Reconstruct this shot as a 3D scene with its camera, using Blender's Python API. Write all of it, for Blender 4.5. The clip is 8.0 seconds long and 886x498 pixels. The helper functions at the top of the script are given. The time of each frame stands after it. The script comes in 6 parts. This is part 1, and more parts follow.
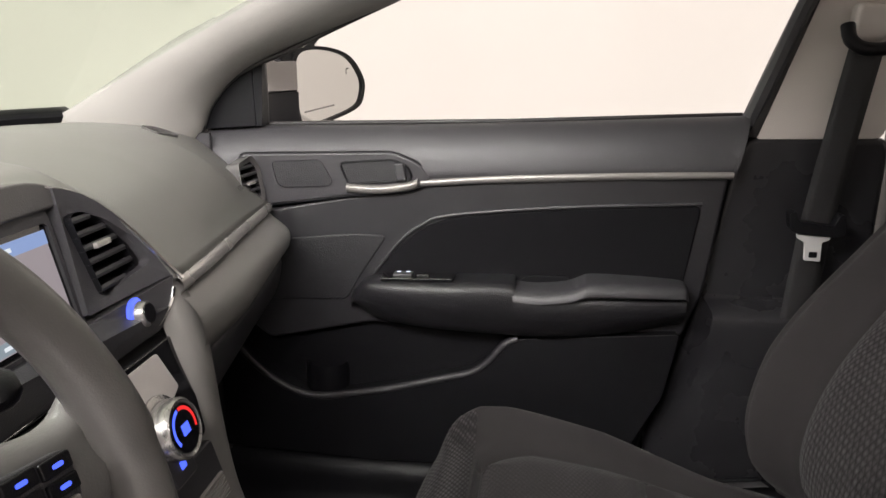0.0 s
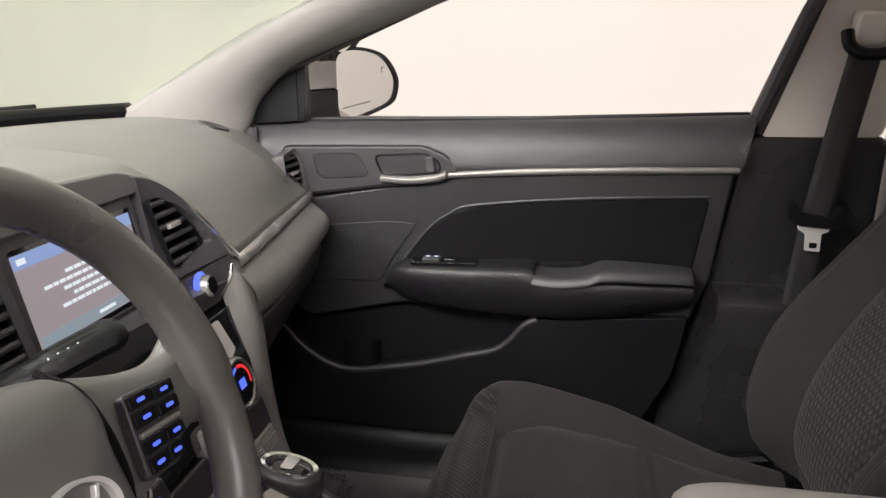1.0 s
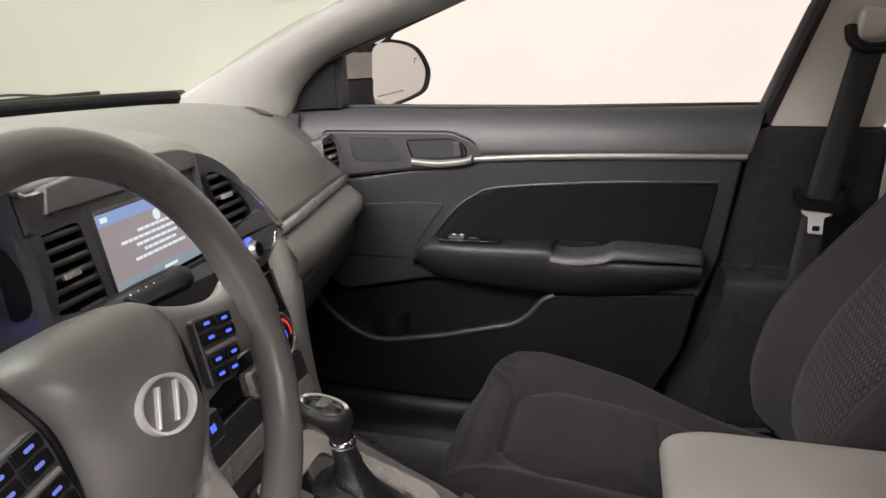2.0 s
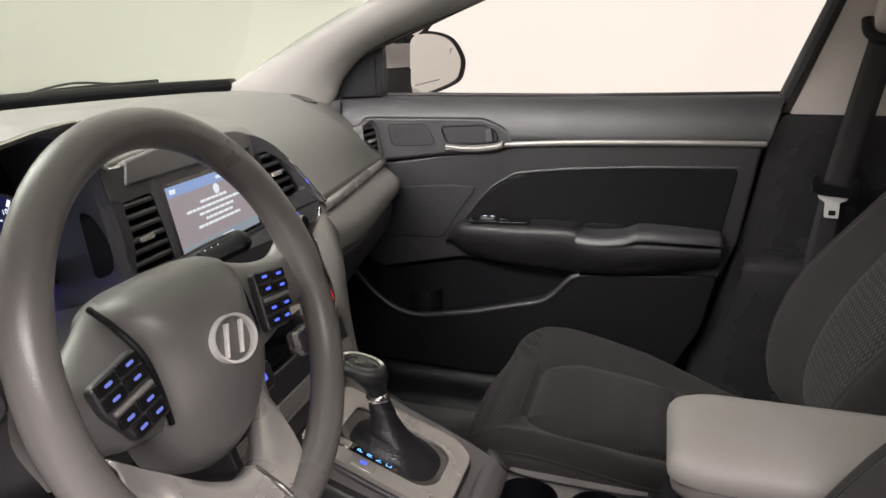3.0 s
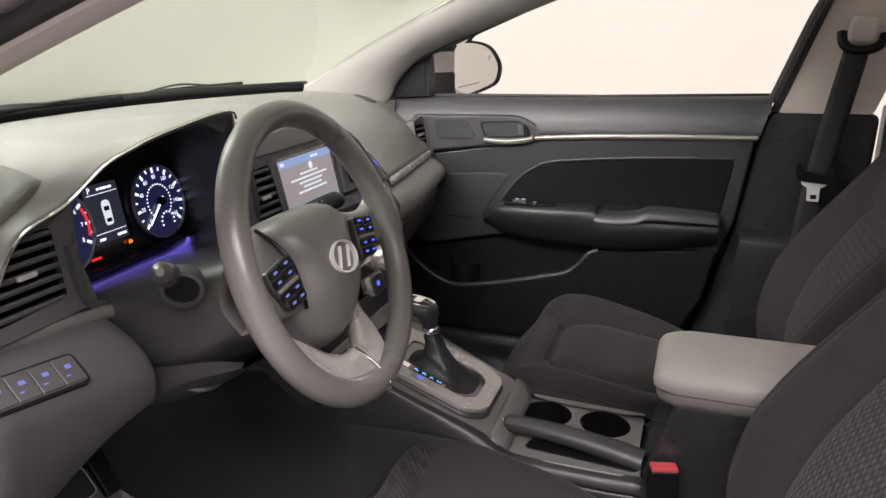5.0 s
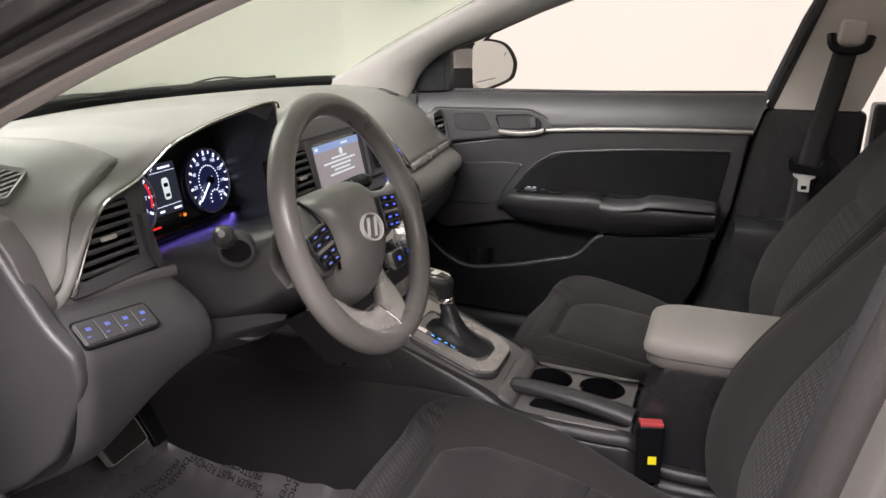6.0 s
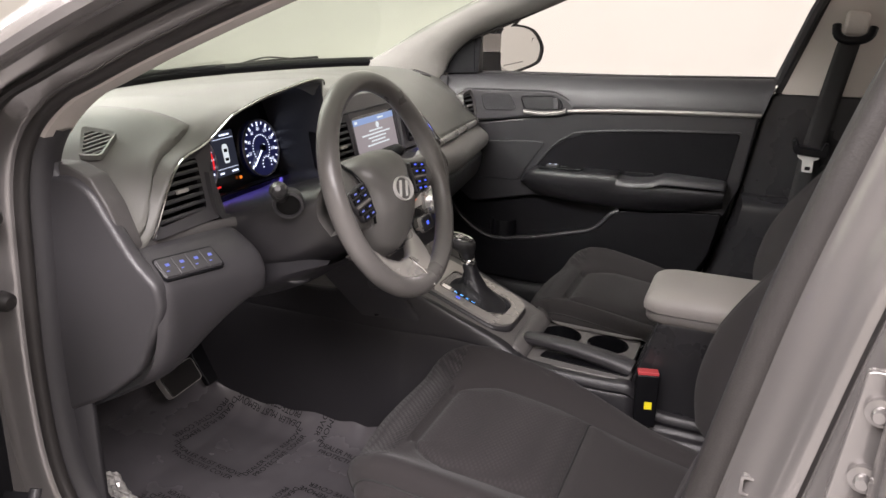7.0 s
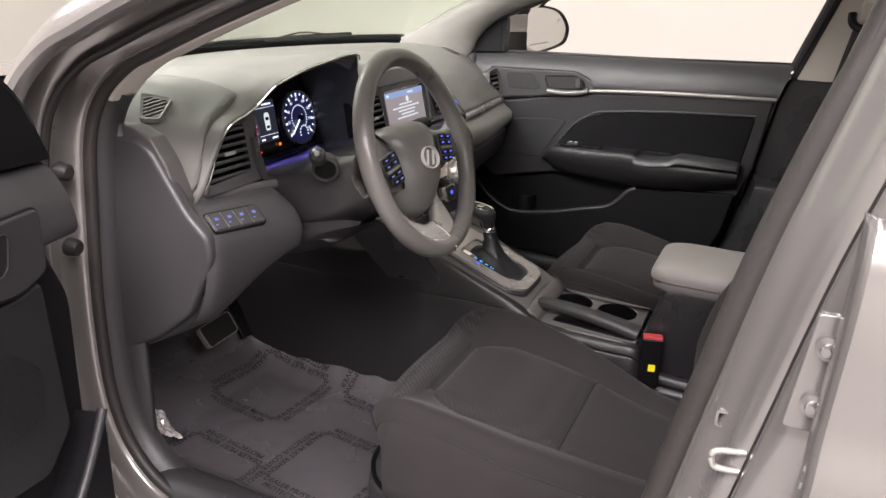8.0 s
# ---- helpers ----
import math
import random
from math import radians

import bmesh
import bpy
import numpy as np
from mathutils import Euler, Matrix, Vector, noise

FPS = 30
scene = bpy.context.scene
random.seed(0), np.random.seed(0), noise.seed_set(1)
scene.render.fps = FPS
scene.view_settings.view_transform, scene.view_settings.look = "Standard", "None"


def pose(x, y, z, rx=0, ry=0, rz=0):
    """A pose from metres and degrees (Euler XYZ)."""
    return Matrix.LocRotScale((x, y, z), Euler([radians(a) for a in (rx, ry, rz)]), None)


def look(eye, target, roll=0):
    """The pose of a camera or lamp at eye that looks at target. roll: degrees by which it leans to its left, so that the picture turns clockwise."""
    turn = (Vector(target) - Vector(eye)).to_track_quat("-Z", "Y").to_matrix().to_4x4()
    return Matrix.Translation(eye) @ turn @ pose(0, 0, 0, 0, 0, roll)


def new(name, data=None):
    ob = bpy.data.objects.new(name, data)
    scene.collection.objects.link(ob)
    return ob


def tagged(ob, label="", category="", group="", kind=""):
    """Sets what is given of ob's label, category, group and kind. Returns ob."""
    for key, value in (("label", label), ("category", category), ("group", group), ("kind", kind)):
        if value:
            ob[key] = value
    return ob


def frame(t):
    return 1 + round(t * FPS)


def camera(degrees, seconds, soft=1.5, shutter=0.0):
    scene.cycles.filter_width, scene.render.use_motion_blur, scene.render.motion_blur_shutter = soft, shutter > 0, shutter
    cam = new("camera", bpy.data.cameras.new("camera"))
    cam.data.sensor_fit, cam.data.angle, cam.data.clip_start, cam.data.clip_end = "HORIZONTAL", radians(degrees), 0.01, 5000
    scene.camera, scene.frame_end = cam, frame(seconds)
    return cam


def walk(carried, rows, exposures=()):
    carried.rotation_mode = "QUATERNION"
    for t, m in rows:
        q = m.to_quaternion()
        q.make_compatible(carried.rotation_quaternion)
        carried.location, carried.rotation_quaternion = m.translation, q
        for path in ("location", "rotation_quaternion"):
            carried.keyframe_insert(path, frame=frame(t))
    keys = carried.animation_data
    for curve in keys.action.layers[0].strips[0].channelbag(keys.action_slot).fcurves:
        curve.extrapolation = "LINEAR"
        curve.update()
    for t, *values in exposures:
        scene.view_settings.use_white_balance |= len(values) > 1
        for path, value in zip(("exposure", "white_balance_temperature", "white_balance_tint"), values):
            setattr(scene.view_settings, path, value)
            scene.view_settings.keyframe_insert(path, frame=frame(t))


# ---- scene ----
cam = camera(60.5, 8.0)
PATH = [
    (0, (0.1667, -0.5374, 1.062), (-0.0885, 1.3778, 0.544), 0.2),
    (0.5, (0.1775, -0.5878, 1.069), (-0.1176, 1.3205, 0.545), 0.2),
    (1, (0.1921, -0.6406, 1.084), (-0.1447, 1.254, 0.541), 0.3),
    (1.5, (0.2137, -0.6931, 1.088), (-0.1663, 1.1919, 0.536), 0.4),
    (3, (0.2649, -0.8282, 1.094), (-0.2568, 1.0104, 0.505), 0.3),
    (3.5, (0.2794, -0.872, 1.106), (-0.2734, 0.9578, 0.518), 0.3),
    (4, (0.2815, -0.9376, 1.105), (-0.2939, 0.8866, 0.521), 0.2),
    (4.5, (0.305, -1.0205, 1.109), (-0.286, 0.7993, 0.528), 0.2),
    (6, (0.3814, -1.2316, 1.128), (-0.2675, 0.5641, 0.533), 0.7),
    (6.5, (0.4185, -1.2989, 1.135), (-0.2655, 0.4784, 0.523), 1.0),
    (7, (0.4516, -1.3767, 1.139), (-0.2689, 0.3782, 0.503), 1.3),
    (7.5, (0.4752, -1.4295, 1.147), (-0.2719, 0.3021, 0.483), 1.8),
    (8, (0.4947, -1.4738, 1.15), (-0.2713, 0.2407, 0.46), 2.5),
]
walk(cam, [(t, look(eye, target, roll)) for t, eye, target, roll in PATH])

# ---- world and light ----
world = bpy.data.worlds.new("booth_world")
scene.world = world
world.use_nodes = True
world.node_tree.nodes["Background"].inputs[0].default_value = (1.0, 0.95, 0.95, 1)
world.node_tree.nodes["Background"].inputs[1].default_value = 0.05
scene.view_settings.exposure = 0.0


def area_lamp(name, at, target, sx, sy, watts, colour):
    data = bpy.data.lights.new(name, "AREA")
    data.shape, data.size, data.size_y, data.energy, data.color = "RECTANGLE", sx, sy, watts, colour
    ob = new(name, data)
    ob.matrix_world = look(at, target)
    return tagged(ob, "long ceiling lamp of the photo booth", "ceiling lamp", "booth lamps")


LAMP = (1.0, 0.920, 0.940)
area_lamp("ceiling_lamp", (-3.6, 0.0, 2.85), (-3.6, 0.001, 0), 0.9, 4.6, 46, LAMP)
area_lamp("ceiling_lamp", (0.3, 2.0, 2.85), (0.3, 2.001, 0), 6.0, 0.8, 8, LAMP)
area_lamp("ceiling_lamp", (-1.55, 0.15, 2.85), (0.45, 0.15, 0.75), 0.8, 3.0, 72, LAMP)
area_lamp("ceiling_lamp", (0.40, -2.35, 2.85), (0.3, -0.75, 0.5), 5.0, 0.9, 480, LAMP)


# ---- materials ----
def material(name, colour, rough=0.5, metal=0.0, vary=0.12, scale=6.0, grain=0.0, grain_scale=900.0, sheen=0.0,
             coat=0.0, spec=0.5, rough_vary=0.08):
    m = bpy.data.materials.new(name)
    m.use_nodes = True
    n, l = m.node_tree.nodes, m.node_tree.links
    b = n["Principled BSDF"]
    b.inputs["Roughness"].default_value = rough
    b.inputs["Metallic"].default_value = metal
    b.inputs["Sheen Weight"].default_value = sheen
    b.inputs["Coat Weight"].default_value = coat
    b.inputs["Specular IOR Level"].default_value = spec
    co = n.new("ShaderNodeTexCoord")
    big = n.new("ShaderNodeTexNoise")
    big.inputs["Scale"].default_value, big.inputs["Detail"].default_value = scale, 5
    l.new(co.outputs["Object"], big.inputs["Vector"])
    ramp = n.new("ShaderNodeMapRange")
    ramp.inputs["To Min"].default_value, ramp.inputs["To Max"].default_value = 1 - vary, 1 + vary
    l.new(big.outputs["Fac"], ramp.inputs["Value"])
    mul = n.new("ShaderNodeVectorMath")
    mul.operation = "SCALE"
    mul.inputs[0].default_value = colour
    l.new(ramp.outputs["Result"], mul.inputs["Scale"])
    l.new(mul.outputs["Vector"], b.inputs["Base Color"])
    rr = n.new("ShaderNodeMapRange")
    rr.inputs["To Min"].default_value, rr.inputs["To Max"].default_value = max(0, rough - rough_vary), min(1, rough + rough_vary)
    l.new(big.outputs["Fac"], rr.inputs["Value"])
    l.new(rr.outputs["Result"], b.inputs["Roughness"])
    if grain:
        fine = n.new("ShaderNodeTexNoise")
        fine.inputs["Scale"].default_value, fine.inputs["Detail"].default_value = grain_scale, 2
        l.new(co.outputs["Object"], fine.inputs["Vector"])
        bump = n.new("ShaderNodeBump")
        bump.inputs["Strength"].default_value, bump.inputs["Distance"].default_value = grain, 0.002
        l.new(fine.outputs["Fac"], bump.inputs["Height"])
        l.new(bump.outputs["Normal"], b.inputs["Normal"])
    return m


def emitter(name, colour, strength, base=(0.01, 0.01, 0.012)):
    m = bpy.data.materials.new(name)
    m.use_nodes = True
    b = m.node_tree.nodes["Principled BSDF"]
    b.inputs["Base Color"].default_value = (*base, 1)
    b.inputs["Emission Color"].default_value = (*colour, 1)
    b.inputs["Emission Strength"].default_value = strength
    b.inputs["Roughness"].default_value = 0.3
    return m


def glass(name, colour, ior=1.45):
    m = bpy.data.materials.new(name)
    m.use_nodes = True
    b = m.node_tree.nodes["Principled BSDF"]
    b.inputs["Base Color"].default_value = (*colour, 1)
    b.inputs["Transmission Weight"].default_value = 1
    b.inputs["Roughness"].default_value = 0.0
    b.inputs["IOR"].default_value = ior
    return m


def fabric(name, colour, dots=0.0, sheen=0.06):
    """Knitted seat cloth: fine weave relief, and small lozenges in rows where dots is above 0."""
    m = material(name, colour, 0.92, 0, 0.10, 9.0, 0.0, sheen=sheen, spec=0.12)
    n, l = m.node_tree.nodes, m.node_tree.links
    co = n.new("ShaderNodeTexCoord")
    weave = n.new("ShaderNodeTexNoise")
    weave.inputs["Scale"].default_value = 1400
    l.new(co.outputs["Object"], weave.inputs["Vector"])
    bump = n.new("ShaderNodeBump")
    bump.inputs["Strength"].default_value, bump.inputs["Distance"].default_value = 0.35, 0.001
    l.new(weave.outputs["Fac"], bump.inputs["Height"])
    out = bump
    if dots:
        mp = n.new("ShaderNodeMapping")
        mp.inputs["Scale"].default_value = (190, 120, 90)
        mp.inputs["Rotation"].default_value = (0, 0, radians(38))
        l.new(co.outputs["Object"], mp.inputs["Vector"])
        vor = n.new("ShaderNodeTexVoronoi")
        vor.inputs["Randomness"].default_value = 0.12
        vor.inputs["Scale"].default_value = 1.0
        l.new(mp.outputs["Vector"], vor.inputs["Vector"])
        b2 = n.new("ShaderNodeBump")
        b2.inputs["Strength"].default_value, b2.inputs["Distance"].default_value = dots, 0.003
        l.new(vor.outputs["Distance"], b2.inputs["Height"])
        l.new(bump.outputs["Normal"], b2.inputs["Normal"])
        out = b2
        spot = n.new("ShaderNodeMapRange")
        spot.inputs["From Min"].default_value, spot.inputs["From Max"].default_value = 0.1, 0.55
        spot.inputs["To Min"].default_value, spot.inputs["To Max"].default_value = 1.0 + dots, 1.0 - 0.4 * dots
        l.new(vor.outputs["Distance"], spot.inputs["Value"])
        old = n["Principled BSDF"].inputs["Base Color"].links[0].from_socket
        tint = n.new("ShaderNodeVectorMath")
        tint.operation = "SCALE"
        l.new(old, tint.inputs[0])
        l.new(spot.outputs["Result"], tint.inputs["Scale"])
        l.new(tint.outputs["Vector"], n["Principled BSDF"].inputs["Base Color"])
    l.new(out.outputs["Normal"], n["Principled BSDF"].inputs["Normal"])
    return m


PAD = material("dash_pad_plastic", (0.122, 0.120, 0.110), 0.46, 0, 0.05, 5, 0.18, 700)
PAD_END = material("dash_end_plastic", (0.062, 0.058, 0.057), 0.50, 0, 0.06, 5, 0.2, 700)
DARK = material("dark_trim_plastic", (0.031, 0.0298, 0.0322), 0.36, 0, 0.10, 7, 0.22, 800)
KNEE = material("knee_panel_plastic", (0.039, 0.0373, 0.0397), 0.38, 0, 0.08, 7, 0.22, 800)
DOORP = material("door_panel_plastic", (0.033, 0.0322, 0.0348), 0.46, 0, 0.08, 6, 0.22, 800)
DOORM = material("door_middle_plastic", (0.019, 0.0185, 0.0203), 0.34, 0, 0.08, 6, 0.22, 800)
DOORS = material("speaker_grille_plastic", (0.013, 0.0127, 0.0142), 0.40, 0, 0.08, 6, 0.5, 500)
DOORSTRIP = material("door_strip_silver", (0.26, 0.247, 0.235), 0.34, 0.5, 0.06, 8, 0.1, 1200)
DIAL = material("turned_dial_metal", (0.42, 0.41, 0.40), 0.26, 0.85, 0.05, 30)
# near-black: the shade low on the doors is put into this colour
DOORD = material("door_lower_plastic_shaded", (0.007, 0.007, 0.008), 0.36, 0, 0.10, 6, 0.22, 800, spec=0.22)
# console deck: lightened for the stronger light on level surfaces
CONSOLE = material("console_plastic_lit", (0.112, 0.106, 0.104), 0.36, 0, 0.10, 7, 0.18, 800)
PILLARD = material("pillar_lower_plastic", (0.020, 0.0196, 0.0215), 0.28, 0, 0.03, 6, 0.22, 800)
# console sides and other low trim: darkened for the shade under the dash
CONSIDE = material("console_plastic_shaded", (0.016, 0.0152, 0.0170), 0.36, 0, 0.06, 6, 0.22, 800)
COLUMN = material("column_plastic", (0.024, 0.0228, 0.0245), 0.36, 0, 0.05, 6, 0.22, 800)
BLACK = material("black_plastic", (0.005, 0.005, 0.006), 0.36, 0, 0.15, 8, 0.15, 900, spec=0.22)
RUBBER = material("seal_rubber", (0.015, 0.0135, 0.013), 0.55, 0, 0.2, 9, 0.2, 500, spec=0.35)
DOORSEAL = material("door_seal_rubber", (0.026, 0.0235, 0.0225), 0.50, 0, 0.15, 9, 0.2, 500)
GLOSS = material("gloss_black", (0.008, 0.008, 0.009), 0.06, 0, 0.1, 3, coat=0.6, rough_vary=0.03)
SATIN = material("satin_silver_trim", (0.44, 0.420, 0.400), 0.28, 0.6, 0.06, 8, 0.1, 1200)
BAND = material("satin_grey_band", (0.170, 0.162, 0.153), 0.38, 0.15, 0.05, 6, 0.12, 900)
CHROME = material("chrome", (0.80, 0.80, 0.80), 0.10, 1.0, 0.02, 6, rough_vary=0.04)
LEATHER = material("wheel_urethane", (0.112, 0.106, 0.101), 0.30, 0, 0.08, 7, 0.10, 700)
HUB = material("airbag_cover_plastic", (0.118, 0.114, 0.108), 0.38, 0, 0.05, 7, 0.12, 700)
ARMREST = material("armrest_vinyl", (0.225, 0.208, 0.197), 0.50, 0, 0.06, 6, 0.25, 650)
CLOTH = fabric("seat_cloth", (0.0240, 0.0216, 0.0220))
CLOTH_DOT = fabric("seat_cloth_lozenge", (0.0255, 0.0230, 0.0236), 0.9)
CLOTH_INS = fabric("seat_cloth_insert", (0.0262, 0.0236, 0.0242), 0.3)
INSERT = fabric("door_insert_cloth", (0.0065, 0.0062, 0.0072), 0.0, 0.0)
SEAM = material("seam_thread", (0.012, 0.012, 0.012), 0.8)
HEAD = material("pillar_trim_beige", (0.56, 0.515, 0.475), 0.75, 0, 0.04, 6, 0.3, 900)
APIL = material("pillar_trim_grey", (0.205, 0.196, 0.181), 0.65, 0, 0.04, 6, 0.3, 900)
PAINT = material("grey_car_paint", (0.245, 0.232, 0.226), 0.25, 0.60, 0.03, 4, 0.03, 2500, coat=0.8)
CARPET = material("carpet", (0.011, 0.011, 0.012), 0.95, 0, 0.3, 40, 0.8, 700)
COVER = material("plastic_floor_cover", (0.074, 0.069, 0.074), 0.25, 0, 0.22, 7, 0.5, 26, rough_vary=0.15)
WEB = material("belt_webbing", (0.011, 0.010, 0.011), 0.7, 0, 0.1, 10, 0.5, 900)
STEEL = material("bare_steel", (0.50, 0.485, 0.465), 0.30, 0.6, 0.08, 20)
TONGUE = material("bright_belt_steel", (0.80, 0.79, 0.77), 0.30, 0.35, 0.04, 20)
# pale colour painted in for the bright reflection on the climate display
DISPLAY_GLARE = material("painted_display_reflection", (0.46, 0.43, 0.41), 0.32, 0, 0.12, 30, 0.3, 60)
RED = material("red_plastic", (0.42, 0.05, 0.055), 0.35)
YELLOW = material("yellow_label", (0.85, 0.72, 0.02), 0.5)
STALK = material("stalk_plastic", (0.034, 0.033, 0.033), 0.26, 0, 0.1, 9)
INK = material("black_ink", (0.004, 0.004, 0.004), 0.6, spec=0.12)
WALL = material("booth_white_wall", (0.735, 0.716, 0.662), 0.9, 0, 0.015, 0.7)
FLOOR = material("booth_floor", (0.38, 0.37, 0.36), 0.5, 0, 0.06, 2.0)
MIRROR = material("mirror_glass", (0.88, 0.88, 0.88), 0.02, 1.0, 0.0, 1, rough_vary=0.0)
GREENGLASS = glass("tinted_windscreen_glass", (0.80, 0.90, 0.79), 1.14)
CLEARGLASS = glass("side_window_glass", (0.975, 0.975, 0.965), 1.18)
BLUE = emitter("blue_backlight", (0.07, 0.12, 1.0), 1.7)
BLUEDIM = emitter("dim_blue_backlight", (0.20, 0.25, 0.85), 0.85)
WHITE = emitter("white_backlight", (0.75, 0.80, 1.0), 1.8)
NEEDLE = emitter("needle_white", (0.75, 0.82, 1.0), 2.5)
HALO = emitter("gauge_glow", (0.10, 0.11, 0.45), 0.11)
REDLIGHT = emitter("red_light", (1.0, 0.03, 0.03), 0.9)
AMBER = emitter("amber_light", (1.0, 0.22, 0.02), 1.3)
SCREEN = emitter("lit_screen", (0.36, 0.31, 0.33), 0.85)
SCREENBAR = emitter("screen_header", (0.30, 0.42, 0.75), 0.8)
SCREENTXT = emitter("screen_letters", (0.85, 0.9, 0.95), 0.9)
CYAN = emitter("cyan_backlight", (0.15, 0.45, 1.0), 2.5)


# ---- mesh helpers ----
def part(name, bm, mat, parent=None, label="", smooth=True, bevel=0.0, thick=0.0, sub=0):
    me = bpy.data.meshes.new(name)
    bmesh.ops.recalc_face_normals(bm, faces=bm.faces)
    bm.to_mesh(me)
    bm.free()
    me.materials.append(mat)
    for p in me.polygons:
        p.use_smooth = smooth
    if smooth:
        me.set_sharp_from_angle(angle=radians(38))
    ob = new(name, me)
    if parent:
        ob.parent = parent
    if label:
        tagged(ob, label)
    if thick:
        s = ob.modifiers.new("thickness", "SOLIDIFY")
        s.thickness, s.offset = thick, -1
    if bevel:
        b = ob.modifiers.new("edge", "BEVEL")
        b.width, b.segments, b.limit_method, b.angle_limit = bevel, 3, "ANGLE", radians(35)
        ob.modifiers.new("normals", "WEIGHTED_NORMAL")
    if sub:
        s = ob.modifiers.new("smooth", "SUBSURF")
        s.levels = s.render_levels = sub
    return ob


def thing(name, label, category, group="", kind=""):
    return tagged(new(name), label, category, group, kind)


def basis(o, u, v):
    u, v = Vector(u).normalized(), Vector(v)
    v = (v - u * v.dot(u)).normalized()
    w = u.cross(v)
    m = Matrix((u, v, w)).transposed().to_4x4()
    m.translation = o
    return m


def cat(pts, n, closed=False):
    """A smooth curve through control points, n samples."""
    p = [Vector(q) for q in pts]
    k = len(p)
    if closed:
        get = lambda i: p[i % k]
        segs = k
    else:
        get = lambda i: p[i] if 0 <= i < k else (p[0] * 2 - p[1] if i < 0 else p[-1] * 2 - p[-2])
        segs = k - 1
    out = []
    for j in range(n):
        s = j * segs / (n if closed else n - 1)
        i = min(int(s), segs - 1)
        t = s - i
        a, b, c, d = get(i - 1), get(i), get(i + 1), get(i + 2)
        out.append(0.5 * (2 * b + (c - a) * t + (2 * a - 5 * b + 4 * c - d) * t * t + (3 * b - a - 3 * c + d) * t ** 3))
    return out


def even(pts, n, closed=True):
    """Points spread evenly along a polyline."""
    p = [Vector(q) for q in pts]
    if closed:
        p = p + [p[0]]
    d = [0.0]
    for a, b in zip(p, p[1:]):
        d.append(d[-1] + (b - a).length)
    out = []
    for j in range(n):
        s = d[-1] * j / (n if closed else n - 1)
        i = max(0, min(len(p) - 2, int(np.searchsorted(d, s, side="right")) - 1))
        f = (s - d[i]) / max(1e-9, d[i + 1] - d[i])
        out.append(p[i].lerp(p[i + 1], f))
    return out


def grid(rows, bm=None, closed=False):
    bm = bm or bmesh.new()
    vs = [[bm.verts.new(p) for p in r] for r in rows]
    for a, b in zip(vs, vs[1:]):
        n = len(a)
        for i in range(n if closed else n - 1):
            j = (i + 1) % n
            bm.faces.new((a[i], a[j], b[j], b[i]))
    return bm


def surf(rows, nu, nv):
    """A smooth sheet through rows of control points."""
    fine = [cat(r, nu) for r in rows]
    cols = [cat([r[i] for r in fine], nv) for i in range(nu)]
    return grid([[cols[i][j] for i in range(nu)] for j in range(nv)])


def tube(path, radius, n=12, closed=False, bm=None, flat=1.0, up=(0, 0, 1)):
    """A round bar along a path; radius may be a list along it; flat squeezes it along up."""
    bm = bm or bmesh.new()
    k = len(path)
    rows = []
    for i, p in enumerate(path):
        p = Vector(p)
        a = Vector(path[i - 1] if i or closed else path[0])
        b = Vector(path[(i + 1) % k] if i < k - 1 or closed else path[-1])
        d = (b - a).normalized()
        s = d.cross(Vector(up))
        s = s.normalized() if s.length > 1e-4 else Vector((1, 0, 0))
        u = s.cross(d)
        r = radius[i] if isinstance(radius, (list, tuple)) else radius
        rows.append([p + s * (r * math.cos(q)) + u * (r * flat * math.sin(q)) for q in [2 * math.pi * j / n for j in range(n)]])
    if closed:
        rows.append(rows[0])
    grid(rows, bm, closed=True)
    if closed:
        bmesh.ops.remove_doubles(bm, verts=bm.verts, dist=1e-6)
    else:
        bm.verts.ensure_lookup_table()
        c = len(bm.verts)
        bm.faces.new(bm.verts[c - n:c])
        bm.faces.new(bm.verts[c - n * k:c - n * (k - 1)])
    return bm


def rounded(pts, r, seg=4):
    """An outline with rounded corners."""
    out, k = [], len(pts)
    for i in range(k):
        a, b, c = Vector(pts[i - 1]), Vector(pts[i]), Vector(pts[(i + 1) % k])
        rr = min(r, (a - b).length * 0.45, (c - b).length * 0.45)
        p, q = b + (a - b).normalized() * rr, b + (c - b).normalized() * rr
        for j in range(seg + 1):
            t = j / seg
            out.append((p * (1 - t) ** 2 + b * 2 * t * (1 - t) + q * t * t))
    return out


def box_outline(u0, v0, u1, v1, r=0.0, seg=4):
    pts = [(u0, v0), (u1, v0), (u1, v1), (u0, v1)]
    return rounded(pts, r, seg) if r else [Vector(p) for p in pts]


def prism(outline, w0, w1, m=None, bm=None):
    """A slab of that outline (u, v) from w0 to w1, laid by the matrix m."""
    bm = bm or bmesh.new()
    m = m or Matrix()
    a = [bm.verts.new(m @ Vector((p[0], p[1], w0))) for p in outline]
    b = [bm.verts.new(m @ Vector((p[0], p[1], w1))) for p in outline]
    k = len(a)
    bm.faces.new(a[::-1])
    bm.faces.new(b)
    for i in range(k):
        j = (i + 1) % k
        bm.faces.new((a[i], a[j], b[j], b[i]))
    return bm


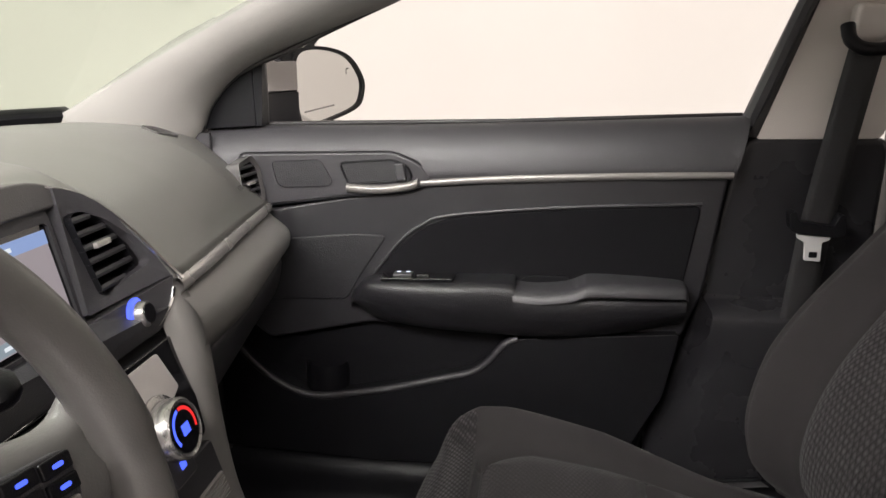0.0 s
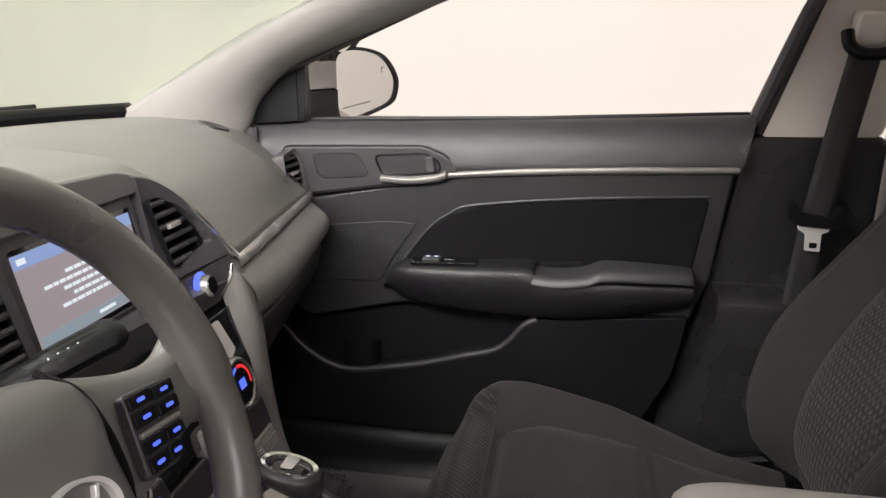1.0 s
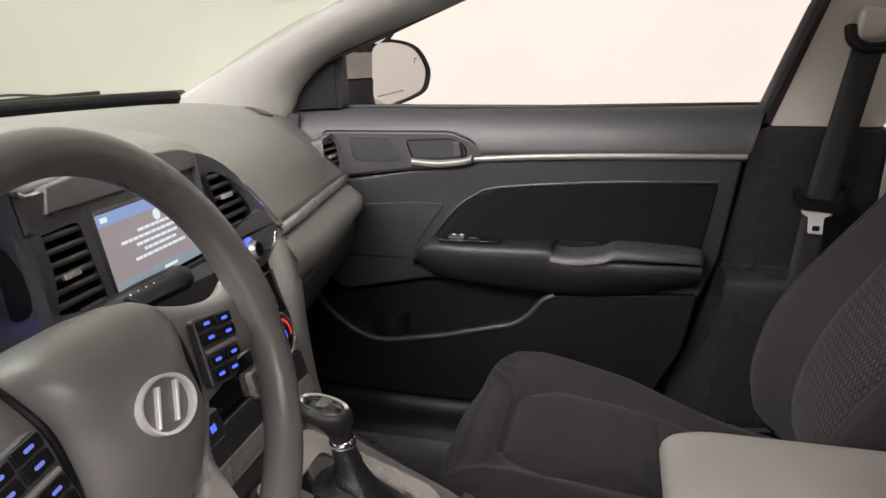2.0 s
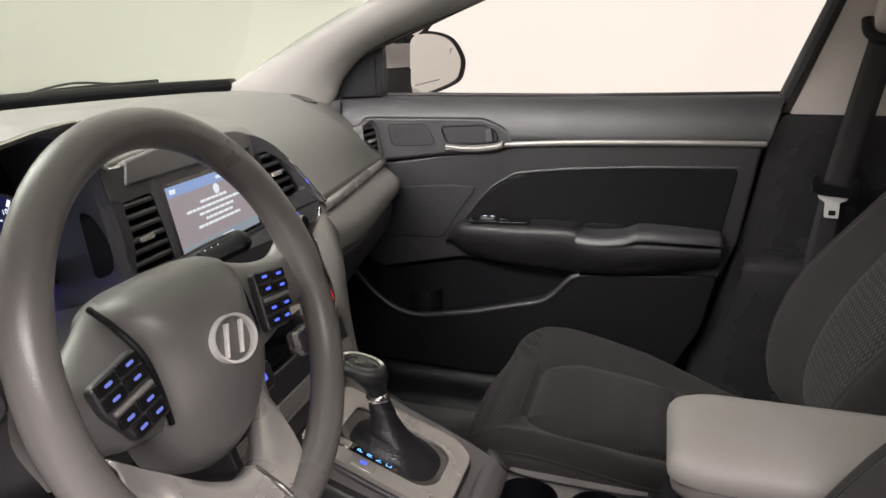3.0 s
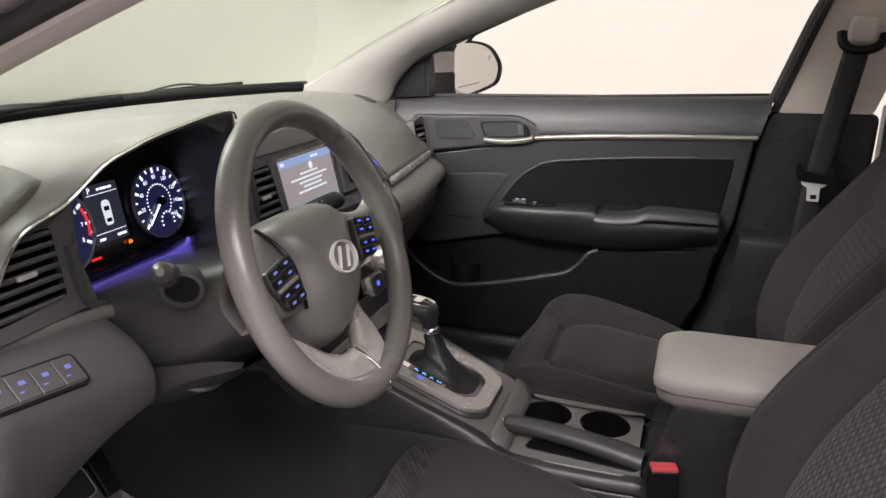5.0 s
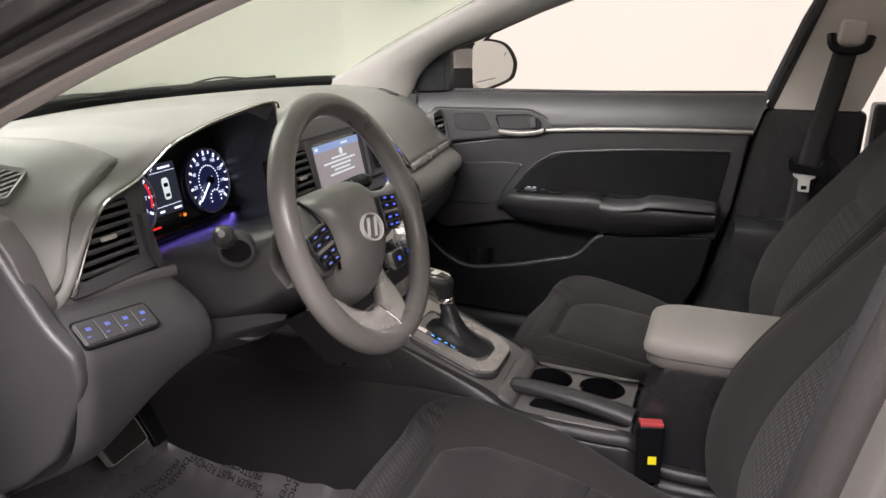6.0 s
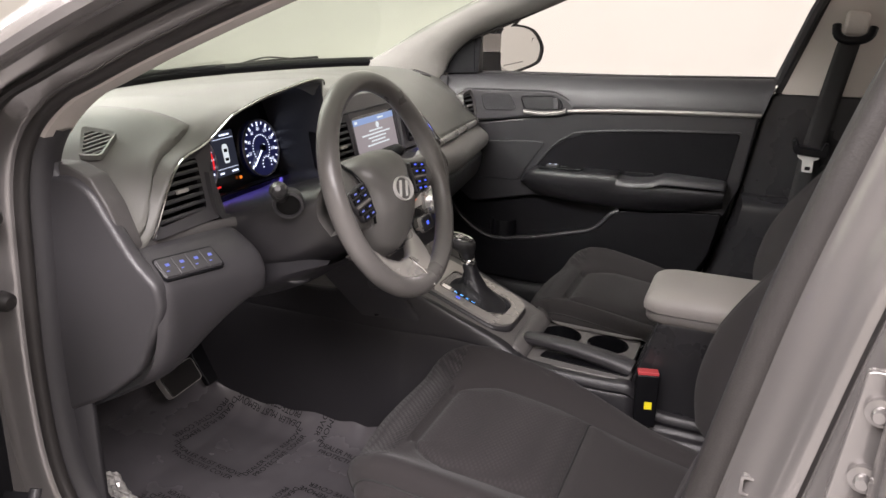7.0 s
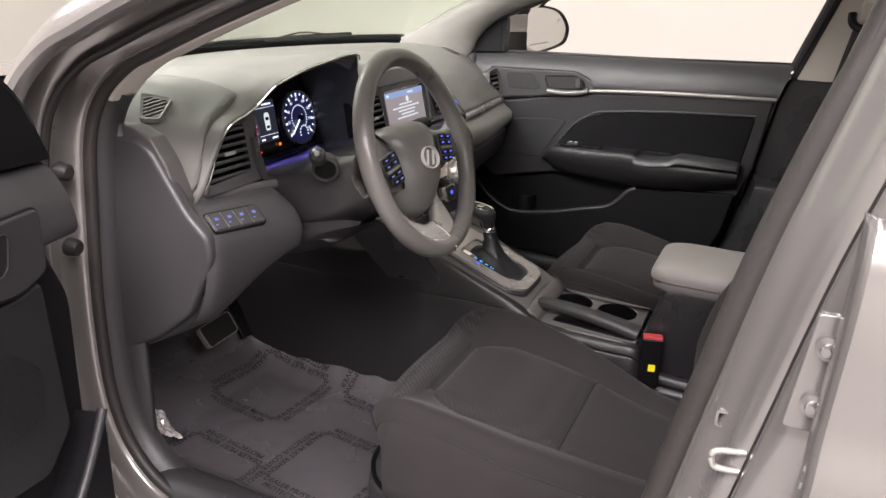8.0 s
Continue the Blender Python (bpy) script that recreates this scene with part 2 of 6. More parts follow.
def frame_ring(outer, inner, w0, w1, m=None, n=64, bm=None, drop=0.0):
    """A frame between two outlines with thickness; drop lowers its inner edge."""
    bm = bm or bmesh.new()
    m = m or Matrix()
    turn = lambda q: sum(a[0] * b[1] - a[1] * b[0] for a, b in zip(q, list(q[1:]) + [q[0]]))
    if turn(outer) * turn(inner) < 0:
        inner = list(inner)[::-1]
    o, i = even(outer, n), even(inner, n)
    best = min(range(n), key=lambda s: sum((o[k] - i[(k + s) % n]).length for k in range(0, n, 4)))
    i = i[best:] + i[:best]
    lift = lambda pts, w: [m @ Vector((p[0], p[1], w)) for p in pts]
    rows = [lift(o, w0), lift(o, w1), lift(i, w1 - drop), lift(i, w0), lift(o, w0)]
    grid(rows, bm, closed=True)
    bmesh.ops.remove_doubles(bm, verts=bm.verts, dist=1e-6)
    return bm


def disc(r0, r1, w0, w1, m=None, n=32, bm=None):
    """A turned piece: radius r0 at w0, r1 at w1, closed."""
    bm = bm or bmesh.new()
    m = m or Matrix()
    ring = lambda r, w: [m @ Vector((r * math.cos(2 * math.pi * j / n), r * math.sin(2 * math.pi * j / n), w)) for j in range(n)]
    k = len(bm.verts)
    grid([ring(r0, w0), ring(r1, w1)], bm, closed=True)
    bm.verts.ensure_lookup_table()
    bm.faces.new(bm.verts[k:k + n])
    bm.faces.new(bm.verts[k + n:k + 2 * n])
    return bm


def turned(profile, m=None, n=32):
    """A piece turned round w: a list of (radius, w), open at the ends unless the radius is 0."""
    m = m or Matrix()
    bm = grid([[m @ Vector((r * math.cos(2 * math.pi * j / n), r * math.sin(2 * math.pi * j / n), w)) for j in range(n)] for r, w in profile], closed=True)
    bmesh.ops.remove_doubles(bm, verts=bm.verts, dist=1e-6)
    return bm


def words(text, size, m, mat, parent, name="lettering", align="CENTER"):
    """Flat letters in the built-in font, as a mesh."""
    cu = bpy.data.curves.new(name, "FONT")
    cu.body, cu.size, cu.align_x, cu.align_y = text, size, align, "CENTER"
    tmp = bpy.data.objects.new(name, cu)
    scene.collection.objects.link(tmp)
    me = bpy.data.meshes.new_from_object(tmp)
    bpy.data.objects.remove(tmp)
    me.transform(m)
    me.materials.clear()
    me.materials.append(mat)
    ob = new(name, me)
    ob.parent = parent
    return ob


def bar(u0, v0, u1, v1, w, m, bm=None, h=0.0006):
    return prism(box_outline(u0, v0, u1, v1), w, w + h, m, bm)


def lerp(y, ys, vs):
    return float(np.interp(y, ys, vs))


# ---- the photo booth ----
def slab(name, x0, y0, z0, x1, y1, z1, mat, label):
    ob = part(name, prism(box_outline(x0, y0, x1, y1), z0, z1), mat, None, label, smooth=False)
    return tagged(ob, kind="structure")


slab("floor", -5, -3.6, -0.1, 4.5, 3.4, 0.0, FLOOR, "pale smooth floor of the photo booth")
slab("ceiling", -5, -3.6, 3.0, 4.5, 3.4, 3.1, WALL, "plain white booth ceiling")
slab("wall_east", -5, 3.4, -0.1, 4.5, 3.5, 3.1, WALL, "plain white booth wall beside the passenger side")
slab("wall_west", -5, -3.7, -0.1, 4.5, -3.6, 3.1, WALL, "plain white booth wall beside the driver side")
slab("wall_north", -5.1, -3.7, -0.1, -5, 3.5, 3.1, WALL, "plain white booth wall ahead of the car")
slab("wall_south", 4.5, -3.7, -0.1, 4.6, 3.5, 3.1, WALL, "plain white booth wall behind the car")

# ---- car body ----
body = thing("car_body", "grey metallic sedan body shell with the driver door opening", "car body")

# door opening of the driver side, walked round in the x, z plane
OPENING = [(0.095, 1.174), (-0.025, 1.132), (-0.167, 1.077), (-0.262, 1.036), (-0.320, 1.009), (-0.374, 0.963), (-0.404, 0.90), (-0.418, 0.79),
           (-0.430, 0.619), (-0.420, 0.46), (-0.365, 0.36), (-0.26, 0.315), (-0.05, 0.305), (0.20, 0.305), (0.34, 0.33),
           (0.405, 0.42), (0.432, 0.60), (0.464, 0.768), (0.488, 0.887), (0.510, 0.976), (0.532, 1.055), (0.556, 1.133),
           (0.585, 1.24), (0.56, 1.32), (0.42, 1.325), (0.25, 1.24)]
ring_xz = [(p.x, p.y) for p in cat([(x, z, 0) for x, z in OPENING], 150, closed=True)]


def opening_strip(profile, side=-1, pts=ring_xz):
    """Rows round the door opening for (outward offset, distance from the car's middle) pairs."""
    k, rows = len(pts), []
    for n, y in profile:
        row = []
        for i in range(k):
            ax, az = pts[i - 1]
            bx, bz = pts[(i + 1) % k]
            d = Vector((bx - ax, bz - az)).normalized()
            row.append(Vector((pts[i][0] + d.y * n, side * y, pts[i][1] - d.x * n)))
        rows.append(row)
    return rows


def opening_part(name, profile, mat, label="", side=-1, span=None):
    rows = opening_strip(profile, side)
    if span:
        a, b = span
        rows = [(r + r)[a:b] for r in rows]
    return part(name, grid(rows, closed=not span), mat, body, label)


opening_part("door_frame", [(0.0, 0.700), (0.006, 0.722), (0.008, 0.727), (0.016, 0.732), (0.018, 0.734), (0.036, 0.745), (0.037, 0.758), (0.020, 0.769), (0.019, 0.771), (0.021, 0.774), (0.0255, 0.777),
                            (0.028, 0.778), (0.045, 0.786), (0.046, 0.798), (0.025, 0.808), (0.0235, 0.811), (0.025, 0.816), (0.031, 0.825), (0.040, 0.827), (0.055, 0.818), (0.075, 0.79)], PAINT, "grey metallic painted door frame", span=(132, 235))
opening_part("sash_trim", [(0.0, 0.702), (-0.006, 0.696), (-0.0065, 0.675), (-0.004, 0.652), (0.006, 0.64)], HEAD, "beige inner trim along the roof pillar", span=(126, 180))
opening_part("kick_trim", [(0.006, 0.700), (-0.002, 0.692), (-0.010, 0.676), (-0.008, 0.66)], DARK, "dark inner trim of the door opening", span=(28, 128))
seal_rows = opening_strip([(0.004, 0.709)], -1)[0]
part("door_seal", tube(seal_rows, [0.0105 if p.x < 0.3 else 0.0165 for p in seal_rows], 10, closed=True, up=(0, 1, 0)), DOORSEAL, body, "dark rubber door seal")
lip_rows = opening_strip([(0.012, 0.776)], -1)[0]
part("outer_seal", tube(lip_rows[122:150] + lip_rows[0:38], 0.006, 8, up=(0, 1, 0)), RUBBER, body, "thin outer rubber seal")

# front fender and A-pillar outer skin
def fender_skin(side):
    rows = []
    for x, top, out in [(-0.432, 0.925, 0.838), (-0.47, 0.922, 0.852), (-0.52, 0.918, 0.862), (-0.60, 0.915, 0.872), (-1.0, 0.90, 0.885), (-1.6, 0.84, 0.86)]:
        rows.append([(x, side * (out - 0.10), top), (x, side * (out - 0.03), top - 0.02), (x, side * out, top - 0.10), (x, side * (out + 0.01), 0.62), (x, side * (out - 0.01), 0.32)])
    return surf(rows, 16, 20)


for side in (-1, 1):
    part("fender", fender_skin(side), PAINT, body, thick=0.004)


def roof_rows():
    rows = []
    for x, z in [(0.16, 1.345), (0.35, 1.395), (0.7, 1.425), (1.1, 1.415), (1.5, 1.36)]:
        rows.append([(x, y, z - 0.055 * (abs(y) / 0.56) ** 3) for y in (-0.62, -0.5, -0.3, 0.0, 0.3, 0.5, 0.62)])
    return rows


part("roof", surf(roof_rows(), 24, 20), PAINT, body, thick=0.03)
part("headliner", surf([[(x, y, z - 0.045) for x, y, z in r] for r in roof_rows()], 24, 20), HEAD, body, "beige cloth headliner", thick=0.008)


# windscreen
def screen_rows(inset=0.0):
    rows = []
    for f in (0.0, 0.25, 0.5, 0.75, 1.0):
        half = 0.625 - 0.085 * f - inset
        rows.append([(-0.83 + 1.02 * f + (0.215 - 0.29 * f) * (y / 0.62) ** 2, y, 0.945 + 0.40 * f - 0.035 * (y / 0.62) ** 2 * f) for y in [half * k / 4 for k in range(-4, 5)]])
    return rows


ws = part("windscreen", surf(screen_rows(), 40, 20), GREENGLASS, body, "green-tinted windscreen glass", thick=0.005)
ws.visible_shadow = False
rows = screen_rows()
for side in (0, -1):
    edge = cat([r[side] for r in rows], 24)
    part("windscreen_border", tube([Vector((p.x, p.y, p.z)) for p in edge], 0.004, 6), BLACK, body, "black border of the windscreen")
low = cat(rows[0], 40)
part("cowl_strip", tube([p + Vector((0.012, 0, 0.006)) for p in low], 0.019, 10, flat=0.85), BLACK, body, "black cowl strip under the windscreen")
# bonnet
part("bonnet", surf([[(x, y, z - 0.05 * (abs(y) / 0.7) ** 3) for y in (-0.72, -0.4, 0, 0.4, 0.72)] for x, z in ((-0.80, 0.915), (-1.2, 0.905), (-1.7, 0.82), (-1.95, 0.70))], 20, 14), PAINT, body, thick=0.01)


def wiper(y0, y1, parent):
    a, b = Vector((-0.81, y0, 0.945)), Vector((-0.76, y1, 0.962))
    arm = cat([a, a.lerp(b, 0.3) + Vector((0, 0, 0.012)), a.lerp(b, 0.65) + Vector((0, 0, 0.018)), b + Vector((0, 0, 0.004))], 14)
    part("arm", tube(arm, 0.004, 8, flat=0.6), BLACK, parent)
    part("blade", tube(cat([a + Vector((-0.01, -0.1, 0.004)), a.lerp(b, 0.5) + Vector((-0.012, 0, 0.008)), b + Vector((0.01, 0.12, 0.0))], 12), 0.005, 6), BLACK, parent)


for y0, y1 in ((-0.36, 0.02), (0.18, 0.44)):
    w = thing("windscreen_wiper", "black windscreen wiper resting at the foot of the glass", "wiper", "windscreen wipers")
    wiper(y0, y1, w)

# A-pillar trims inside
def apillar_trim(side):
    glass_edge = [(-0.66, 0.603, 0.930), (-0.589, 0.60, 0.960), (-0.507, 0.598, 1.010), (-0.408, 0.592, 1.065), (-0.286, 0.585, 1.126), (0.0, 0.56, 1.265), (0.18, 0.545, 1.335)]
    door_edge = [(-0.43, 0.655, 0.900), (-0.407, 0.66, 0.924), (-0.389, 0.66, 0.963), (-0.347, 0.66, 1.008), (-0.278, 0.66, 1.049), (-0.076, 0.655, 1.129), (0.25, 0.62, 1.25)]
    rows = []
    for g, d in zip(glass_edge, door_edge):
        g, d = Vector(g), Vector(d)
        bulge = Vector((0.02, -0.022, -0.002)) if side > 0 else Vector((0.0, -0.004, 0.0))
        if side < 0:
            g, d = g + Vector((-0.01, 0.012, 0)), d + Vector((-0.014, 0.004, 0.012))
        r = [g, g.lerp(d, 0.25) + bulge * 0.8, g.lerp(d, 0.6) + bulge, d + Vector((0, -0.006, 0)), d + Vector((0, 0.03, 0))]
        rows.append([(p.x, side * p.y, p.z) for p in r])
    return surf(rows, 14, 28)


part("pillar_trim", apillar_trim(1), APIL, body, "light grey trim of the front roof pillar", thick=0.004)
part("pillar_trim", apillar_trim(-1), APIL, body, "light grey trim of the front roof pillar", thick=0.004)

seal = cat([(-0.412, 0.674, 0.908), (-0.406, 0.674, 0.925), (-0.394, 0.673, 0.962), (-0.364, 0.672, 0.993), (-0.314, 0.671, 1.025), (-0.245, 0.670, 1.053), (-0.115, 0.668, 1.110), (0.05, 0.66, 1.178), (0.25, 0.64, 1.25)], 50)
part("window_seal", tube(seal, [0.0105 - 0.0060 * min(1.0, k / 22) for k in range(50)], 10), RUBBER, body, "black rubber seal round the passenger window")

# B-pillar, passenger side
PB = basis((0, 0, 0), (1, 0, 0), (0, 0, 1))      # u = x, v = z, w = -y
part("pillar_lower", prism(rounded([(0.36, 0.33), (0.36, 0.42), (0.412, 0.587), (0.43, 0.707), (0.458, 0.875), (0.474, 0.928), (0.69, 0.928), (0.68, 0.33)], 0.02), -0.76, -0.700, PB), PILLARD, body, "dark plastic lower trim of the door pillar", bevel=0.012)
part("pillar_foot", surf([[(0.372 + 0.33 * k, 0.703, 0.672 - 0.005 * k), (0.380 + 0.32 * k, 0.694, 0.663), (0.386 + 0.31 * k, 0.672, 0.657), (0.390 + 0.305 * k, 0.652, 0.648), (0.388 + 0.305 * k, 0.646, 0.630), (0.372 + 0.31 * k, 0.642, 0.55), (0.30 + 0.38 * k, 0.640, 0.40), (0.24 + 0.44 * k, 0.650, 0.31)] for k in (0.17, 0.30, 0.6, 1.0)], 22, 14), PILLARD, body, "dark plastic foot of the door pillar")
part("pillar_upper", prism(rounded([(0.490, 0.921), (0.675, 0.926), (0.80, 1.31), (0.612, 1.31), (0.538, 1.09)], 0.01), -0.75, -0.702, PB), HEAD, body, "beige upper trim of the door pillar", bevel=0.014)
part("pillar_sash", prism(rounded([(0.477, 0.925), (0.493, 0.925), (0.622, 1.31), (0.606, 1.31), (0.545, 1.12)], 0.004), -0.745, -0.70, PB), RUBBER, body, "dark seal along the door pillar", bevel=0.006)

# B-pillar, driver side, with striker and hinges of the rear door
part("pillar_face", surf([[(0.487 + s, -0.722, z), (0.497 + s, -0.738, z), (0.512 + s, -0.755, z), (0.524 + s, -0.772, z), (0.546 + s, -0.780, z), (0.536 + s, -0.792, z), (0.545 + s, -0.806, z), (0.578 + s, -0.818, z), (0.592 + s, -0.832, z), (0.63 + s, -0.838, z), (0.68 + s, -0.838, z)] for s, z in ((-0.075, 0.40), (-0.045, 0.58), (-0.012, 0.76), (0.018, 0.92), (0.05, 1.05), (0.10, 1.25))], 50, 24), PAINT, body, "grey metallic painted door pillar")
part("pillar_trim_inner", surf([[(0.485 + s, -0.722, z), (0.475 + s, -0.700, z), (0.51 + s, -0.675, z), (0.62 + s, -0.668, z)] for s, z in ((-0.075, 0.40), (-0.045, 0.58), (-0.012, 0.76), (0.018, 0.92), (0.05, 1.05), (0.10, 1.25))], 14, 20), CONSIDE, body, "dark trim inside the driver door pillar", thick=0.004)

# dark tube laid in the groove in place of its shade
part("pillar_groove", tube(cat([(0.466, -0.782, 0.40), (0.496, -0.782, 0.58), (0.529, -0.782, 0.76), (0.559, -0.782, 0.92), (0.591, -0.782, 1.05), (0.641, -0.782, 1.25)], 30), 0.006, 8), RUBBER, body, "dark strip standing in for the shade in the pillar groove")
part("pillar_plug", frame_ring(box_outline(0.481, 0.726, 0.500, 0.745, 0.003), box_outline(0.4835, 0.7285, 0.4975, 0.7425, 0.002), 0.742, 0.749, PB), PAINT, body, "clear plug in the pillar")

# floor pan, tunnel, firewall, sills
part("floor_pan", surf([[(x, y, z) for y in (-0.70, -0.3, 0.0, 0.3, 0.70)] for x, z in ((-0.95, 0.60), (-0.80, 0.40), (-0.66, 0.262), (-0.5, 0.217), (-0.2, 0.212), (0.3, 0.212), (1.3, 0.24))], 16, 40), CARPET, body, "black carpeted floor", thick=0.02)
for side in (-1, 1):
    # same sill cover on both sides; the passenger one is darkened for shade
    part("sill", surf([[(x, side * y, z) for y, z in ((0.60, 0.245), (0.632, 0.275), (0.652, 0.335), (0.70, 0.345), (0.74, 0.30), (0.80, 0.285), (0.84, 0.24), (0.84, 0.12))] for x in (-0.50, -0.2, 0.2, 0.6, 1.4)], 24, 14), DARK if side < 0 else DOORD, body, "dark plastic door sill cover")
for side in (-1, 1):
    part("kick_panel", surf([[(x, side * 0.672, z) for z in (0.24, 0.5, 0.7, 0.92)] for x in (-0.90, -0.60, -0.385)], 8, 8), DARK, body, "dark plastic kick panel", thick=0.01)
part("firewall", surf([[(-0.86, y, z) for z in (0.30, 0.6, 0.93)] for y in (-0.75, 0, 0.75)], 6, 8), BLACK, body)
part("rear_bulkhead", surf([[(1.35 + 0.25 * (z - 0.3), y, z) for z in (0.24, 0.7, 1.0)] for y in (-0.72, 0, 0.72)], 8, 8), CLOTH, body, "dark rear seat back", thick=0.08)
for side in (1,):
    part("rear_panel", prism(rounded([(0.70, 0.30), (1.40, 0.30), (1.40, 0.955), (0.70, 0.945)], 0.01), -0.76, -0.70, PB), DARK, body, "dark rear door panel", bevel=0.01)
    g = part("rear_window", prism(rounded([(0.70, 0.95), (1.40, 0.96), (1.36, 1.20), (0.98, 1.30), (0.82, 1.30)], 0.02), -0.755, -0.75, PB), CLEARGLASS, body, "clear rear side window")
    g.visible_shadow = False

# rear door outside, closed
rear_door = thing("rear_door", "closed grey metallic rear door with its hinges", "car door")
def rear_skin():
    rows = []
    for x, dz in ((0.565, 0.0), (0.572, 0.0), (0.60, 0.0), (0.8, 0.005), (1.2, 0.01), (1.5, 0.015)):
        y0 = 0.0 if x > 0.566 else 0.022
        rows.append([(x - 0.012 + 0.03 * (z - 0.7), -(yy - y0), z + dz) for yy, z in ((0.835, 0.985), (0.856, 0.955), (0.868, 0.90), (0.872, 0.82), (0.885, 0.775), (0.888, 0.72), (0.885, 0.55), (0.865, 0.40), (0.85, 0.30))])
    return surf(rows, 36, 22)
part("skin", rear_skin(), PAINT, rear_door, "grey metallic outer skin", thick=0.012)
for z in (0.872, 0.818):
    hm = basis((0.556 + 0.03 * (z - 0.8), -0.832, z), (0.97, -0.25, 0), (0, 0, 1)) @ Matrix.Diagonal((0.8, 0.8, 0.7, 1))
    bolt = part("bolt", turned([(0, 0.016), (0.005, 0.016), (0.0075, 0.012), (0.0075, 0.006), (0.013, 0.005), (0.013, -0.004), (0, -0.004)], hm, 20), PAINT, rear_door, "hinge bolt")
part("hinge_leaf", prism(rounded([(0.535, 0.79), (0.562, 0.79), (0.566, 0.90), (0.545, 0.90)], 0.006), 0.820, 0.829, PB), PAINT, rear_door, "painted hinge plate", bevel=0.002)
striker = thing("door_striker", "bright steel door striker loop bolted to the pillar", "striker")
sp = [(0.515, -0.775, 0.7205), (0.492, -0.779, 0.7190), (0.485, -0.780, 0.7140), (0.4862, -0.780, 0.7030), (0.493, -0.779, 0.6990), (0.517, -0.776, 0.6985)]
part("loop", tube(cat(sp, 24), 0.0032, 10), STEEL, striker)
part("plate", prism(rounded([(0.506, 0.684), (0.518, 0.683), (0.526, 0.738), (0.513, 0.741)], 0.006), 0.764, 0.772, PB), STEEL, striker, bevel=0.002)


# ---- passenger door and driver door (one kind, built with a pose) ----
def door(name, label, m, flip_y):
    d = thing(name, label, "car door", "front doors")
    s = -1 if flip_y else 1
    local = m @ Matrix.Diagonal((1, s, 1, 1)) @ PB

    def panel(nm, outline, y0, y1, mat, lab="", bevel=0.004, parent=d):
        return part(nm, prism(outline, -y0, -y1, local), mat, parent, lab, bevel=bevel)

    def at(x, y, z):
        return m @ Vector((x, s * y, z))

    # outer skin and carrier
    panel("outer_skin", rounded([(-0.40, 0.30), (0.38, 0.30), (0.45, 0.62), (0.50, 0.945), (-0.33, 0.925), (-0.42, 0.80)], 0.03), 0.86, 0.80, PAINT, "grey metallic outer skin", 0.02)
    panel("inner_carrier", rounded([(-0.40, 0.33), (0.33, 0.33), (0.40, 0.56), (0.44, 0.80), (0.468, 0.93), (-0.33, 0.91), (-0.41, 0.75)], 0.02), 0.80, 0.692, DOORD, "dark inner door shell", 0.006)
    # belt pad
    rows = []
    for x, zb in ((-0.40, 0.925), (-0.335, 0.9285), (-0.30, 0.931), (-0.10, 0.935), (0.108, 0.942), (0.30, 0.950), (0.468, 0.958), (0.473, 0.955)):
        k = 0.25 if x > 0.46 else 0.0
        rows.append([at(x - k * q, y, zb - q) for y, q in ((0.745, 0.012), (0.722, 0.002), (0.704, 0.002), (0.688, 0.012), (0.672, 0.036), (0.664, 0.062), (0.664, 0.085), (0.69, 0.10))])
    for r, dx, f in ((rows[-1], 0.0, 0.5),):
        rows.append([p.lerp(m @ Vector((0.470, s * 0.70, 0.905)), 0.55) for p in r])
    part("belt_pad", surf(rows, 26, 28), DOORP, d, "dark grey soft belt pad")
    part("glass_seal", tube([at(x, 0.724, z) for x, z in ((-0.30, 0.931), (0.108, 0.942), (0.473, 0.958))], 0.0045, 8), RUBBER, d, "black window seal")
    # middle panel
    panel("middle_panel", rounded([(-0.335, 0.80), (-0.285, 0.795), (-0.03, 0.842), (0.20, 0.858), (0.452, 0.872), (0.428, 0.68), (0.40, 0.60), (-0.12, 0.60), (-0.30, 0.56), (-0.35, 0.60)], 0.012), 0.70, 0.670, DOORM, "dark grey plastic door panel", 0.006)
    # silver strip
    rows = []
    for x, z, h in ((-0.03, 0.846, 0.0065), (0.10, 0.856, 0.0075), (0.28, 0.865, 0.0075), (0.455, 0.871, 0.007)):
        rows.append([at(x, 0.672, z + h), at(x, 0.662, z + h * 0.8), at(x, 0.659, z), at(x, 0.663, z - h * 0.8), at(x, 0.672, z - h)])
    part("silver_strip", surf(rows, 12, 20), DOORSTRIP, d, "satin silver trim strip")
    # handle bezel
    panel("handle_bezel", rounded([(-0.335, 0.888), (-0.075, 0.896), (-0.035, 0.880), (-0.010, 0.853), (-0.03, 0.838), (-0.06, 0.829), (-0.155, 0.822), (-0.29, 0.803), (-0.335, 0.812)], 0.012), 0.685, 0.661, DARK, "dark grey handle surround", 0.004)
    tw = rounded([(-0.280, 0.877), (-0.196, 0.882), (-0.176, 0.846), (-0.182, 0.837), (-0.262, 0.833), (-0.272, 0.84)], 0.008)
    part("tweeter_ring", frame_ring(tw, [Vector(p) * 0.97 + Vector((-0.0069, 0.0257)) for p in tw], -0.664, -0.6585, local), DOORP, d)
    panel("tweeter_grille", [Vector(p) * 0.97 + Vector((-0.0069, 0.0257)) for p in tw], 0.665, 0.6600, DOORS, "fine dark tweeter grille", 0.001)
    cup = rounded([(-0.164, 0.877), (-0.072, 0.884), (-0.050, 0.873), (-0.042, 0.852), (-0.10, 0.846), (-0.150, 0.843)], 0.010)
    panel("handle_cup", cup, 0.70, 0.6600, DOORS, "dark recess behind the door handle", 0.003)
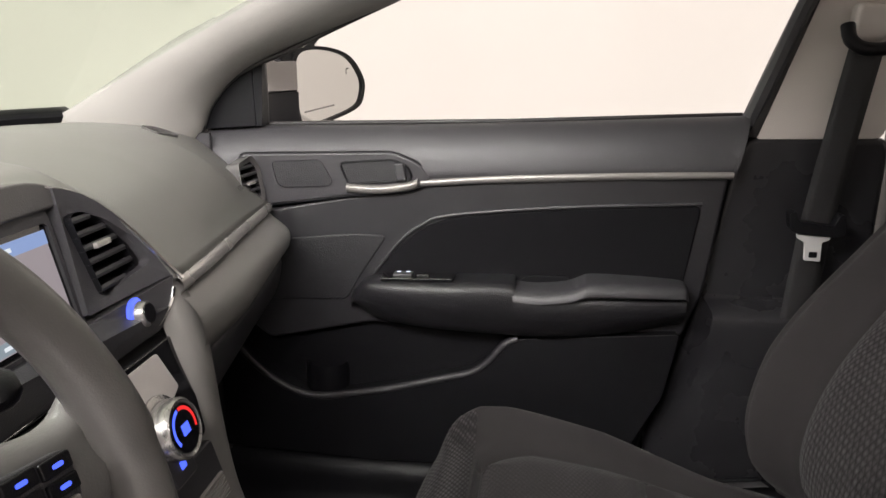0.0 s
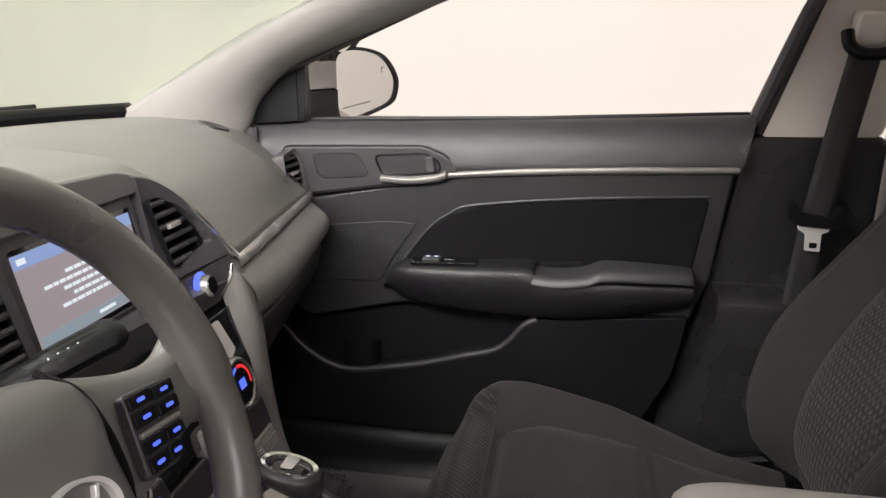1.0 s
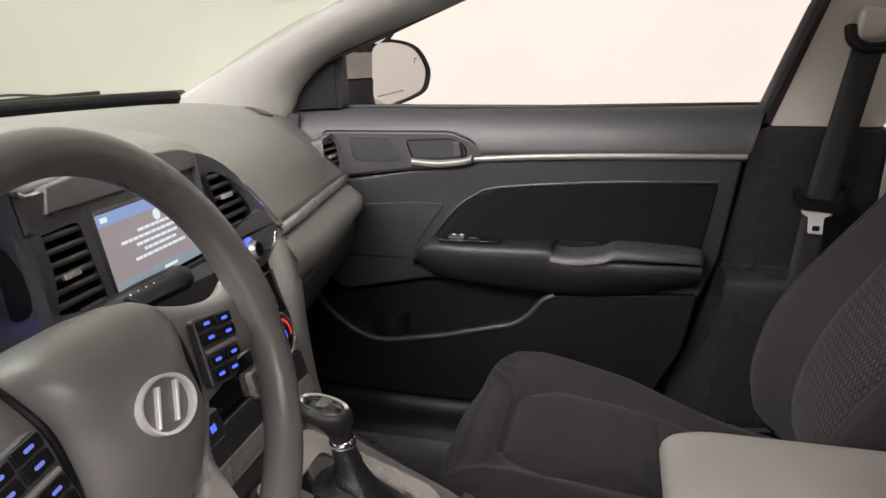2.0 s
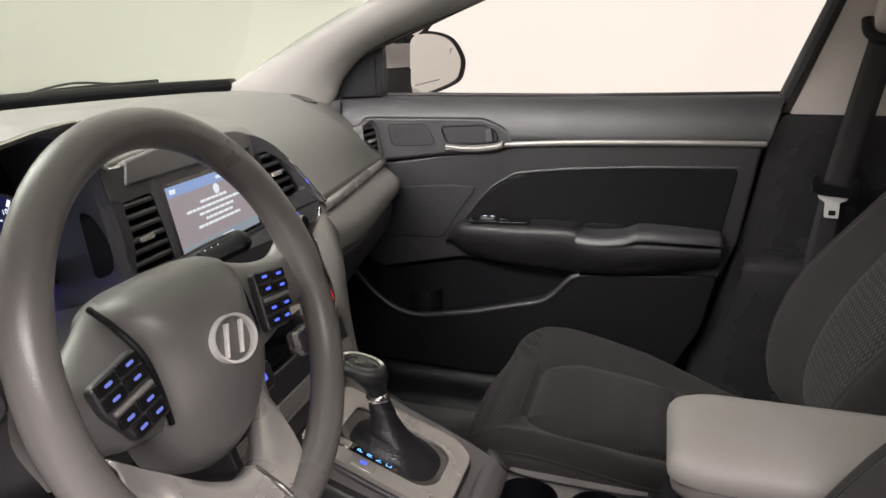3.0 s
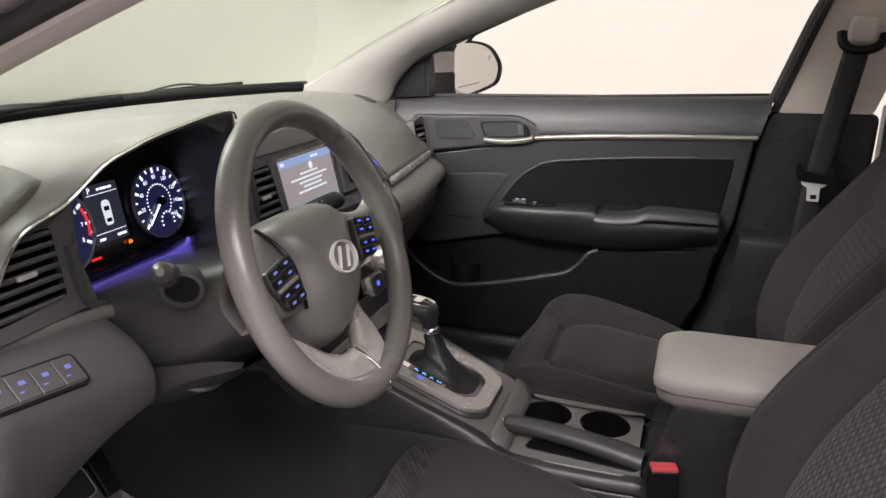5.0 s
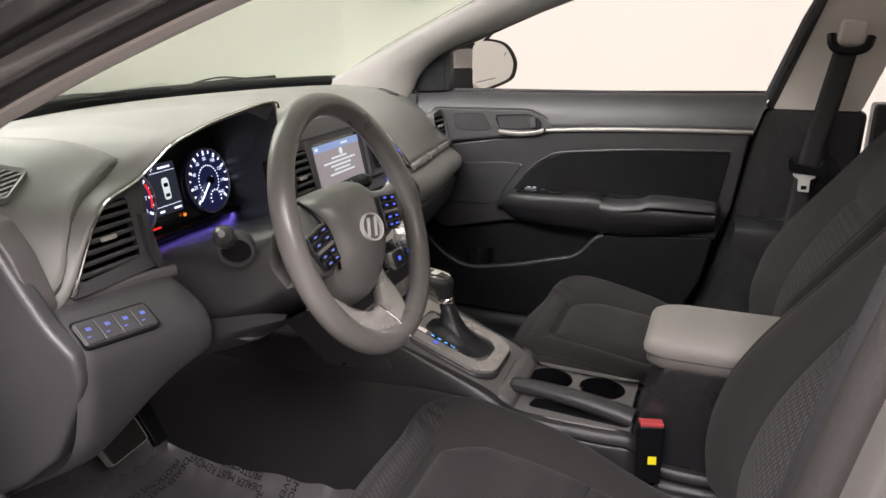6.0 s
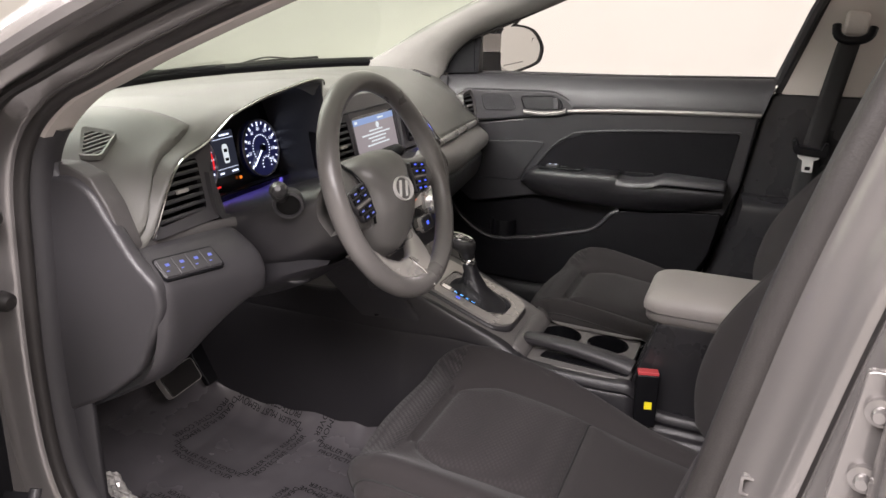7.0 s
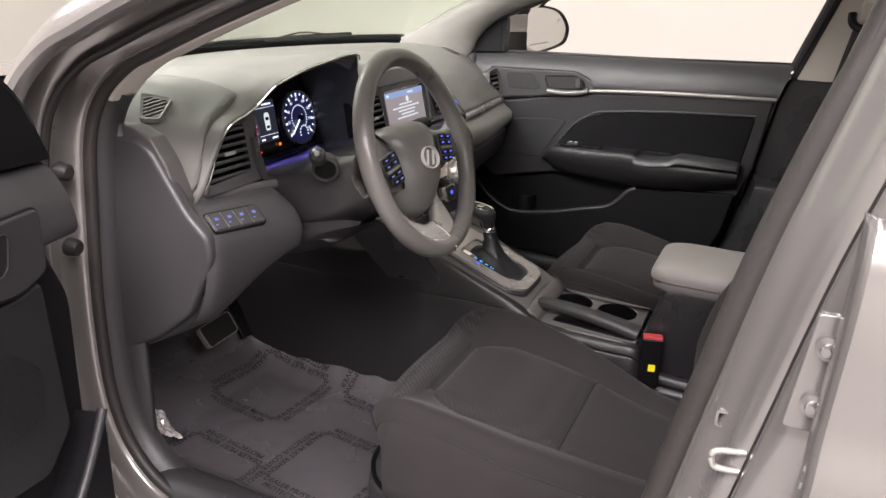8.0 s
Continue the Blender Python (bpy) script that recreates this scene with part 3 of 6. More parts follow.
    part("cup_edge", tube([at(p.x, 0.6605, p.y) for p in cup], 0.0022, 6, closed=True), BLACK, d, "black shadow gap round the handle recess")
    gap = rounded([(-0.335, 0.8885), (-0.075, 0.8965), (-0.034, 0.8805), (-0.008, 0.853), (-0.03, 0.837), (-0.06, 0.828), (-0.155, 0.821), (-0.29, 0.802), (-0.335, 0.811)], 0.012)
    part("bezel_gap", tube([at(p.x, 0.6655, p.y) for p in gap], 0.0020, 6, closed=True), BLACK, d, "black gap round the handle surround")
    rows = [[at(x, 0.664, z + 0.006), at(x, 0.655, z + 0.004), at(x, 0.652, z), at(x, 0.655, z - 0.007), at(x, 0.664, z - 0.010)] for x, z in ((-0.152, 0.838), (-0.10, 0.836), (-0.05, 0.843), (-0.034, 0.849))]
    part("door_handle", surf(rows, 14, 18), DOORSTRIP, d, "satin silver inner door handle")
    panel("lock_knob", rounded([(-0.072, 0.879), (-0.056, 0.880), (-0.052, 0.852), (-0.068, 0.850)], 0.004), 0.668, 0.650, DOORP, "grey lock tab", 0.003)
    # cloth insert
    panel("insert", rounded([(-0.108, 0.690), (-0.065, 0.742), (-0.028, 0.772), (0.019, 0.790), (0.10, 0.800), (0.203, 0.809), (0.414, 0.821), (0.405, 0.76), (0.390, 0.66), (0.15, 0.64), (-0.10, 0.64)], 0.012), 0.68, 0.6665, INSERT, "black cloth door insert", 0.003)
    edge = [(-0.112, 0.688), (-0.068, 0.745), (-0.030, 0.775), (0.018, 0.7935), (0.203, 0.8125), (0.414, 0.824)]
    part("insert_edge", tube([at(p.x, 0.6675, p.y) for p in cat([(x, z, 0) for x, z in edge], 50)], 0.0026, 6), DARK, d)
    # armrest: front box with switches, pull cup, rear pad
    def loft_arm(stations, mat, nm, lab):
        rows = []
        for x, top, bot, out in stations:
            mid = (top + bot) / 2
            rows.append([at(x, 0.685, top - 0.002), at(x, out + 0.035, top), at(x, out + 0.008, top - 0.003), at(x, out, top - 0.016), at(x, out + 0.006, mid), at(x, out + 0.030, bot + 0.012), at(x, out + 0.055, bot), at(x, 0.688, bot)])
        return part(nm, surf(rows, 30, 40), mat, d, lab)
    loft_arm([(-0.152, 0.645, 0.632, 0.660), (-0.145, 0.660, 0.622, 0.645), (-0.120, 0.683, 0.612, 0.622), (-0.08, 0.692, 0.607, 0.607), (0.0, 0.695, 0.601, 0.600), (0.118, 0.699, 0.597, 0.600), (0.128, 0.688, 0.596, 0.600), (0.165, 0.683, 0.595, 0.600), (0.216, 0.684, 0.596, 0.603), (0.30, 0.684, 0.605, 0.610), (0.395, 0.684, 0.622, 0.622)], DOORS, "armrest", "dark plastic door armrest")
    loft_arm([(0.126, 0.690, 0.668, 0.597), (0.165, 0.688, 0.662, 0.594), (0.214, 0.694, 0.660, 0.594), (0.232, 0.701, 0.660, 0.594), (0.250, 0.706, 0.661, 0.595), (0.32, 0.705, 0.664, 0.600), (0.385, 0.701, 0.668, 0.612), (0.398, 0.694, 0.674, 0.622)], DOORP, "armrest_pad", "dark grey padded armrest top")
    panel("pull_cup", rounded([(0.13, 0.684), (0.215, 0.687), (0.212, 0.70), (0.14, 0.697)], 0.004), 0.672, 0.662, BLACK, "", 0.002)
    sw = m @ Matrix.Diagonal((1, s, 1, 1)) @ basis((-0.035, 0.632, 0.698), (1, 0, 0.03), (0, 1, 0))
    panel_sw = part("switch_plate", prism(box_outline(-0.055, -0.018, 0.065, 0.016, 0.006), -0.004, 0.0015, sw), GLOSS, d, "black window switch plate", bevel=0.001)
    for u0, u1, mt in ((-0.035, -0.004, DARK), (0.004, 0.024, GLOSS)):
        part("window_switch", prism(box_outline(u0, -0.010, u1, 0.010, 0.002), 0.001, 0.006, sw), mt, panel_sw, bevel=0.0015)
    for u in (-0.030, -0.015):
        part("switch_mark", prism(box_outline(u, 0.004, u + 0.006, 0.007), 0.006, 0.0066, sw), WHITE, panel_sw)
    # lower panel with the map pocket lip
    lip = [(-0.39, 0.60), (-0.364, 0.561), (-0.330, 0.520), (-0.291, 0.488), (-0.25, 0.468), (-0.209, 0.463), (-0.15, 0.472), (-0.076, 0.487), (0.0, 0.508), (0.055, 0.523), (0.085, 0.545), (0.112, 0.578), (0.135, 0.590)]
    outline = lip + [(0.395, 0.612), (0.375, 0.50), (0.335, 0.42), (0.30, 0.36), (-0.10, 0.345), (-0.39, 0.355)]
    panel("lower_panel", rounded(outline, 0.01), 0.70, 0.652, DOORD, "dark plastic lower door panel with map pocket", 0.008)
    part("pocket_lip", tube([at(p.x, 0.6545, p.y) for p in cat([(x, z, 0) for x, z in lip], 50)], 0.0065, 10), DARK, d, "rounded lip of the map pocket")
    hold = m @ Matrix.Diagonal((1, s, 1, 1)) @ basis((-0.205, 0.697, 0.40), (1, 0, 0), (0, 1, 0))
    part("bottle_holder", turned([(0.038, 0.0), (0.040, 0.10), (0.037, 0.115), (0.034, 0.112), (0.034, 0.0)], hold, 28), BLACK, d, "black round bottle holder in the pocket")
    sp = rounded([(-0.26, 0.745), (-0.14, 0.757), (-0.088, 0.755), (-0.135, 0.685), (-0.160, 0.640), (-0.30, 0.636), (-0.31, 0.70)], 0.012)
    panel("speaker_grille", sp, 0.68, 0.6675, DOORS, "dark speaker grille panel", 0.002)
    # window frame and glass
    sail = rounded([(-0.405, 0.924), (-0.312, 0.931), (-0.315, 1.036), (-0.345, 1.012), (-0.385, 0.965)], 0.004)
    panel("sail_panel", sail, 0.715, 0.688, BLACK, "black triangular mirror cover", 0.006)
    panel("sash", rounded([(-0.318, 0.930), (-0.302, 0.931), (-0.296, 1.044), (-0.312, 1.038)], 0.002), 0.735, 0.690, BLACK, "", 0.003)
    fr = cat([at(x, y, z) for x, y, z in ((-0.40, 0.705, 0.925), (-0.385, 0.705, 0.972), (-0.345, 0.703, 1.017), (-0.276, 0.70, 1.060), (-0.157, 0.695, 1.107), (-0.05, 0.69, 1.148), (0.20, 0.67, 1.235), (0.38, 0.655, 1.285), (0.52, 0.65, 1.30))], 50)
    part("window_frame", tube(fr, 0.011, 8), BLACK, d, "black upper window frame")
    part("window_frame_rear", tube([at(0.480, 0.712, 0.945), at(0.537, 0.69, 1.12), at(0.607, 0.655, 1.29)], 0.013, 8), DOORP, d, "dark grey rear window sash")
    rows = [[at(a, ya, za), at((a + b) / 2, (ya + yb) / 2 + 0.006, (za + zb) / 2), at(b, yb, zb)] for (a, ya, za), (b, yb, zb) in (((-0.308, 0.728, 0.905), (-0.308, 0.70, 1.045)), ((-0.10, 0.728, 0.91), (-0.09, 0.69, 1.135)), ((0.2, 0.728, 0.925), (0.22, 0.665, 1.245)), ((0.49, 0.728, 0.935), (0.61, 0.65, 1.295)))]
    g = part("window_glass", surf(rows, 8, 14), CLEARGLASS, d, "clear side window glass", thick=0.004)
    g.visible_shadow = False
    # mirror
    mb = m @ Matrix.Diagonal((1, s, 1, 1)) @ basis((-0.243, 0.885, 0.988), (0.44, 0.90, 0), (0.05, 0, 1))
    shape = [p.to_2d() for p in cat([(-0.085, 0.056, 0), (-0.03, 0.066, 0), (0.045, 0.052, 0), (0.088, 0.012, 0), (0.090, -0.020, 0), (0.072, -0.042, 0), (0.0, -0.060, 0), (-0.066, -0.068, 0), (-0.080, -0.050, 0), (-0.089, 0.0, 0)], 48, closed=True)]
    housing = grid([[mb @ Vector((p.x * f, p.y * f, w)) for p in shape] for f, w in ((1.02, 0.004), (1.09, 0.0), (1.13, -0.02), (1.10, -0.06), (0.9, -0.10), (0.5, -0.125), (0.01, -0.13))], closed=True)
    mir = part("mirror_housing", housing, PAINT, d, "grey painted door mirror housing")
    part("mirror_collar", prism(rounded([(-0.338, 0.735), (-0.300, 0.735), (-0.270, 0.795), (-0.30, 0.815)], 0.006), 0.984, 1.035, m @ Matrix.Diagonal((1, s, 1, 1))), PAINT, mir, "grey painted inner side of the mirror housing", bevel=0.008)
    part("mirror_arm", prism(rounded([(-0.340, 0.733), (-0.302, 0.733), (-0.268, 0.793), (-0.30, 0.817)], 0.006), 0.930, 0.982, m @ Matrix.Diagonal((1, s, 1, 1))), BLACK, mir, "black mirror arm", bevel=0.006)
    part("mirror_rim", frame_ring([p * 1.10 for p in shape], [p * 1.0 for p in shape], -0.004, 0.007, mb, 64), BLACK, mir, "black mirror rim")
    part("mirror_glass", prism(shape, 0.0, 0.003, mb), MIRROR, mir, "mirror glass")
    part("mirror_foot", surf([[at(-0.40, 0.74, 0.925), at(-0.385, 0.75, 0.965), at(-0.345, 0.74, 0.970), at(-0.325, 0.74, 0.925)], [at(-0.385, 0.79, 0.915), at(-0.37, 0.795, 0.965), at(-0.335, 0.79, 0.965), at(-0.318, 0.79, 0.915)], [at(-0.345, 0.84, 0.925), at(-0.34, 0.84, 0.97), at(-0.32, 0.84, 0.97), at(-0.305, 0.84, 0.925)]], 10, 10), BLACK, mir, "black mirror foot", thick=0.01)
    part("mirror_inner_edge", prism(rounded([(-0.118, 0.066), (-0.084, 0.064), (-0.0905, 0.0), (-0.081, -0.052), (-0.066, -0.074), (-0.090, -0.080), (-0.120, -0.030)], 0.010), -0.030, 0.004, mb), BLACK, mir, "black inner edge of the mirror housing", bevel=0.004)
    bars = bmesh.new()
    for k in range(11):
        bar(-0.066 + k * 0.0075, -0.0465 + 0.0008 * k, -0.0605 + k * 0.0075, -0.0435 + 0.0008 * k, 0.0031, mb, bars, 0.0002)
    part("mirror_lettering", bars, BAND, mir, "pale line of lettering on the glass")
    ic = bmesh.new()
    bar(0.048, 0.020, 0.0495, 0.030, 0.0031, mb, ic, 0.0002)
    bar(0.048, 0.030, 0.056, 0.0315, 0.0031, mb, ic, 0.0002)
    part("warning_mark", ic, INK, mir)
    return d


door("passenger_door", "closed passenger door with dark panel and silver strip", Matrix(), False)
hinge = Vector((-0.468, -0.866, 0))
door("driver_door", "driver door standing wide open, dark grey panel", Matrix.Translation(hinge) @ pose(0, 0, 0, 0, 0, -73) @ Matrix.Translation(-hinge), True)
check = thing("door_check", "dark steel door check strap at the hinge pillar", "door check")
part("strap", tube([(-0.44, -0.79, 0.615), (-0.42, -0.83, 0.612), (-0.40, -0.86, 0.61)], 0.008, 8), STEEL, check)
for z in (0.864, 0.752):
    st = thing("rubber_stop", "round black rubber bump stop on the hinge pillar", "bump stop", "bump stops")
    part("stop", turned([(0, 0.010), (0.008, 0.009), (0.012, 0.004), (0.014, -0.01), (0, -0.01)], basis((-0.407, -0.757, z), (0, 1, 0), (0, 0, 1)), 20), RUBBER, st)

# ---- seat belt of the passenger ----
belt = thing("seat_belt", "black seat belt hanging on the door pillar with a steel tongue", "seat belt")
part("webbing", surf([[(x - 0.024, y, z), (x, y - 0.002, z), (x + 0.024, y, z)] for x, y, z in ((0.618, 0.658, 1.060), (0.601, 0.655, 0.95), (0.580, 0.652, 0.80), (0.567, 0.655, 0.62), (0.555, 0.66, 0.38))], 5, 24), WEB, belt, "black webbing", thick=0.0015)
part("anchor", tube(cat([(0.585, 0.648, 1.092), (0.588, 0.638, 1.072), (0.605, 0.634, 1.060), (0.635, 0.634, 1.060), (0.655, 0.638, 1.070), (0.662, 0.648, 1.088)], 24), 0.010, 10), BLACK, belt, "black belt guide")
part("anchor_cover", prism(rounded([(0.60, 1.07), (0.65, 1.07), (0.655, 1.12), (0.605, 1.125)], 0.012), -0.70, -0.668, PB), HEAD, belt, "beige anchor cover", bevel=0.008)
part("tongue_holder", prism(rounded([(0.533, 0.820), (0.541, 0.827), (0.549, 0.809), (0.598, 0.803), (0.606, 0.822), (0.613, 0.820), (0.616, 0.792), (0.605, 0.786), (0.548, 0.790), (0.537, 0.797)], 0.004), -0.652, -0.630, PB), BLACK, belt, "black tongue holder", bevel=0.003)
tg = rounded([(0.548, 0.793), (0.599, 0.790), (0.597, 0.781), (0.586, 0.777), (0.587, 0.747), (0.563, 0.748), (0.561, 0.776), (0.549, 0.783)], 0.003)
part("tongue", prism(tg, -0.640, -0.6355, PB), TONGUE, belt, "steel belt tongue", bevel=0.001)
part("tongue_slot", prism(box_outline(0.569, 0.753, 0.581, 0.762, 0.002), -0.6355, -0.6350, PB), BLACK, belt)


# ---- seats ----
def seat(name, label, x0, y0, valance):
    st = thing(name, label, "car seat", "front seats")
    X = lambda x, y, z: Vector((x0 + x, y0 + y, z))
    cpath = cat([(-0.03, 0.0, 0.30), (-0.060, 0.0, 0.345), (-0.082, 0.0, 0.395), (-0.074, 0.0, 0.440), (-0.025, 0.0, 0.467), (0.07, 0.0, 0.473), (0.20, 0.0, 0.460), (0.34, 0.0, 0.436), (0.46, 0.0, 0.422)], 81)

    inset_half = lambda f: 0.50 * (0.60 + 0.40 * math.sqrt(max(0.0, min(1.0, f / 0.35))))

    def stitch(d):
        """How far the cloth is drawn in at d metres from a seam."""
        return -0.0065 * math.exp(-(d / 0.0060) ** 2) - 0.0070 * math.exp(-(d / 0.024) ** 2)

    def cushion(s, t, lift=0.0):
        i = max(0, min(79, int(s * 80)))
        p = cpath[i].lerp(cpath[i + 1], s * 80 - i)
        d = (cpath[i + 1] - cpath[i]).normalized()
        n = Vector((-d.z, 0, d.x))
        front = max(0.0, min(1.0, (s - 0.30) / 0.25))
        w = lerp(s, [0, 0.3, 0.45, 0.62, 0.75, 0.875, 1.0], [0.235, 0.245, 0.262, 0.270, 0.260, 0.214, 0.18])
        a = abs(t)
        bol = 0.036 * front * lerp(s, [0.6, 0.90], [1, 0.05]) * math.exp(-((a - 0.78) / 0.17) ** 2)
        roll = -0.085 * max(0.0, (a - 0.74) / 0.26) ** 2.3 - 0.012 * max(0.0, (a - 0.6)) * (1 - front)
        near = [abs(a - 0.845) * w if s > 0.40 else 1.0, abs(s - 0.345) * 0.78 if a < 0.80 else 1.0]
        if s > 0.55:
            near += [abs(a - inset_half((s - 0.565) / 0.235)) * w, math.hypot(abs(s - 0.565) * 0.78, max(0.0, a - 0.30) * w)]
            near.append(math.hypot(abs(s - 0.80) * 0.78, max(0.0, a - 0.50) * w))
        back = ((0.080 if t * valance > 0 else 0.030) * a * a + 0.050 * a ** 6) * (1 - front)
        q = Vector((p.x + back, 0, p.z)) + n * (bol + roll + stitch(min(near)) + lift)
        return X(q.x, w * math.copysign(min(a, 1.0) - 0.02 * max(0, a - 0.9) / 0.1, t) * 1.0, q.z)

    S = [k / 180 for k in range(181)]
    Tt = [math.sin(math.pi / 2 * (k / 60 - 1)) for k in range(121)]
    rows = []
    for s in S:
        r = [cushion(s, t) for t in Tt]
        lo = lambda q, dz, dy: Vector((q.x + 0.004, q.y + dy, max(0.275, q.z - dz)))
        rows.append([lo(r[0], 0.045, 0.014), lo(r[0], 0.030, 0.0), lo(r[0], 0.014, -0.004)] + r + [lo(r[-1], 0.014, 0.004), lo(r[-1], 0.030, 0.0), lo(r[-1], 0.045, -0.014)])
    base = part("cushion", grid(rows), CLOTH, st, "black cloth seat cushion")
    # woven front zone and inset panel follow the cushion
    def patch(s0, s1, half, nm, mat, lab, lift):
        rws = []
        for k in range(49):
            s = s0 + (s1 - s0) * k / 48
            f = half(k / 48)
            rws.append([cushion(s, f * (j / 36 - 1), lift) for j in range(73)])
        part(nm, grid(rws), mat, base, lab)
    patch(0.36, 0.545, lambda f: 0.79 - 0.06 * f, "front_zone", CLOTH_DOT, "black cloth with small lozenge pattern", 0.0010)
    patch(0.565, 0.80, inset_half, "inset_panel", CLOTH_INS, "dark cloth inset panel", 0.0016)
    patch(0.805, 1.0, lambda f: 0.50, "rear_panel", CLOTH, "dark cloth rear panel", 0.0016)
    def seam(pts, nm="seam"):
        part(nm, tube([cushion(s, t, 0.0010) for s, t in pts], 0.0016, 6), SEAM, base)
    for sg in (-1, 1):
        seam([(0.40 + 0.6 * k / 30, sg * 0.845) for k in range(31)])
        seam([(0.565 + 0.435 * k / 30, sg * 1.01 * inset_half((0.435 * k / 30) / 0.235)) for k in range(31)])
        seam([(0.345 + 0.09 * k / 12, sg * (0.80 + 0.17 * k / 12)) for k in range(13)])
    seam([(0.565, 0.30 * (k / 8 - 1)) for k in range(17)])
    seam([(0.80, 0.5 * (k / 8 - 1)) for k in range(17)])
    seam([(0.345, 0.80 * (k / 16 - 1)) for k in range(33)])
    # backrest
    bpath = cat([(0.50, 0, 0.40), (0.470, 0, 0.45), (0.462, 0, 0.53), (0.495, 0, 0.64), (0.575, 0, 0.78), (0.66, 0, 0.92), (0.715, 0, 1.00), (0.755, 0, 1.035), (0.805, 0, 1.02), (0.83, 0, 0.93), (0.76, 0, 0.70), (0.63, 0, 0.42)], 111)

    def back(s, t, lift=0.0):
        i = max(0, min(109, int(s * 110)))
        p = bpath[i].lerp(bpath[i + 1], s * 110 - i)
        d = (bpath[i + 1] - bpath[i]).normalized()
        n = Vector((-d.z, 0, d.x))
        w = lerp(s, [0, 0.15, 0.3, 0.45, 0.58, 0.64, 1.0], [0.215, 0.250, 0.255, 0.240, 0.195, 0.18, 0.24])
        a = abs(t)
        zone = lerp(s, [0.0, 0.1, 0.25, 0.42, 0.55, 0.6], [0.2, 1, 1, 0.5, 0.1, 0])
        bol = 0.055 * zone * math.exp(-((a - 0.84) / 0.17) ** 2)
        roll = -0.060 * max(0.0, (a - 0.86) / 0.14) ** 2.2
        near = [abs(a - 0.84) * w if 0.04 < s < 0.48 else 1.0, abs(a - 0.505) * w if s < 0.37 else 1.0]
        near += [math.hypot(abs(s - c) * 1.5, max(0.0, a - 0.505) * w) for c in (0.097, 0.36)]
        q = p + n * (bol + roll + stitch(min(near)) + lift)
        return X(q.x, w * t, q.z)

    rows = [[back(k / 180, t) for t in Tt] for k in range(181)]
    bk = part("backrest", grid(rows), CLOTH, st, "black cloth backrest", thick=0.004)
    for nm, t0, t1, s0, s1, mat in (("inset_panel", -0.5, 0.5, 0.10, 0.357, CLOTH_DOT), ("waist_panel", -0.5, 0.5, 0.0, 0.095, CLOTH)):
        part(nm, grid([[back(s0 + (s1 - s0) * k / 40, t0 + (t1 - t0) * j / 40, 0.0016) for j in range(41)] for k in range(41)]), mat, bk, "cloth panel with small lozenge pattern")
    for sg in (-1, 1):
        part("seam", tube([back(0.05 + 0.42 * k / 40, sg * 0.84, 0.001) for k in range(41)], 0.0016, 6), SEAM, bk)
        part("seam", tube([back(0.02 + 0.34 * k / 40, sg * 0.505, 0.001) for k in range(41)], 0.0016, 6), SEAM, bk)
    part("side_panel", surf([[back(s, 1.0), back(s, 1.0) + Vector((0.12, 0.0, -0.02))] for s in (0.02, 0.15, 0.3, 0.45)], 4, 12), CLOTH, bk)
    part("side_panel", surf([[back(s, -1.0), back(s, -1.0) + Vector((0.12, 0.0, -0.02))] for s in (0.02, 0.15, 0.3, 0.45)], 4, 12), CLOTH, bk)
    # headrest
    head = bmesh.new()
    bmesh.ops.create_cube(head, size=1)
    for v in head.verts:
        v.co = X(0.80 + v.co.x * 0.09 + v.co.z * 0.05, v.co.y * 0.25, 1.14 + v.co.z * 0.17)
    part("headrest", head, CLOTH, st, "black cloth headrest", sub=3)
    for yy in (-0.06, 0.06):
        part("headrest_post", tube([X(0.765, yy, 1.0), X(0.79, yy, 1.10)], 0.006, 10), CHROME, st)
    # side valance
    sv = -1 if valance < 0 else 1
    rows = []
    for x, yo, zt, zb in ((-0.075, 0.12, 0.330, 0.27), (-0.050, 0.185, 0.345, 0.265), (-0.010, 0.236, 0.352, 0.255), (0.05, 0.262, 0.352, 0.245), (0.12, 0.272, 0.348, 0.238), (0.28, 0.275, 0.345, 0.232), (0.46, 0.272, 0.372, 0.235)):
        rows.append([X(x + 0.01, sv * (yo - 0.030), zt + 0.004), X(x + 0.002, sv * (yo - 0.006), zt), X(x, sv * yo, zt - 0.010), X(x, sv * (yo + 0.006), (zt + zb) / 2), X(x + 0.004, sv * (yo - 0.006), zb), X(x + 0.02, sv * (yo - 0.05), zb - 0.01)])
    part("valance", surf(rows, 16, 30), KNEE, st, "dark plastic side valance")
    part("valance_gap", tube(cat([r[1] + Vector((0, 0, 0.003)) for r in rows], 40), 0.0042, 8), BLACK, st, "dark gap above the valance")
    lever = [X(0.035, sv * 0.268, 0.334), X(0.060, sv * 0.284, 0.338), X(0.17, sv * 0.292, 0.324), X(0.30, sv * 0.290, 0.314)]
    part("lever", tube(cat(lever, 16), [0.007, 0.012] + [0.0145] * 14, 12, flat=0.7, up=(0, 1, 0)), CONSOLE, st, "grey plastic adjuster lever")
    for yy in (-0.19, 0.19):
        part("rail", prism(box_outline(x0 - 0.03, y0 + yy - 0.02, x0 + 0.50, y0 + yy + 0.02, 0.005), 0.235, 0.285), CONSIDE, st, "dark seat rail cover")
    part("seat_frame", prism(box_outline(x0 + 0.0, y0 - 0.21, x0 + 0.45, y0 + 0.21, 0.03), 0.27, 0.36), BLACK, st)
    return st


seat("driver_seat", "black cloth driver seat with bolsters and lozenge pattern", 0.0, -0.335, -1)
seat("passenger_seat", "black cloth passenger seat with bolsters and lozenge pattern", 0.075, 0.365, 1)


# ---- dashboard ----
dash = thing("dashboard", "grey soft-touch dashboard with silver trim and vents", "dashboard")

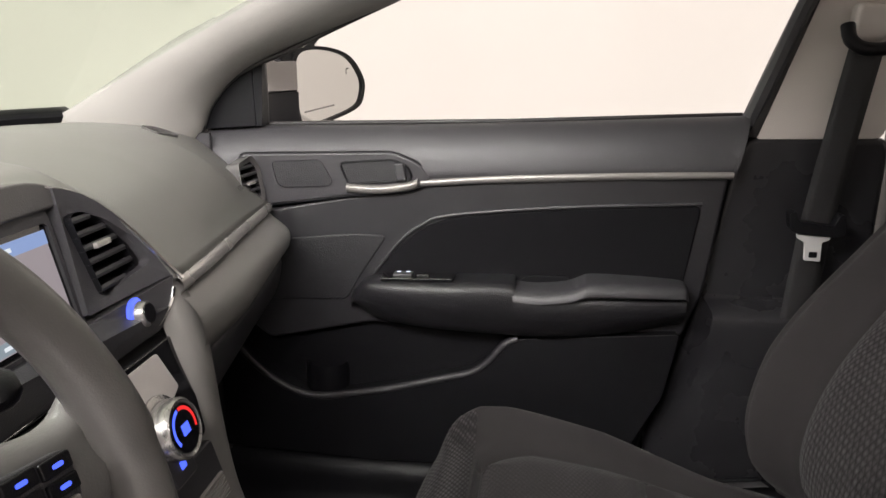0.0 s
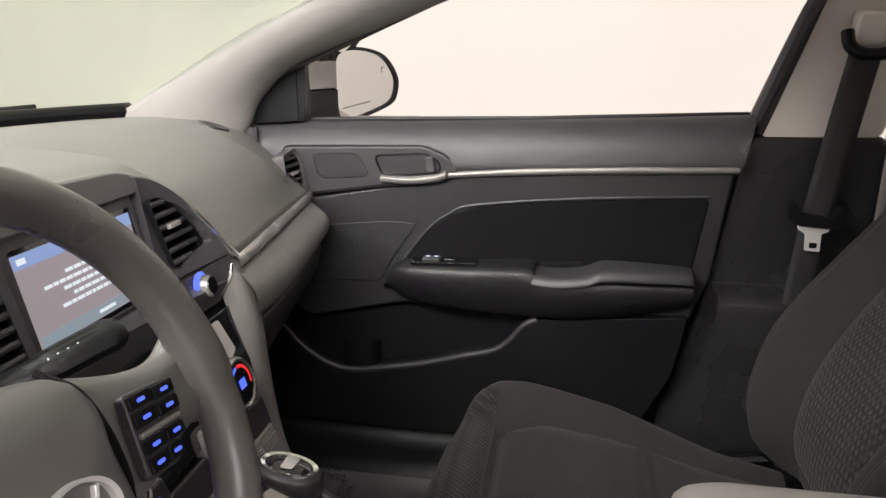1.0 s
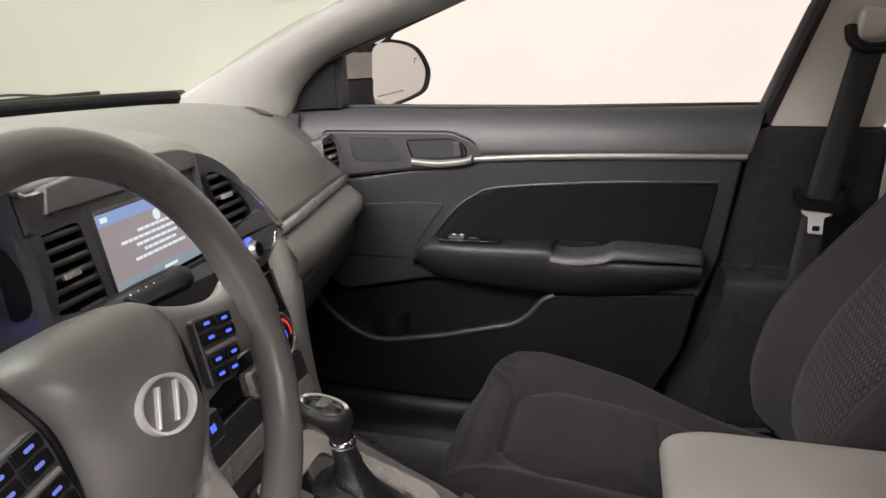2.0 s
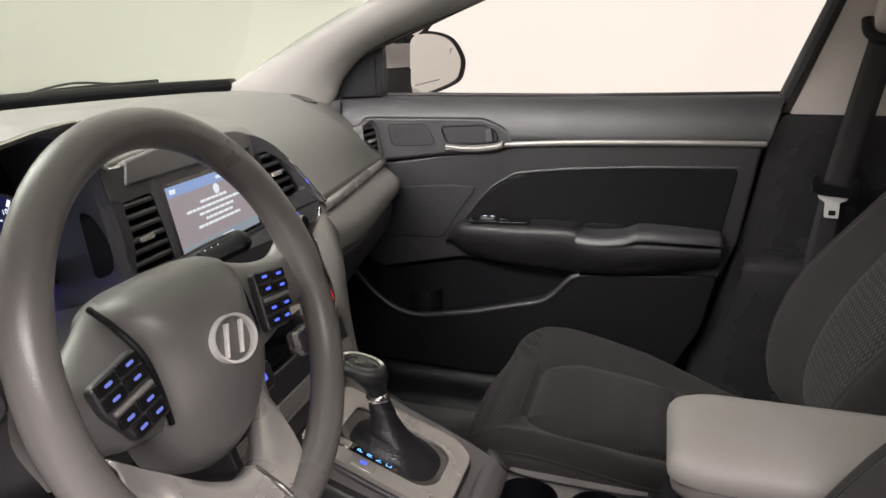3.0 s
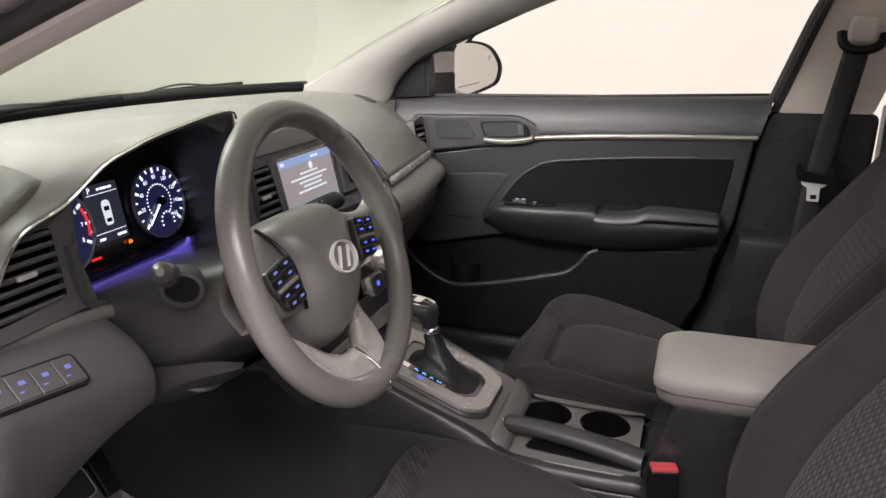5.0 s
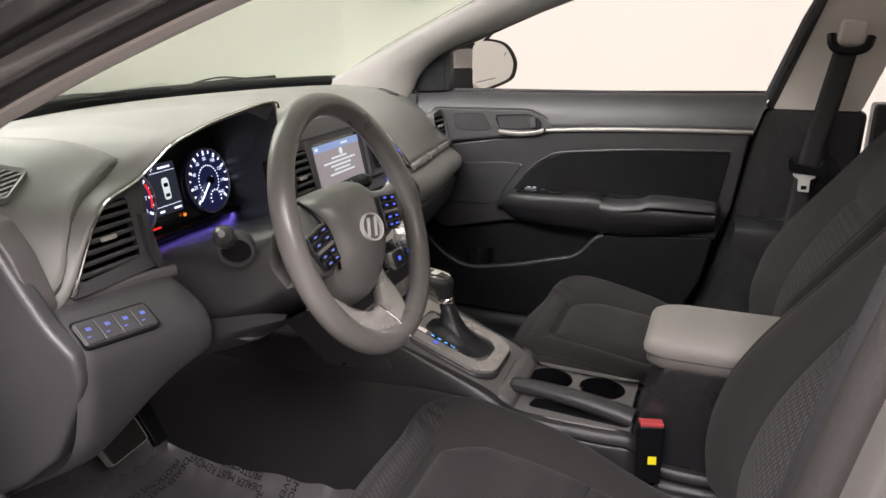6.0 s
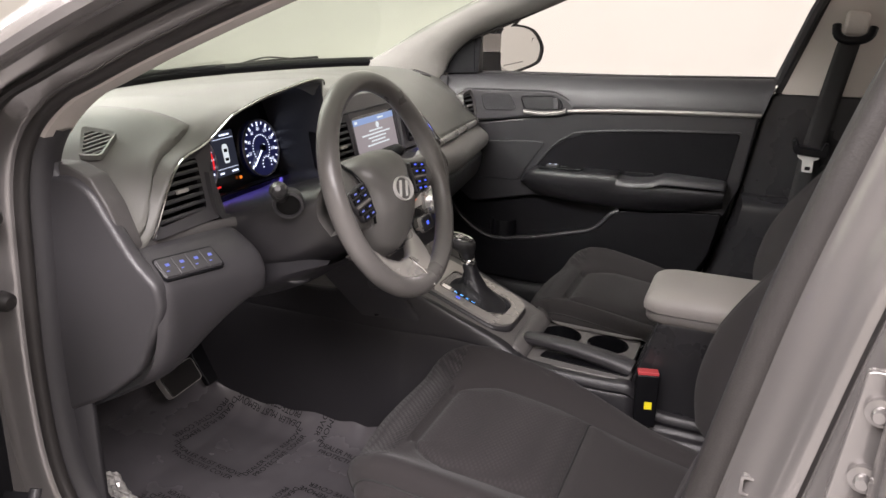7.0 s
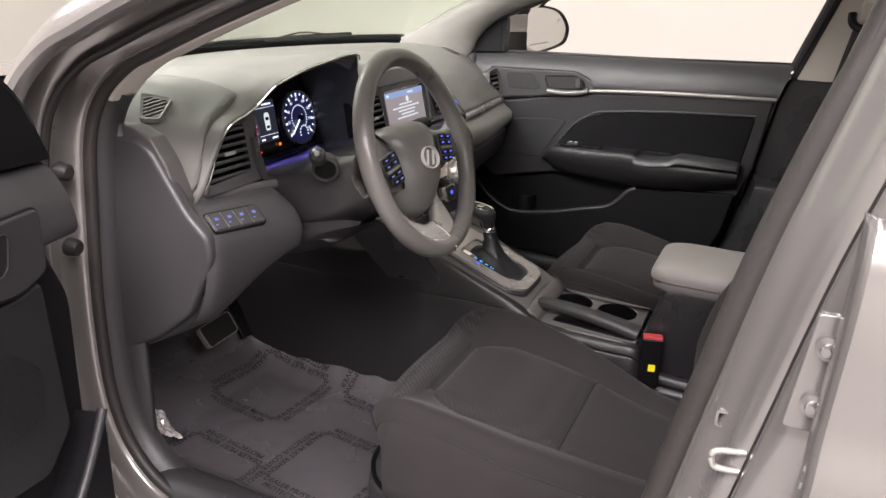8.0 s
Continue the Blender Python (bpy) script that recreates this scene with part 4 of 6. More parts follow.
BY = [-0.668, -0.640, -0.618, -0.598, -0.578, -0.555, -0.529, -0.495, -0.463, -0.409, -0.36, -0.29, -0.25, -0.236, -0.224, -0.205, -0.10, 0.03, 0.075, 0.105, 0.125, 0.137, 0.25, 0.45, 0.66]
BZ = [0.800, 0.804, 0.818, 0.851, 0.882, 0.906, 0.915, 0.919, 0.927, 0.957, 0.980, 0.999, 1.003, 0.993, 0.955, 0.947, 0.955, 0.951, 0.938, 0.910, 0.872, 0.840, 0.833, 0.820, 0.806]
BX = [-0.293, -0.286, -0.286, -0.288, -0.290, -0.293, -0.296, -0.301, -0.306, -0.305, -0.280, -0.250, -0.240, -0.245, -0.255, -0.262, -0.268, -0.262, -0.250, -0.230, -0.208, -0.186, -0.206, -0.246, -0.287]
MY = [-0.668, -0.60, -0.50, -0.40, -0.28, -0.23, -0.10, 0.08, 0.137, 0.30, 0.50, 0.66]
MX = [-0.43, -0.425, -0.43, -0.43, -0.42, -0.43, -0.45, -0.45, -0.43, -0.44, -0.44, -0.42]
MZ = [0.893, 0.927, 0.952, 0.975, 0.985, 0.975, 0.968, 0.965, 0.964, 0.958, 0.946, 0.918]
LX = [-0.350, -0.345, -0.345, -0.34, -0.30, -0.31, -0.315, -0.30, -0.265, -0.285, -0.315, -0.345]
LZ = [0.858, 0.896, 0.934, 0.970, 0.998, 0.985, 0.966, 0.958, 0.918, 0.912, 0.898, 0.862]


def lip(y):
    w = min(0.014, 0.4 * abs(y + 0.2225) + 0.002, 0.4 * abs(y - 0.140) + 0.002)
    ys = [y + w * k / 4 for k in range(-4, 5)]
    return Vector((sum(lerp(q, BY, BX) for q in ys) / 9, y, sum(lerp(q, BY, BZ) for q in ys) / 9))


def pad_row(y):
    ax = -0.815 + 0.215 * (y / 0.62) ** 2
    return [(ax, y, 0.938), (ax * 0.62 + lerp(y, MY, MX) * 0.38, y, 0.950 + 0.3 * (lerp(y, MY, MZ) - 0.955)), (lerp(y, MY, MX), y, lerp(y, MY, MZ)),
            (lerp(y, MY, LX), y, lerp(y, MY, LZ)), tuple(lip(y))]


pad = part("top_pad", grid([cat(pad_row(y), 40) for y in np.linspace(-0.668, 0.66, 260)]), PAD, dash, "grey soft-touch dashboard top", thick=0.006)
# piping of chrome along the hood and the centre arch
part("chrome_line", tube([lip(y) + Vector((0.003, 0, -0.001)) for y in np.linspace(-0.622, -0.237, 140)], 0.0016, 6), CHROME, dash, "thin chrome line")
part("chrome_line", tube([lip(y) + Vector((0.006, 0, -0.002)) for y in np.linspace(-0.222, 0.137, 80)], 0.0024, 6), CHROME, dash, "thin chrome line")

# raised end pad beside the instrument hood
rows = []
for k in range(30):
    y = -0.664 + 0.200 * k / 29
    r = cat(pad_row(y), 120)
    crease = lerp(y, [-0.668, -0.625, -0.60, -0.575, -0.55, -0.50, -0.464], [-0.296, -0.292, -0.302, -0.312, -0.319, -0.326, -0.335])
    last = max([i for i, p in enumerate(r) if p.x <= crease] + [60])
    r = even(r[30:last + 1], 44, closed=False)
    e = max(0.0, min(1.0, (29 - k) / 4)) ** 0.5
    row = []
    for i, p in enumerate(r):
        a, b = r[max(0, i - 1)], r[min(43, i + 1)]
        nn = Vector((-(b - a).z, 0, (b - a).x)).normalized()
        h = 0.0125 * e * min(1.0, i / 10) ** 0.7 - 0.003
        if i > 41:
            h = h * math.sqrt(max(0.0, 1 - ((i - 41) / 2) ** 2)) - 0.002 * (i - 41) / 2
        row.append(p + nn * h)
    rows.append(row)
part("end_pad", grid(rows), PAD, dash, "raised grey outer pad", thick=0.004)


def vent(name, m, outline, slats, lean, tab, parent, box_depth=0.05, slat_mat=BLACK):
    """An air vent: black duct, slats and a silver tab, in the plane of m."""
    v = part(name, frame_ring([Vector(p) * 1.0 for p in outline], outline, -box_depth, 0.0, m, 48), BLACK, parent, "black air vent")
    duct = prism(outline, -box_depth - 0.002, -box_depth, m)
    part("duct", duct, BLACK, v)
    us = [p[0] for p in outline]
    vs = [p[1] for p in outline]
    poly = [Vector((p[0], p[1])) for p in outline]

    def span(h):
        xs = []
        for a, b in zip(poly, poly[1:] + poly[:1]):
            if (a.y - h) * (b.y - h) < 0:
                xs.append(a.x + (b.x - a.x) * (h - a.y) / (b.y - a.y))
        return (min(xs), max(xs)) if len(xs) > 1 else None
    lo, hi = min(vs), max(vs)
    for k in range(slats):
        h = lo + (hi - lo) * (k + 0.55) / slats
        sp = span(h)
        if not sp:
            continue
        a, b = sp
        sl = bmesh.new()
        rows = []
        for u in np.linspace(a, b, 8):
            rows.append([m @ Vector((u, h + 0.0008, -0.003)), m @ Vector((u, h + 0.0022, -0.0015)), m @ Vector((u, h + 0.0014 - lean, 0.000)), m @ Vector((u, h - 0.0012 - lean, -0.0008)), m @ Vector((u, h - 0.001, -0.022)), m @ Vector((u, h + 0.001, -0.022))])
        grid(rows, sl, closed=True)
        part("slat", sl, slat_mat, v)
        if k == tab:
            c = a + (b - a) * 0.48
            part("tab", prism(box_outline(c - 0.011, h - 0.0022 - lean, c + 0.011, h + 0.0012, 0.001), -0.001, 0.004, m), SATIN, v, "silver vent tab", bevel=0.001)
    return v


VENTSLAT = DARK
# driver side vent with its dark fascia
LM = basis((-0.282, -0.56, 0.835), (0.03, 1, 0), (-0.26, 0, 1))


def local_uv(m, pts):
    inv = m.inverted()
    return [(inv @ Vector(p)).to_2d() for p in pts]


lvent = rounded([(-0.046, -0.008), (0.052, -0.003), (0.058, 0.074), (0.006, 0.068), (-0.022, 0.045)], 0.008)
top_edge = [lip(y) + Vector((0, 0, -0.004)) for y in np.linspace(-0.620, -0.47, 24)]
lf = local_uv(LM, top_edge) + local_uv(LM, [(-0.292, -0.482, 0.87), (-0.275, -0.478, 0.828), (-0.275, -0.478, 0.815), (-0.285, -0.60, 0.812), (-0.287, -0.620, 0.812)])
part("vent_fascia", frame_ring(lf, lvent, -0.012, 0.0, LM, 96, drop=0.004), KNEE, dash, "dark plastic vent surround")
vent("side_vent", LM @ Matrix.Translation((0, 0, -0.004)), lvent, 7, 0.002, 3, dash, 0.05, VENTSLAT)
# satin strip under it and the dark knee panel
rows = [[(x - 0.006, y, z + 0.007), (x + 0.001, y, z + 0.006), (x + 0.004, y, z - 0.004), (x - 0.002, y, z - 0.011)] for x, y, z in ((-0.298, -0.668, 0.810), (-0.287, -0.60, 0.808), (-0.274, -0.52, 0.806), (-0.262, -0.465, 0.803), (-0.256, -0.43, 0.801))]
part("trim_strip", surf(rows, 10, 24), PAD_END, dash, "grey satin trim strip")
rows = []
for y, dx, dz in ((-0.672, 0.0, 0.0), (-0.655, 0.012, 0.0), (-0.62, 0.018, -0.001), (-0.54, 0.030, -0.004), (-0.496, 0.038, -0.006), (-0.480, 0.033, -0.010), (-0.472, 0.008, -0.02)):
    up = 0.075 * max(0.0, min(1.0, (y + 0.63) / 0.14))
    rows.append([(-0.303 + dx, y, 0.808 + dz), (-0.285 + dx, y, 0.801 + dz), (-0.254 + dx, y, 0.778 + dz), (-0.241 + dx, y, 0.750 + dz), (-0.246 + dx, y, 0.695 + dz + 0.3 * up), (-0.266 + dx, y, 0.642 + 0.8 * up), (-0.31 + dx, y, 0.605 + up), (-0.44, y, 0.535 + up), (-0.62, y, 0.50 + up)])
part("knee_panel", surf(rows, 50, 26), KNEE, dash, "dark plastic knee panel")
KM = basis((-0.2425, -0.604, 0.7818), (0.19, 1, -0.06), (-1, 0.19, 0.74))
bp = part("switch_plate", prism(box_outline(-0.048, -0.018, 0.048, 0.016, 0.006), -0.004, 0.004, KM), KNEE, dash, "grey plate with four lit switches", bevel=0.001)
part("plate_gap", prism(box_outline(-0.0505, -0.0205, 0.0505, 0.0185, 0.008), -0.004, 0.0022, KM), BLACK, bp, "black gap round the switch plate")
for k in range(4):
    u = -0.0465 + 0.0235 * k
    b = part("switch", prism(box_outline(u, -0.0165, u + 0.0222, 0.0145, 0.002), 0.002, 0.0055, KM), KNEE, bp, "grey push switch", bevel=0.001)
    ic = bar(u + 0.0085, 0.000, u + 0.0145, 0.0045, 0.0056, KM)
    bar(u + 0.0045, -0.0085, u + 0.0085, -0.0070, 0.0056, KM, ic)
    part("symbol", ic, BLUEDIM, b)
# end cap
cap = [(-0.425, 0.902), (-0.36, 0.905), (-0.330, 0.890), (-0.300, 0.845), (-0.272, 0.805), (-0.235, 0.772), (-0.231, 0.74), (-0.245, 0.705), (-0.284, 0.635), (-0.35, 0.582), (-0.43, 0.540), (-0.50, 0.54), (-0.50, 0.88)]
part("end_cap", prism(rounded(cap, 0.012), 0.650, 0.676, PB), KNEE, dash, "dark plastic end cap", bevel=0.009)
capb = [(-0.44, 0.915), (-0.375, 0.918), (-0.335, 0.905), (-0.310, 0.870), (-0.290, 0.822), (-0.288, 0.806), (-0.31, 0.79), (-0.46, 0.78)]
part("end_strip", prism(rounded(capb, 0.006), 0.635, 0.668, PB), PAD_END, dash, "dark grey dashboard edge", bevel=0.004)
# demister outlets
def demister(side):
    yc, xc, up = (-0.588, -0.418, 0.0125) if side < 0 else (0.575, -0.425, 0.0005)
    on = lambda y, x: min((Vector(p) for p in cat(pad_row(y), 160)), key=lambda p: abs(p.x - x))
    c, du, dv = on(yc, xc), on(yc + 0.02, xc) - on(yc - 0.02, xc), on(yc, xc - 0.02) - on(yc, xc + 0.02)
    nn = du.cross(dv).normalized()
    m = basis(c + nn * (up * 1.0), du, dv)
    o = [(-0.034, -0.020), (0.022, -0.024), (0.040, 0.006), (0.020, 0.026), (-0.016, 0.022)]
    ct, run = Vector((0.006, 0.002)), Vector((1.0, 0.25)).normalized()
    if side < 0:
        o = [(-0.045, -0.026), (0.016, 0.022), (0.029, -0.028), (-0.030, -0.051)]
        ct, run = Vector((-0.008, -0.021)), Vector((0.937, -0.35))
    o = rounded(o, 0.007)
    inn = [ct + (Vector(p) - ct) * 0.80 for p in o]
    d = part("demister_frame", frame_ring(o, inn, -0.006, 0.002, m, 48, drop=0.002), PAD if side < 0 else PAD_END, dash, "small demister outlet")
    part("duct", prism(inn, -0.007, -0.004, m), BLACK, d)
    across = Vector((-run.y, run.x))
    rel = [((p - ct).dot(run), (p - ct).dot(across)) for p in inn]
    lo, hi = min(q[1] for q in rel), max(q[1] for q in rel)
    for k in range(7):
        h = lo + (hi - lo) * (k + 0.5) / 7
        cross = [p[0] + (q[0] - p[0]) * (h - p[1]) / (q[1] - p[1]) for p, q in zip(rel, rel[1:] + rel[:1]) if (p[1] - h) * (q[1] - h) < 0]
        if len(cross) < 2:
            continue
        e0, e1 = ct + run * min(cross) + across * h, ct + run * max(cross) + across * h
        w = across * ((hi - lo) / 7 * 0.22)
        part("slat", prism([e0 - w, e1 - w, e1 + w, e0 + w], -0.004, 0.0004, m), PAD_END, d)


demister(-1)
demister(1)

# ---- instrument cluster ----
cluster = thing("instrument_cluster", "lit instrument cluster with two white gauges in a dark hood", "instrument cluster")
open_pts = [(-0.278, -0.486, 0.828), (-0.290, -0.484, 0.880)] + [tuple(lip(y) + Vector((-0.002, 0, -0.006))) for y in (-0.465, -0.44, -0.40, -0.36, -0.32, -0.29, -0.262, -0.248)] + \
    [(-0.246, -0.240, 0.975), (-0.243, -0.231, 0.93), (-0.236, -0.224, 0.87), (-0.238, -0.234, 0.824), (-0.255, -0.27, 0.812), (-0.268, -0.33, 0.811), (-0.272, -0.38, 0.810), (-0.276, -0.43, 0.812), (-0.278, -0.465, 0.812)]
o = [Vector(p) for p in even(cat(open_pts, 160, closed=True), 96)]
c0 = Vector((-0.395, -0.325, 0.872))
inner = []
for p in o:
    inner.append(Vector((-0.395 - 0.18 * (p.z - 0.872), c0.y + (p.y + 0.355) * 1.22, 0.868 + (p.z - 0.895) * 0.92)))
mid = [a.lerp(b, 0.5) for a, b in zip(o, inner)]
part("hood_recess", grid([o, mid, inner], closed=True), COLUMN, cluster, "black inside of the instrument hood")
rim_out = [p + Vector((0.003, 0, 0)) + (p - Vector((p.x, -0.355, 0.90))).normalized() * 0.012 for p in o]
bz = grid([[p + Vector((-0.004, 0, 0)) for p in o], [p + Vector((0.003, 0, 0)) for p in o], [p + Vector((0.002, 0, 0)) for p in rim_out], [p + Vector((-0.012, 0, 0)) for p in rim_out]], closed=True)
for f in [f for f in bz.faces if f.calc_center_median().z > 0.885 and (f.calc_center_median().y < -0.242 or f.calc_center_median().z > 0.915)]:
    bz.faces.remove(f)
part("bezel", bz, DARK, cluster, "dark plastic cluster bezel")
CM = basis((-0.393, -0.325, 0.868), (0, 1, 0), (-0.18, 0, 1))
face = [(CM.inverted() @ p).to_2d() for p in inner]
part("face_plate", prism([p * 1.02 for p in face], -0.016, -0.004, CM), GLOSS, cluster, "black gauge face")
# violet emitter added to tint the hood floor, and a ledge added to hide it
part("emitter_ledge", prism([Vector((u, v)) for u, v in ((-0.15, -0.064), (0.15, -0.064), (0.15, -0.061), (-0.15, -0.061))], -0.002, 0.024, CM), BLACK, cluster, "black ledge added to hide the violet emitter")
part("added_glow_strip", tube([CM @ Vector((u, -0.0662, 0.003)) for u in np.linspace(-0.13, 0.14, 12)], 0.0016, 6), emitter("violet_fill_glow", (0.20, 0.15, 0.9), 13.0), cluster, "violet emitter added to light the hood floor")


def gauge(cu, cv, r, numbers, start, sweep, parent, clip=None):
    g = part("gauge", prism([Vector((cu + r * math.cos(a), cv + r * math.sin(a))) for a in np.linspace(0, 2 * math.pi, 48)[:-1]], -0.002, 0.001, CM), HALO, parent, "round gauge with white marks")
    ring = [Vector((cu + r * 1.02 * math.cos(a), cv + r * 1.02 * math.sin(a))) for a in np.linspace(0, 2 * math.pi, 64)[:-1]]
    ring2 = [Vector((cu + r * 0.97 * math.cos(a), cv + r * 0.97 * math.sin(a))) for a in np.linspace(0, 2 * math.pi, 64)[:-1]]
    part("ring", frame_ring(ring, ring2, 0.0, 0.004, CM, 64), SATIN, g, "thin silver ring")
    tk = bmesh.new()
    n = (len(numbers) - 1) * 2
    for k in range(n + 1):
        a = radians(start - sweep * k / n)
        c, s_ = math.cos(a), math.sin(a)
        l, w = (0.090 * r, 0.022 * r) if k % 2 else (0.14 * r, 0.034 * r)
        base = Vector((cu + 0.93 * r * c, cv + 0.93 * r * s_))
        t, q = Vector((c, s_)) * l, Vector((-s_, c)) * w
        prism([base + q, base - q, base - t - q, base - t + q], 0.0012, 0.0018, CM, tk)
    part("scale_marks", tk, WHITE, g)
    for k, nm in enumerate(numbers):
        if nm == "":
            continue
        a = radians(start - sweep * k / (len(numbers) - 1))
        words(nm, 0.155 * r, CM @ Matrix.Translation((cu + 0.68 * r * math.cos(a), cv + 0.68 * r * math.sin(a), 0.0015)), WHITE, g, "numeral")
    return g


sp = gauge(0.104, -0.006, 0.052, ["0", "20", "40", "60", "80", "100", "120", "140", "160"], 222, 264, cluster)
inner_marks = bmesh.new()
for k in range(23):
    a = radians(222 - 264 * k / 22)
    b0 = Vector((0.104 + 0.0245 * math.cos(a), -0.006 + 0.0245 * math.sin(a)))
    prism([b0 + Vector((dx, dy)) for dx, dy in ((-0.001, -0.001), (0.001, -0.001), (0.001, 0.001), (-0.001, 0.001))], 0.0012, 0.0018, CM, inner_marks)
part("inner_marks", inner_marks, WHITE, sp)
nd = Vector((0.104, -0.006))
a = radians(222)
t, q = Vector((math.cos(a), math.sin(a))), Vector((-math.sin(a), math.cos(a)))
part("needle", prism([nd - t * 0.008 + q * 0.0014, nd - t * 0.008 - q * 0.0014, nd + t * 0.043 - q * 0.0006, nd + t * 0.043 + q * 0.0006], 0.004, 0.0055, CM), NEEDLE, sp, "lit white needle")
part("needle_hub", disc(0.007, 0.006, 0.003, 0.008, CM @ Matrix.Translation((0.104, -0.006, 0)), 20), BLACK, sp)
sub_g = bmesh.new()
for k in range(9):
    a = radians(200 - 220 * k / 8)
    b0 = Vector((0.112 + 0.013 * math.cos(a), -0.036 + 0.013 * math.sin(a)))
    prism([b0 + Vector((dx, dy)) for dx, dy in ((-0.0012, -0.0012), (0.0012, -0.0012), (0.0012, 0.0012), (-0.0012, 0.0012))], 0.0020, 0.0026, CM, sub_g)
part("fuel_marks", sub_g, WHITE, sp)
ta = gauge(-0.078, -0.006, 0.052, ["0", "1", "2", "3", "4", "5", "6", "7", "8"], 222, 250, cluster)
arc = bmesh.new()
arc_o = [Vector((-0.078 + 0.047 * math.cos(a), -0.006 + 0.047 * math.sin(a))) for a in np.linspace(radians(30), radians(-18), 16)]
arc_i = [Vector((-0.078 + 0.0425 * math.cos(a), -0.006 + 0.0425 * math.sin(a))) for a in np.linspace(radians(30), radians(-18), 16)]
grid([[CM @ Vector((p.x, p.y, 0.0021)) for p in arc_o], [CM @ Vector((p.x, p.y, 0.0021)) for p in arc_i]], arc)
part("red_zone", arc, REDLIGHT, ta, "red warning arc")
# middle display
dp = part("display", prism(box_outline(-0.028, -0.036, 0.030, 0.040, 0.002), -0.001, 0.002, CM), emitter("display_grey", (0.10, 0.11, 0.17), 0.22), cluster, "grey trip display")
dm = bar(-0.026, 0.0275, 0.028, 0.0281, 0.0021, CM)
bar(-0.026, -0.0235, 0.028, -0.0229, 0.0021, CM, dm)
bar(-0.006, 0.032, -0.002, 0.035, 0.0021, CM, dm)
bar(0.000, 0.032, 0.012, 0.035, 0.0021, CM, dm)
bar(0.014, 0.032, 0.020, 0.035, 0.0021, CM, dm)
bar(0.010, -0.032, 0.026, -0.029, 0.0021, CM, dm)
bar(-0.022, -0.032, -0.012, -0.029, 0.0021, CM, dm)
part("display_marks", dm, WHITE, dp)
words("P", 0.011, CM @ Matrix.Translation((-0.020, 0.0335, 0.0022)), WHITE, dp)
cs = part("car_symbol", prism(rounded([(-0.004, -0.015), (0.009, -0.015), (0.010, 0.012), (0.0075, 0.018), (-0.0025, 0.018), (-0.005, 0.012)], 0.004), 0.002, 0.0027, CM), SCREENTXT, dp)
for v0, v1 in ((-0.011, -0.006), (0.004, 0.010)):
    part("car_window", prism(box_outline(-0.002, v0, 0.007, v1, 0.001), 0.0027, 0.0030, CM), GLOSS, cs)
part("warning_bar", bar(-0.043, -0.053, -0.026, -0.050, 0.0005, CM), REDLIGHT, cluster, "red warning light")
part("engine_light", prism(rounded([(0.028, -0.048), (0.033, -0.048), (0.035, -0.0455), (0.033, -0.043), (0.028, -0.043)], 0.001), 0.0, 0.001, CM), AMBER, cluster, "amber warning light")

# ---- centre stack ----
stack = thing("centre_stack", "dark centre stack with screen, vents and blue-lit controls", "centre console panel")
SM = basis((-0.236, -0.045, 0.87), (0, 1, 0), (-0.24, 0, 1))
arch = local_uv(SM, [lip(y) + Vector((0, 0, -0.004)) for y in np.linspace(-0.223, 0.136, 30)])


def stack_x(u):
    """How far the stack's face comes back to the rear at u."""
    return 0.035 * max(0, (u - 0.06) / 0.12) ** 1.6


def bent(bm):
    inv = SM.inverted()
    for v in bm.verts:
        l = inv @ v.co
        v.co = SM @ Vector((l.x, l.y, l.z + stack_x(l.x)))
    return bm


rv = rounded([(0.107, -0.030), (0.168, -0.017), (0.159, 0.010), (0.136, 0.037), (0.114, 0.049), (0.096, 0.049)], 0.008)
lv = rounded([(-0.174, -0.026), (-0.104, -0.041), (-0.110, 0.045), (-0.168, 0.043)], 0.008)
low = [(0.180, -0.036), (0.172, -0.062), (0.150, -0.082), (0.05, -0.086), (-0.10, -0.088), (-0.165, -0.078), (-0.182, -0.05)]
# the face in three frames side by side
right_o = [p for p in arch if p.x > 0.086] + [Vector(p) for p in ((0.180, -0.036), (0.086, -0.040))]
left_o = [Vector((-0.098, -0.046)), Vector((-0.182, -0.046))] + [p for p in arch if p.x < -0.098]
part("vent_frame", bent(frame_ring([Vector(p) for p in right_o], rv, -0.012, 0.002, SM, 96, drop=0.003)), DARK, stack, "dark vent surround")
part("vent_frame", bent(frame_ring([Vector(p) for p in left_o], lv, -0.012, 0.002, SM, 96, drop=0.003)), DARK, stack, "dark vent surround")
bendm = lambda u: SM @ Matrix.Translation((0, 0, stack_x(u) - 0.002))
vent("centre_vent", bendm(0.128) @ pose(0, 0, 0, 0, 0, 0), rv, 6, 0.002, 3, stack, 0.045, VENTSLAT)
vent("centre_vent", bendm(-0.14), lv, 7, 0.002, 3, stack, 0.045, VENTSLAT)
sc_o = [Vector((0.088, -0.046)), Vector((0.088, 0.052))] + [p for p in arch[::-1] if -0.098 < p.x < 0.088] + [Vector((-0.10, 0.052)), Vector((-0.10, -0.046))]
scr = rounded([(-0.090, -0.043), (0.083, -0.043), (0.083, 0.048), (-0.090, 0.048)], 0.003)
part("screen_surround", frame_ring(sc_o, scr, -0.010, -0.001, SM, 96), DARK, stack, "dark screen surround")
part("stack_hood", prism([Vector((p.x, p.y + 0.004)) for p in arch if -0.15 < p.x < 0.13] + [Vector((0.12, 0.058)), Vector((-0.15, 0.058))], -0.02, 0.004, SM), PAD_END, stack, bevel=0.003)
disp = part("screen", prism(scr, -0.010, -0.004, SM), GLOSS, stack, "lit touch screen with rows of text")
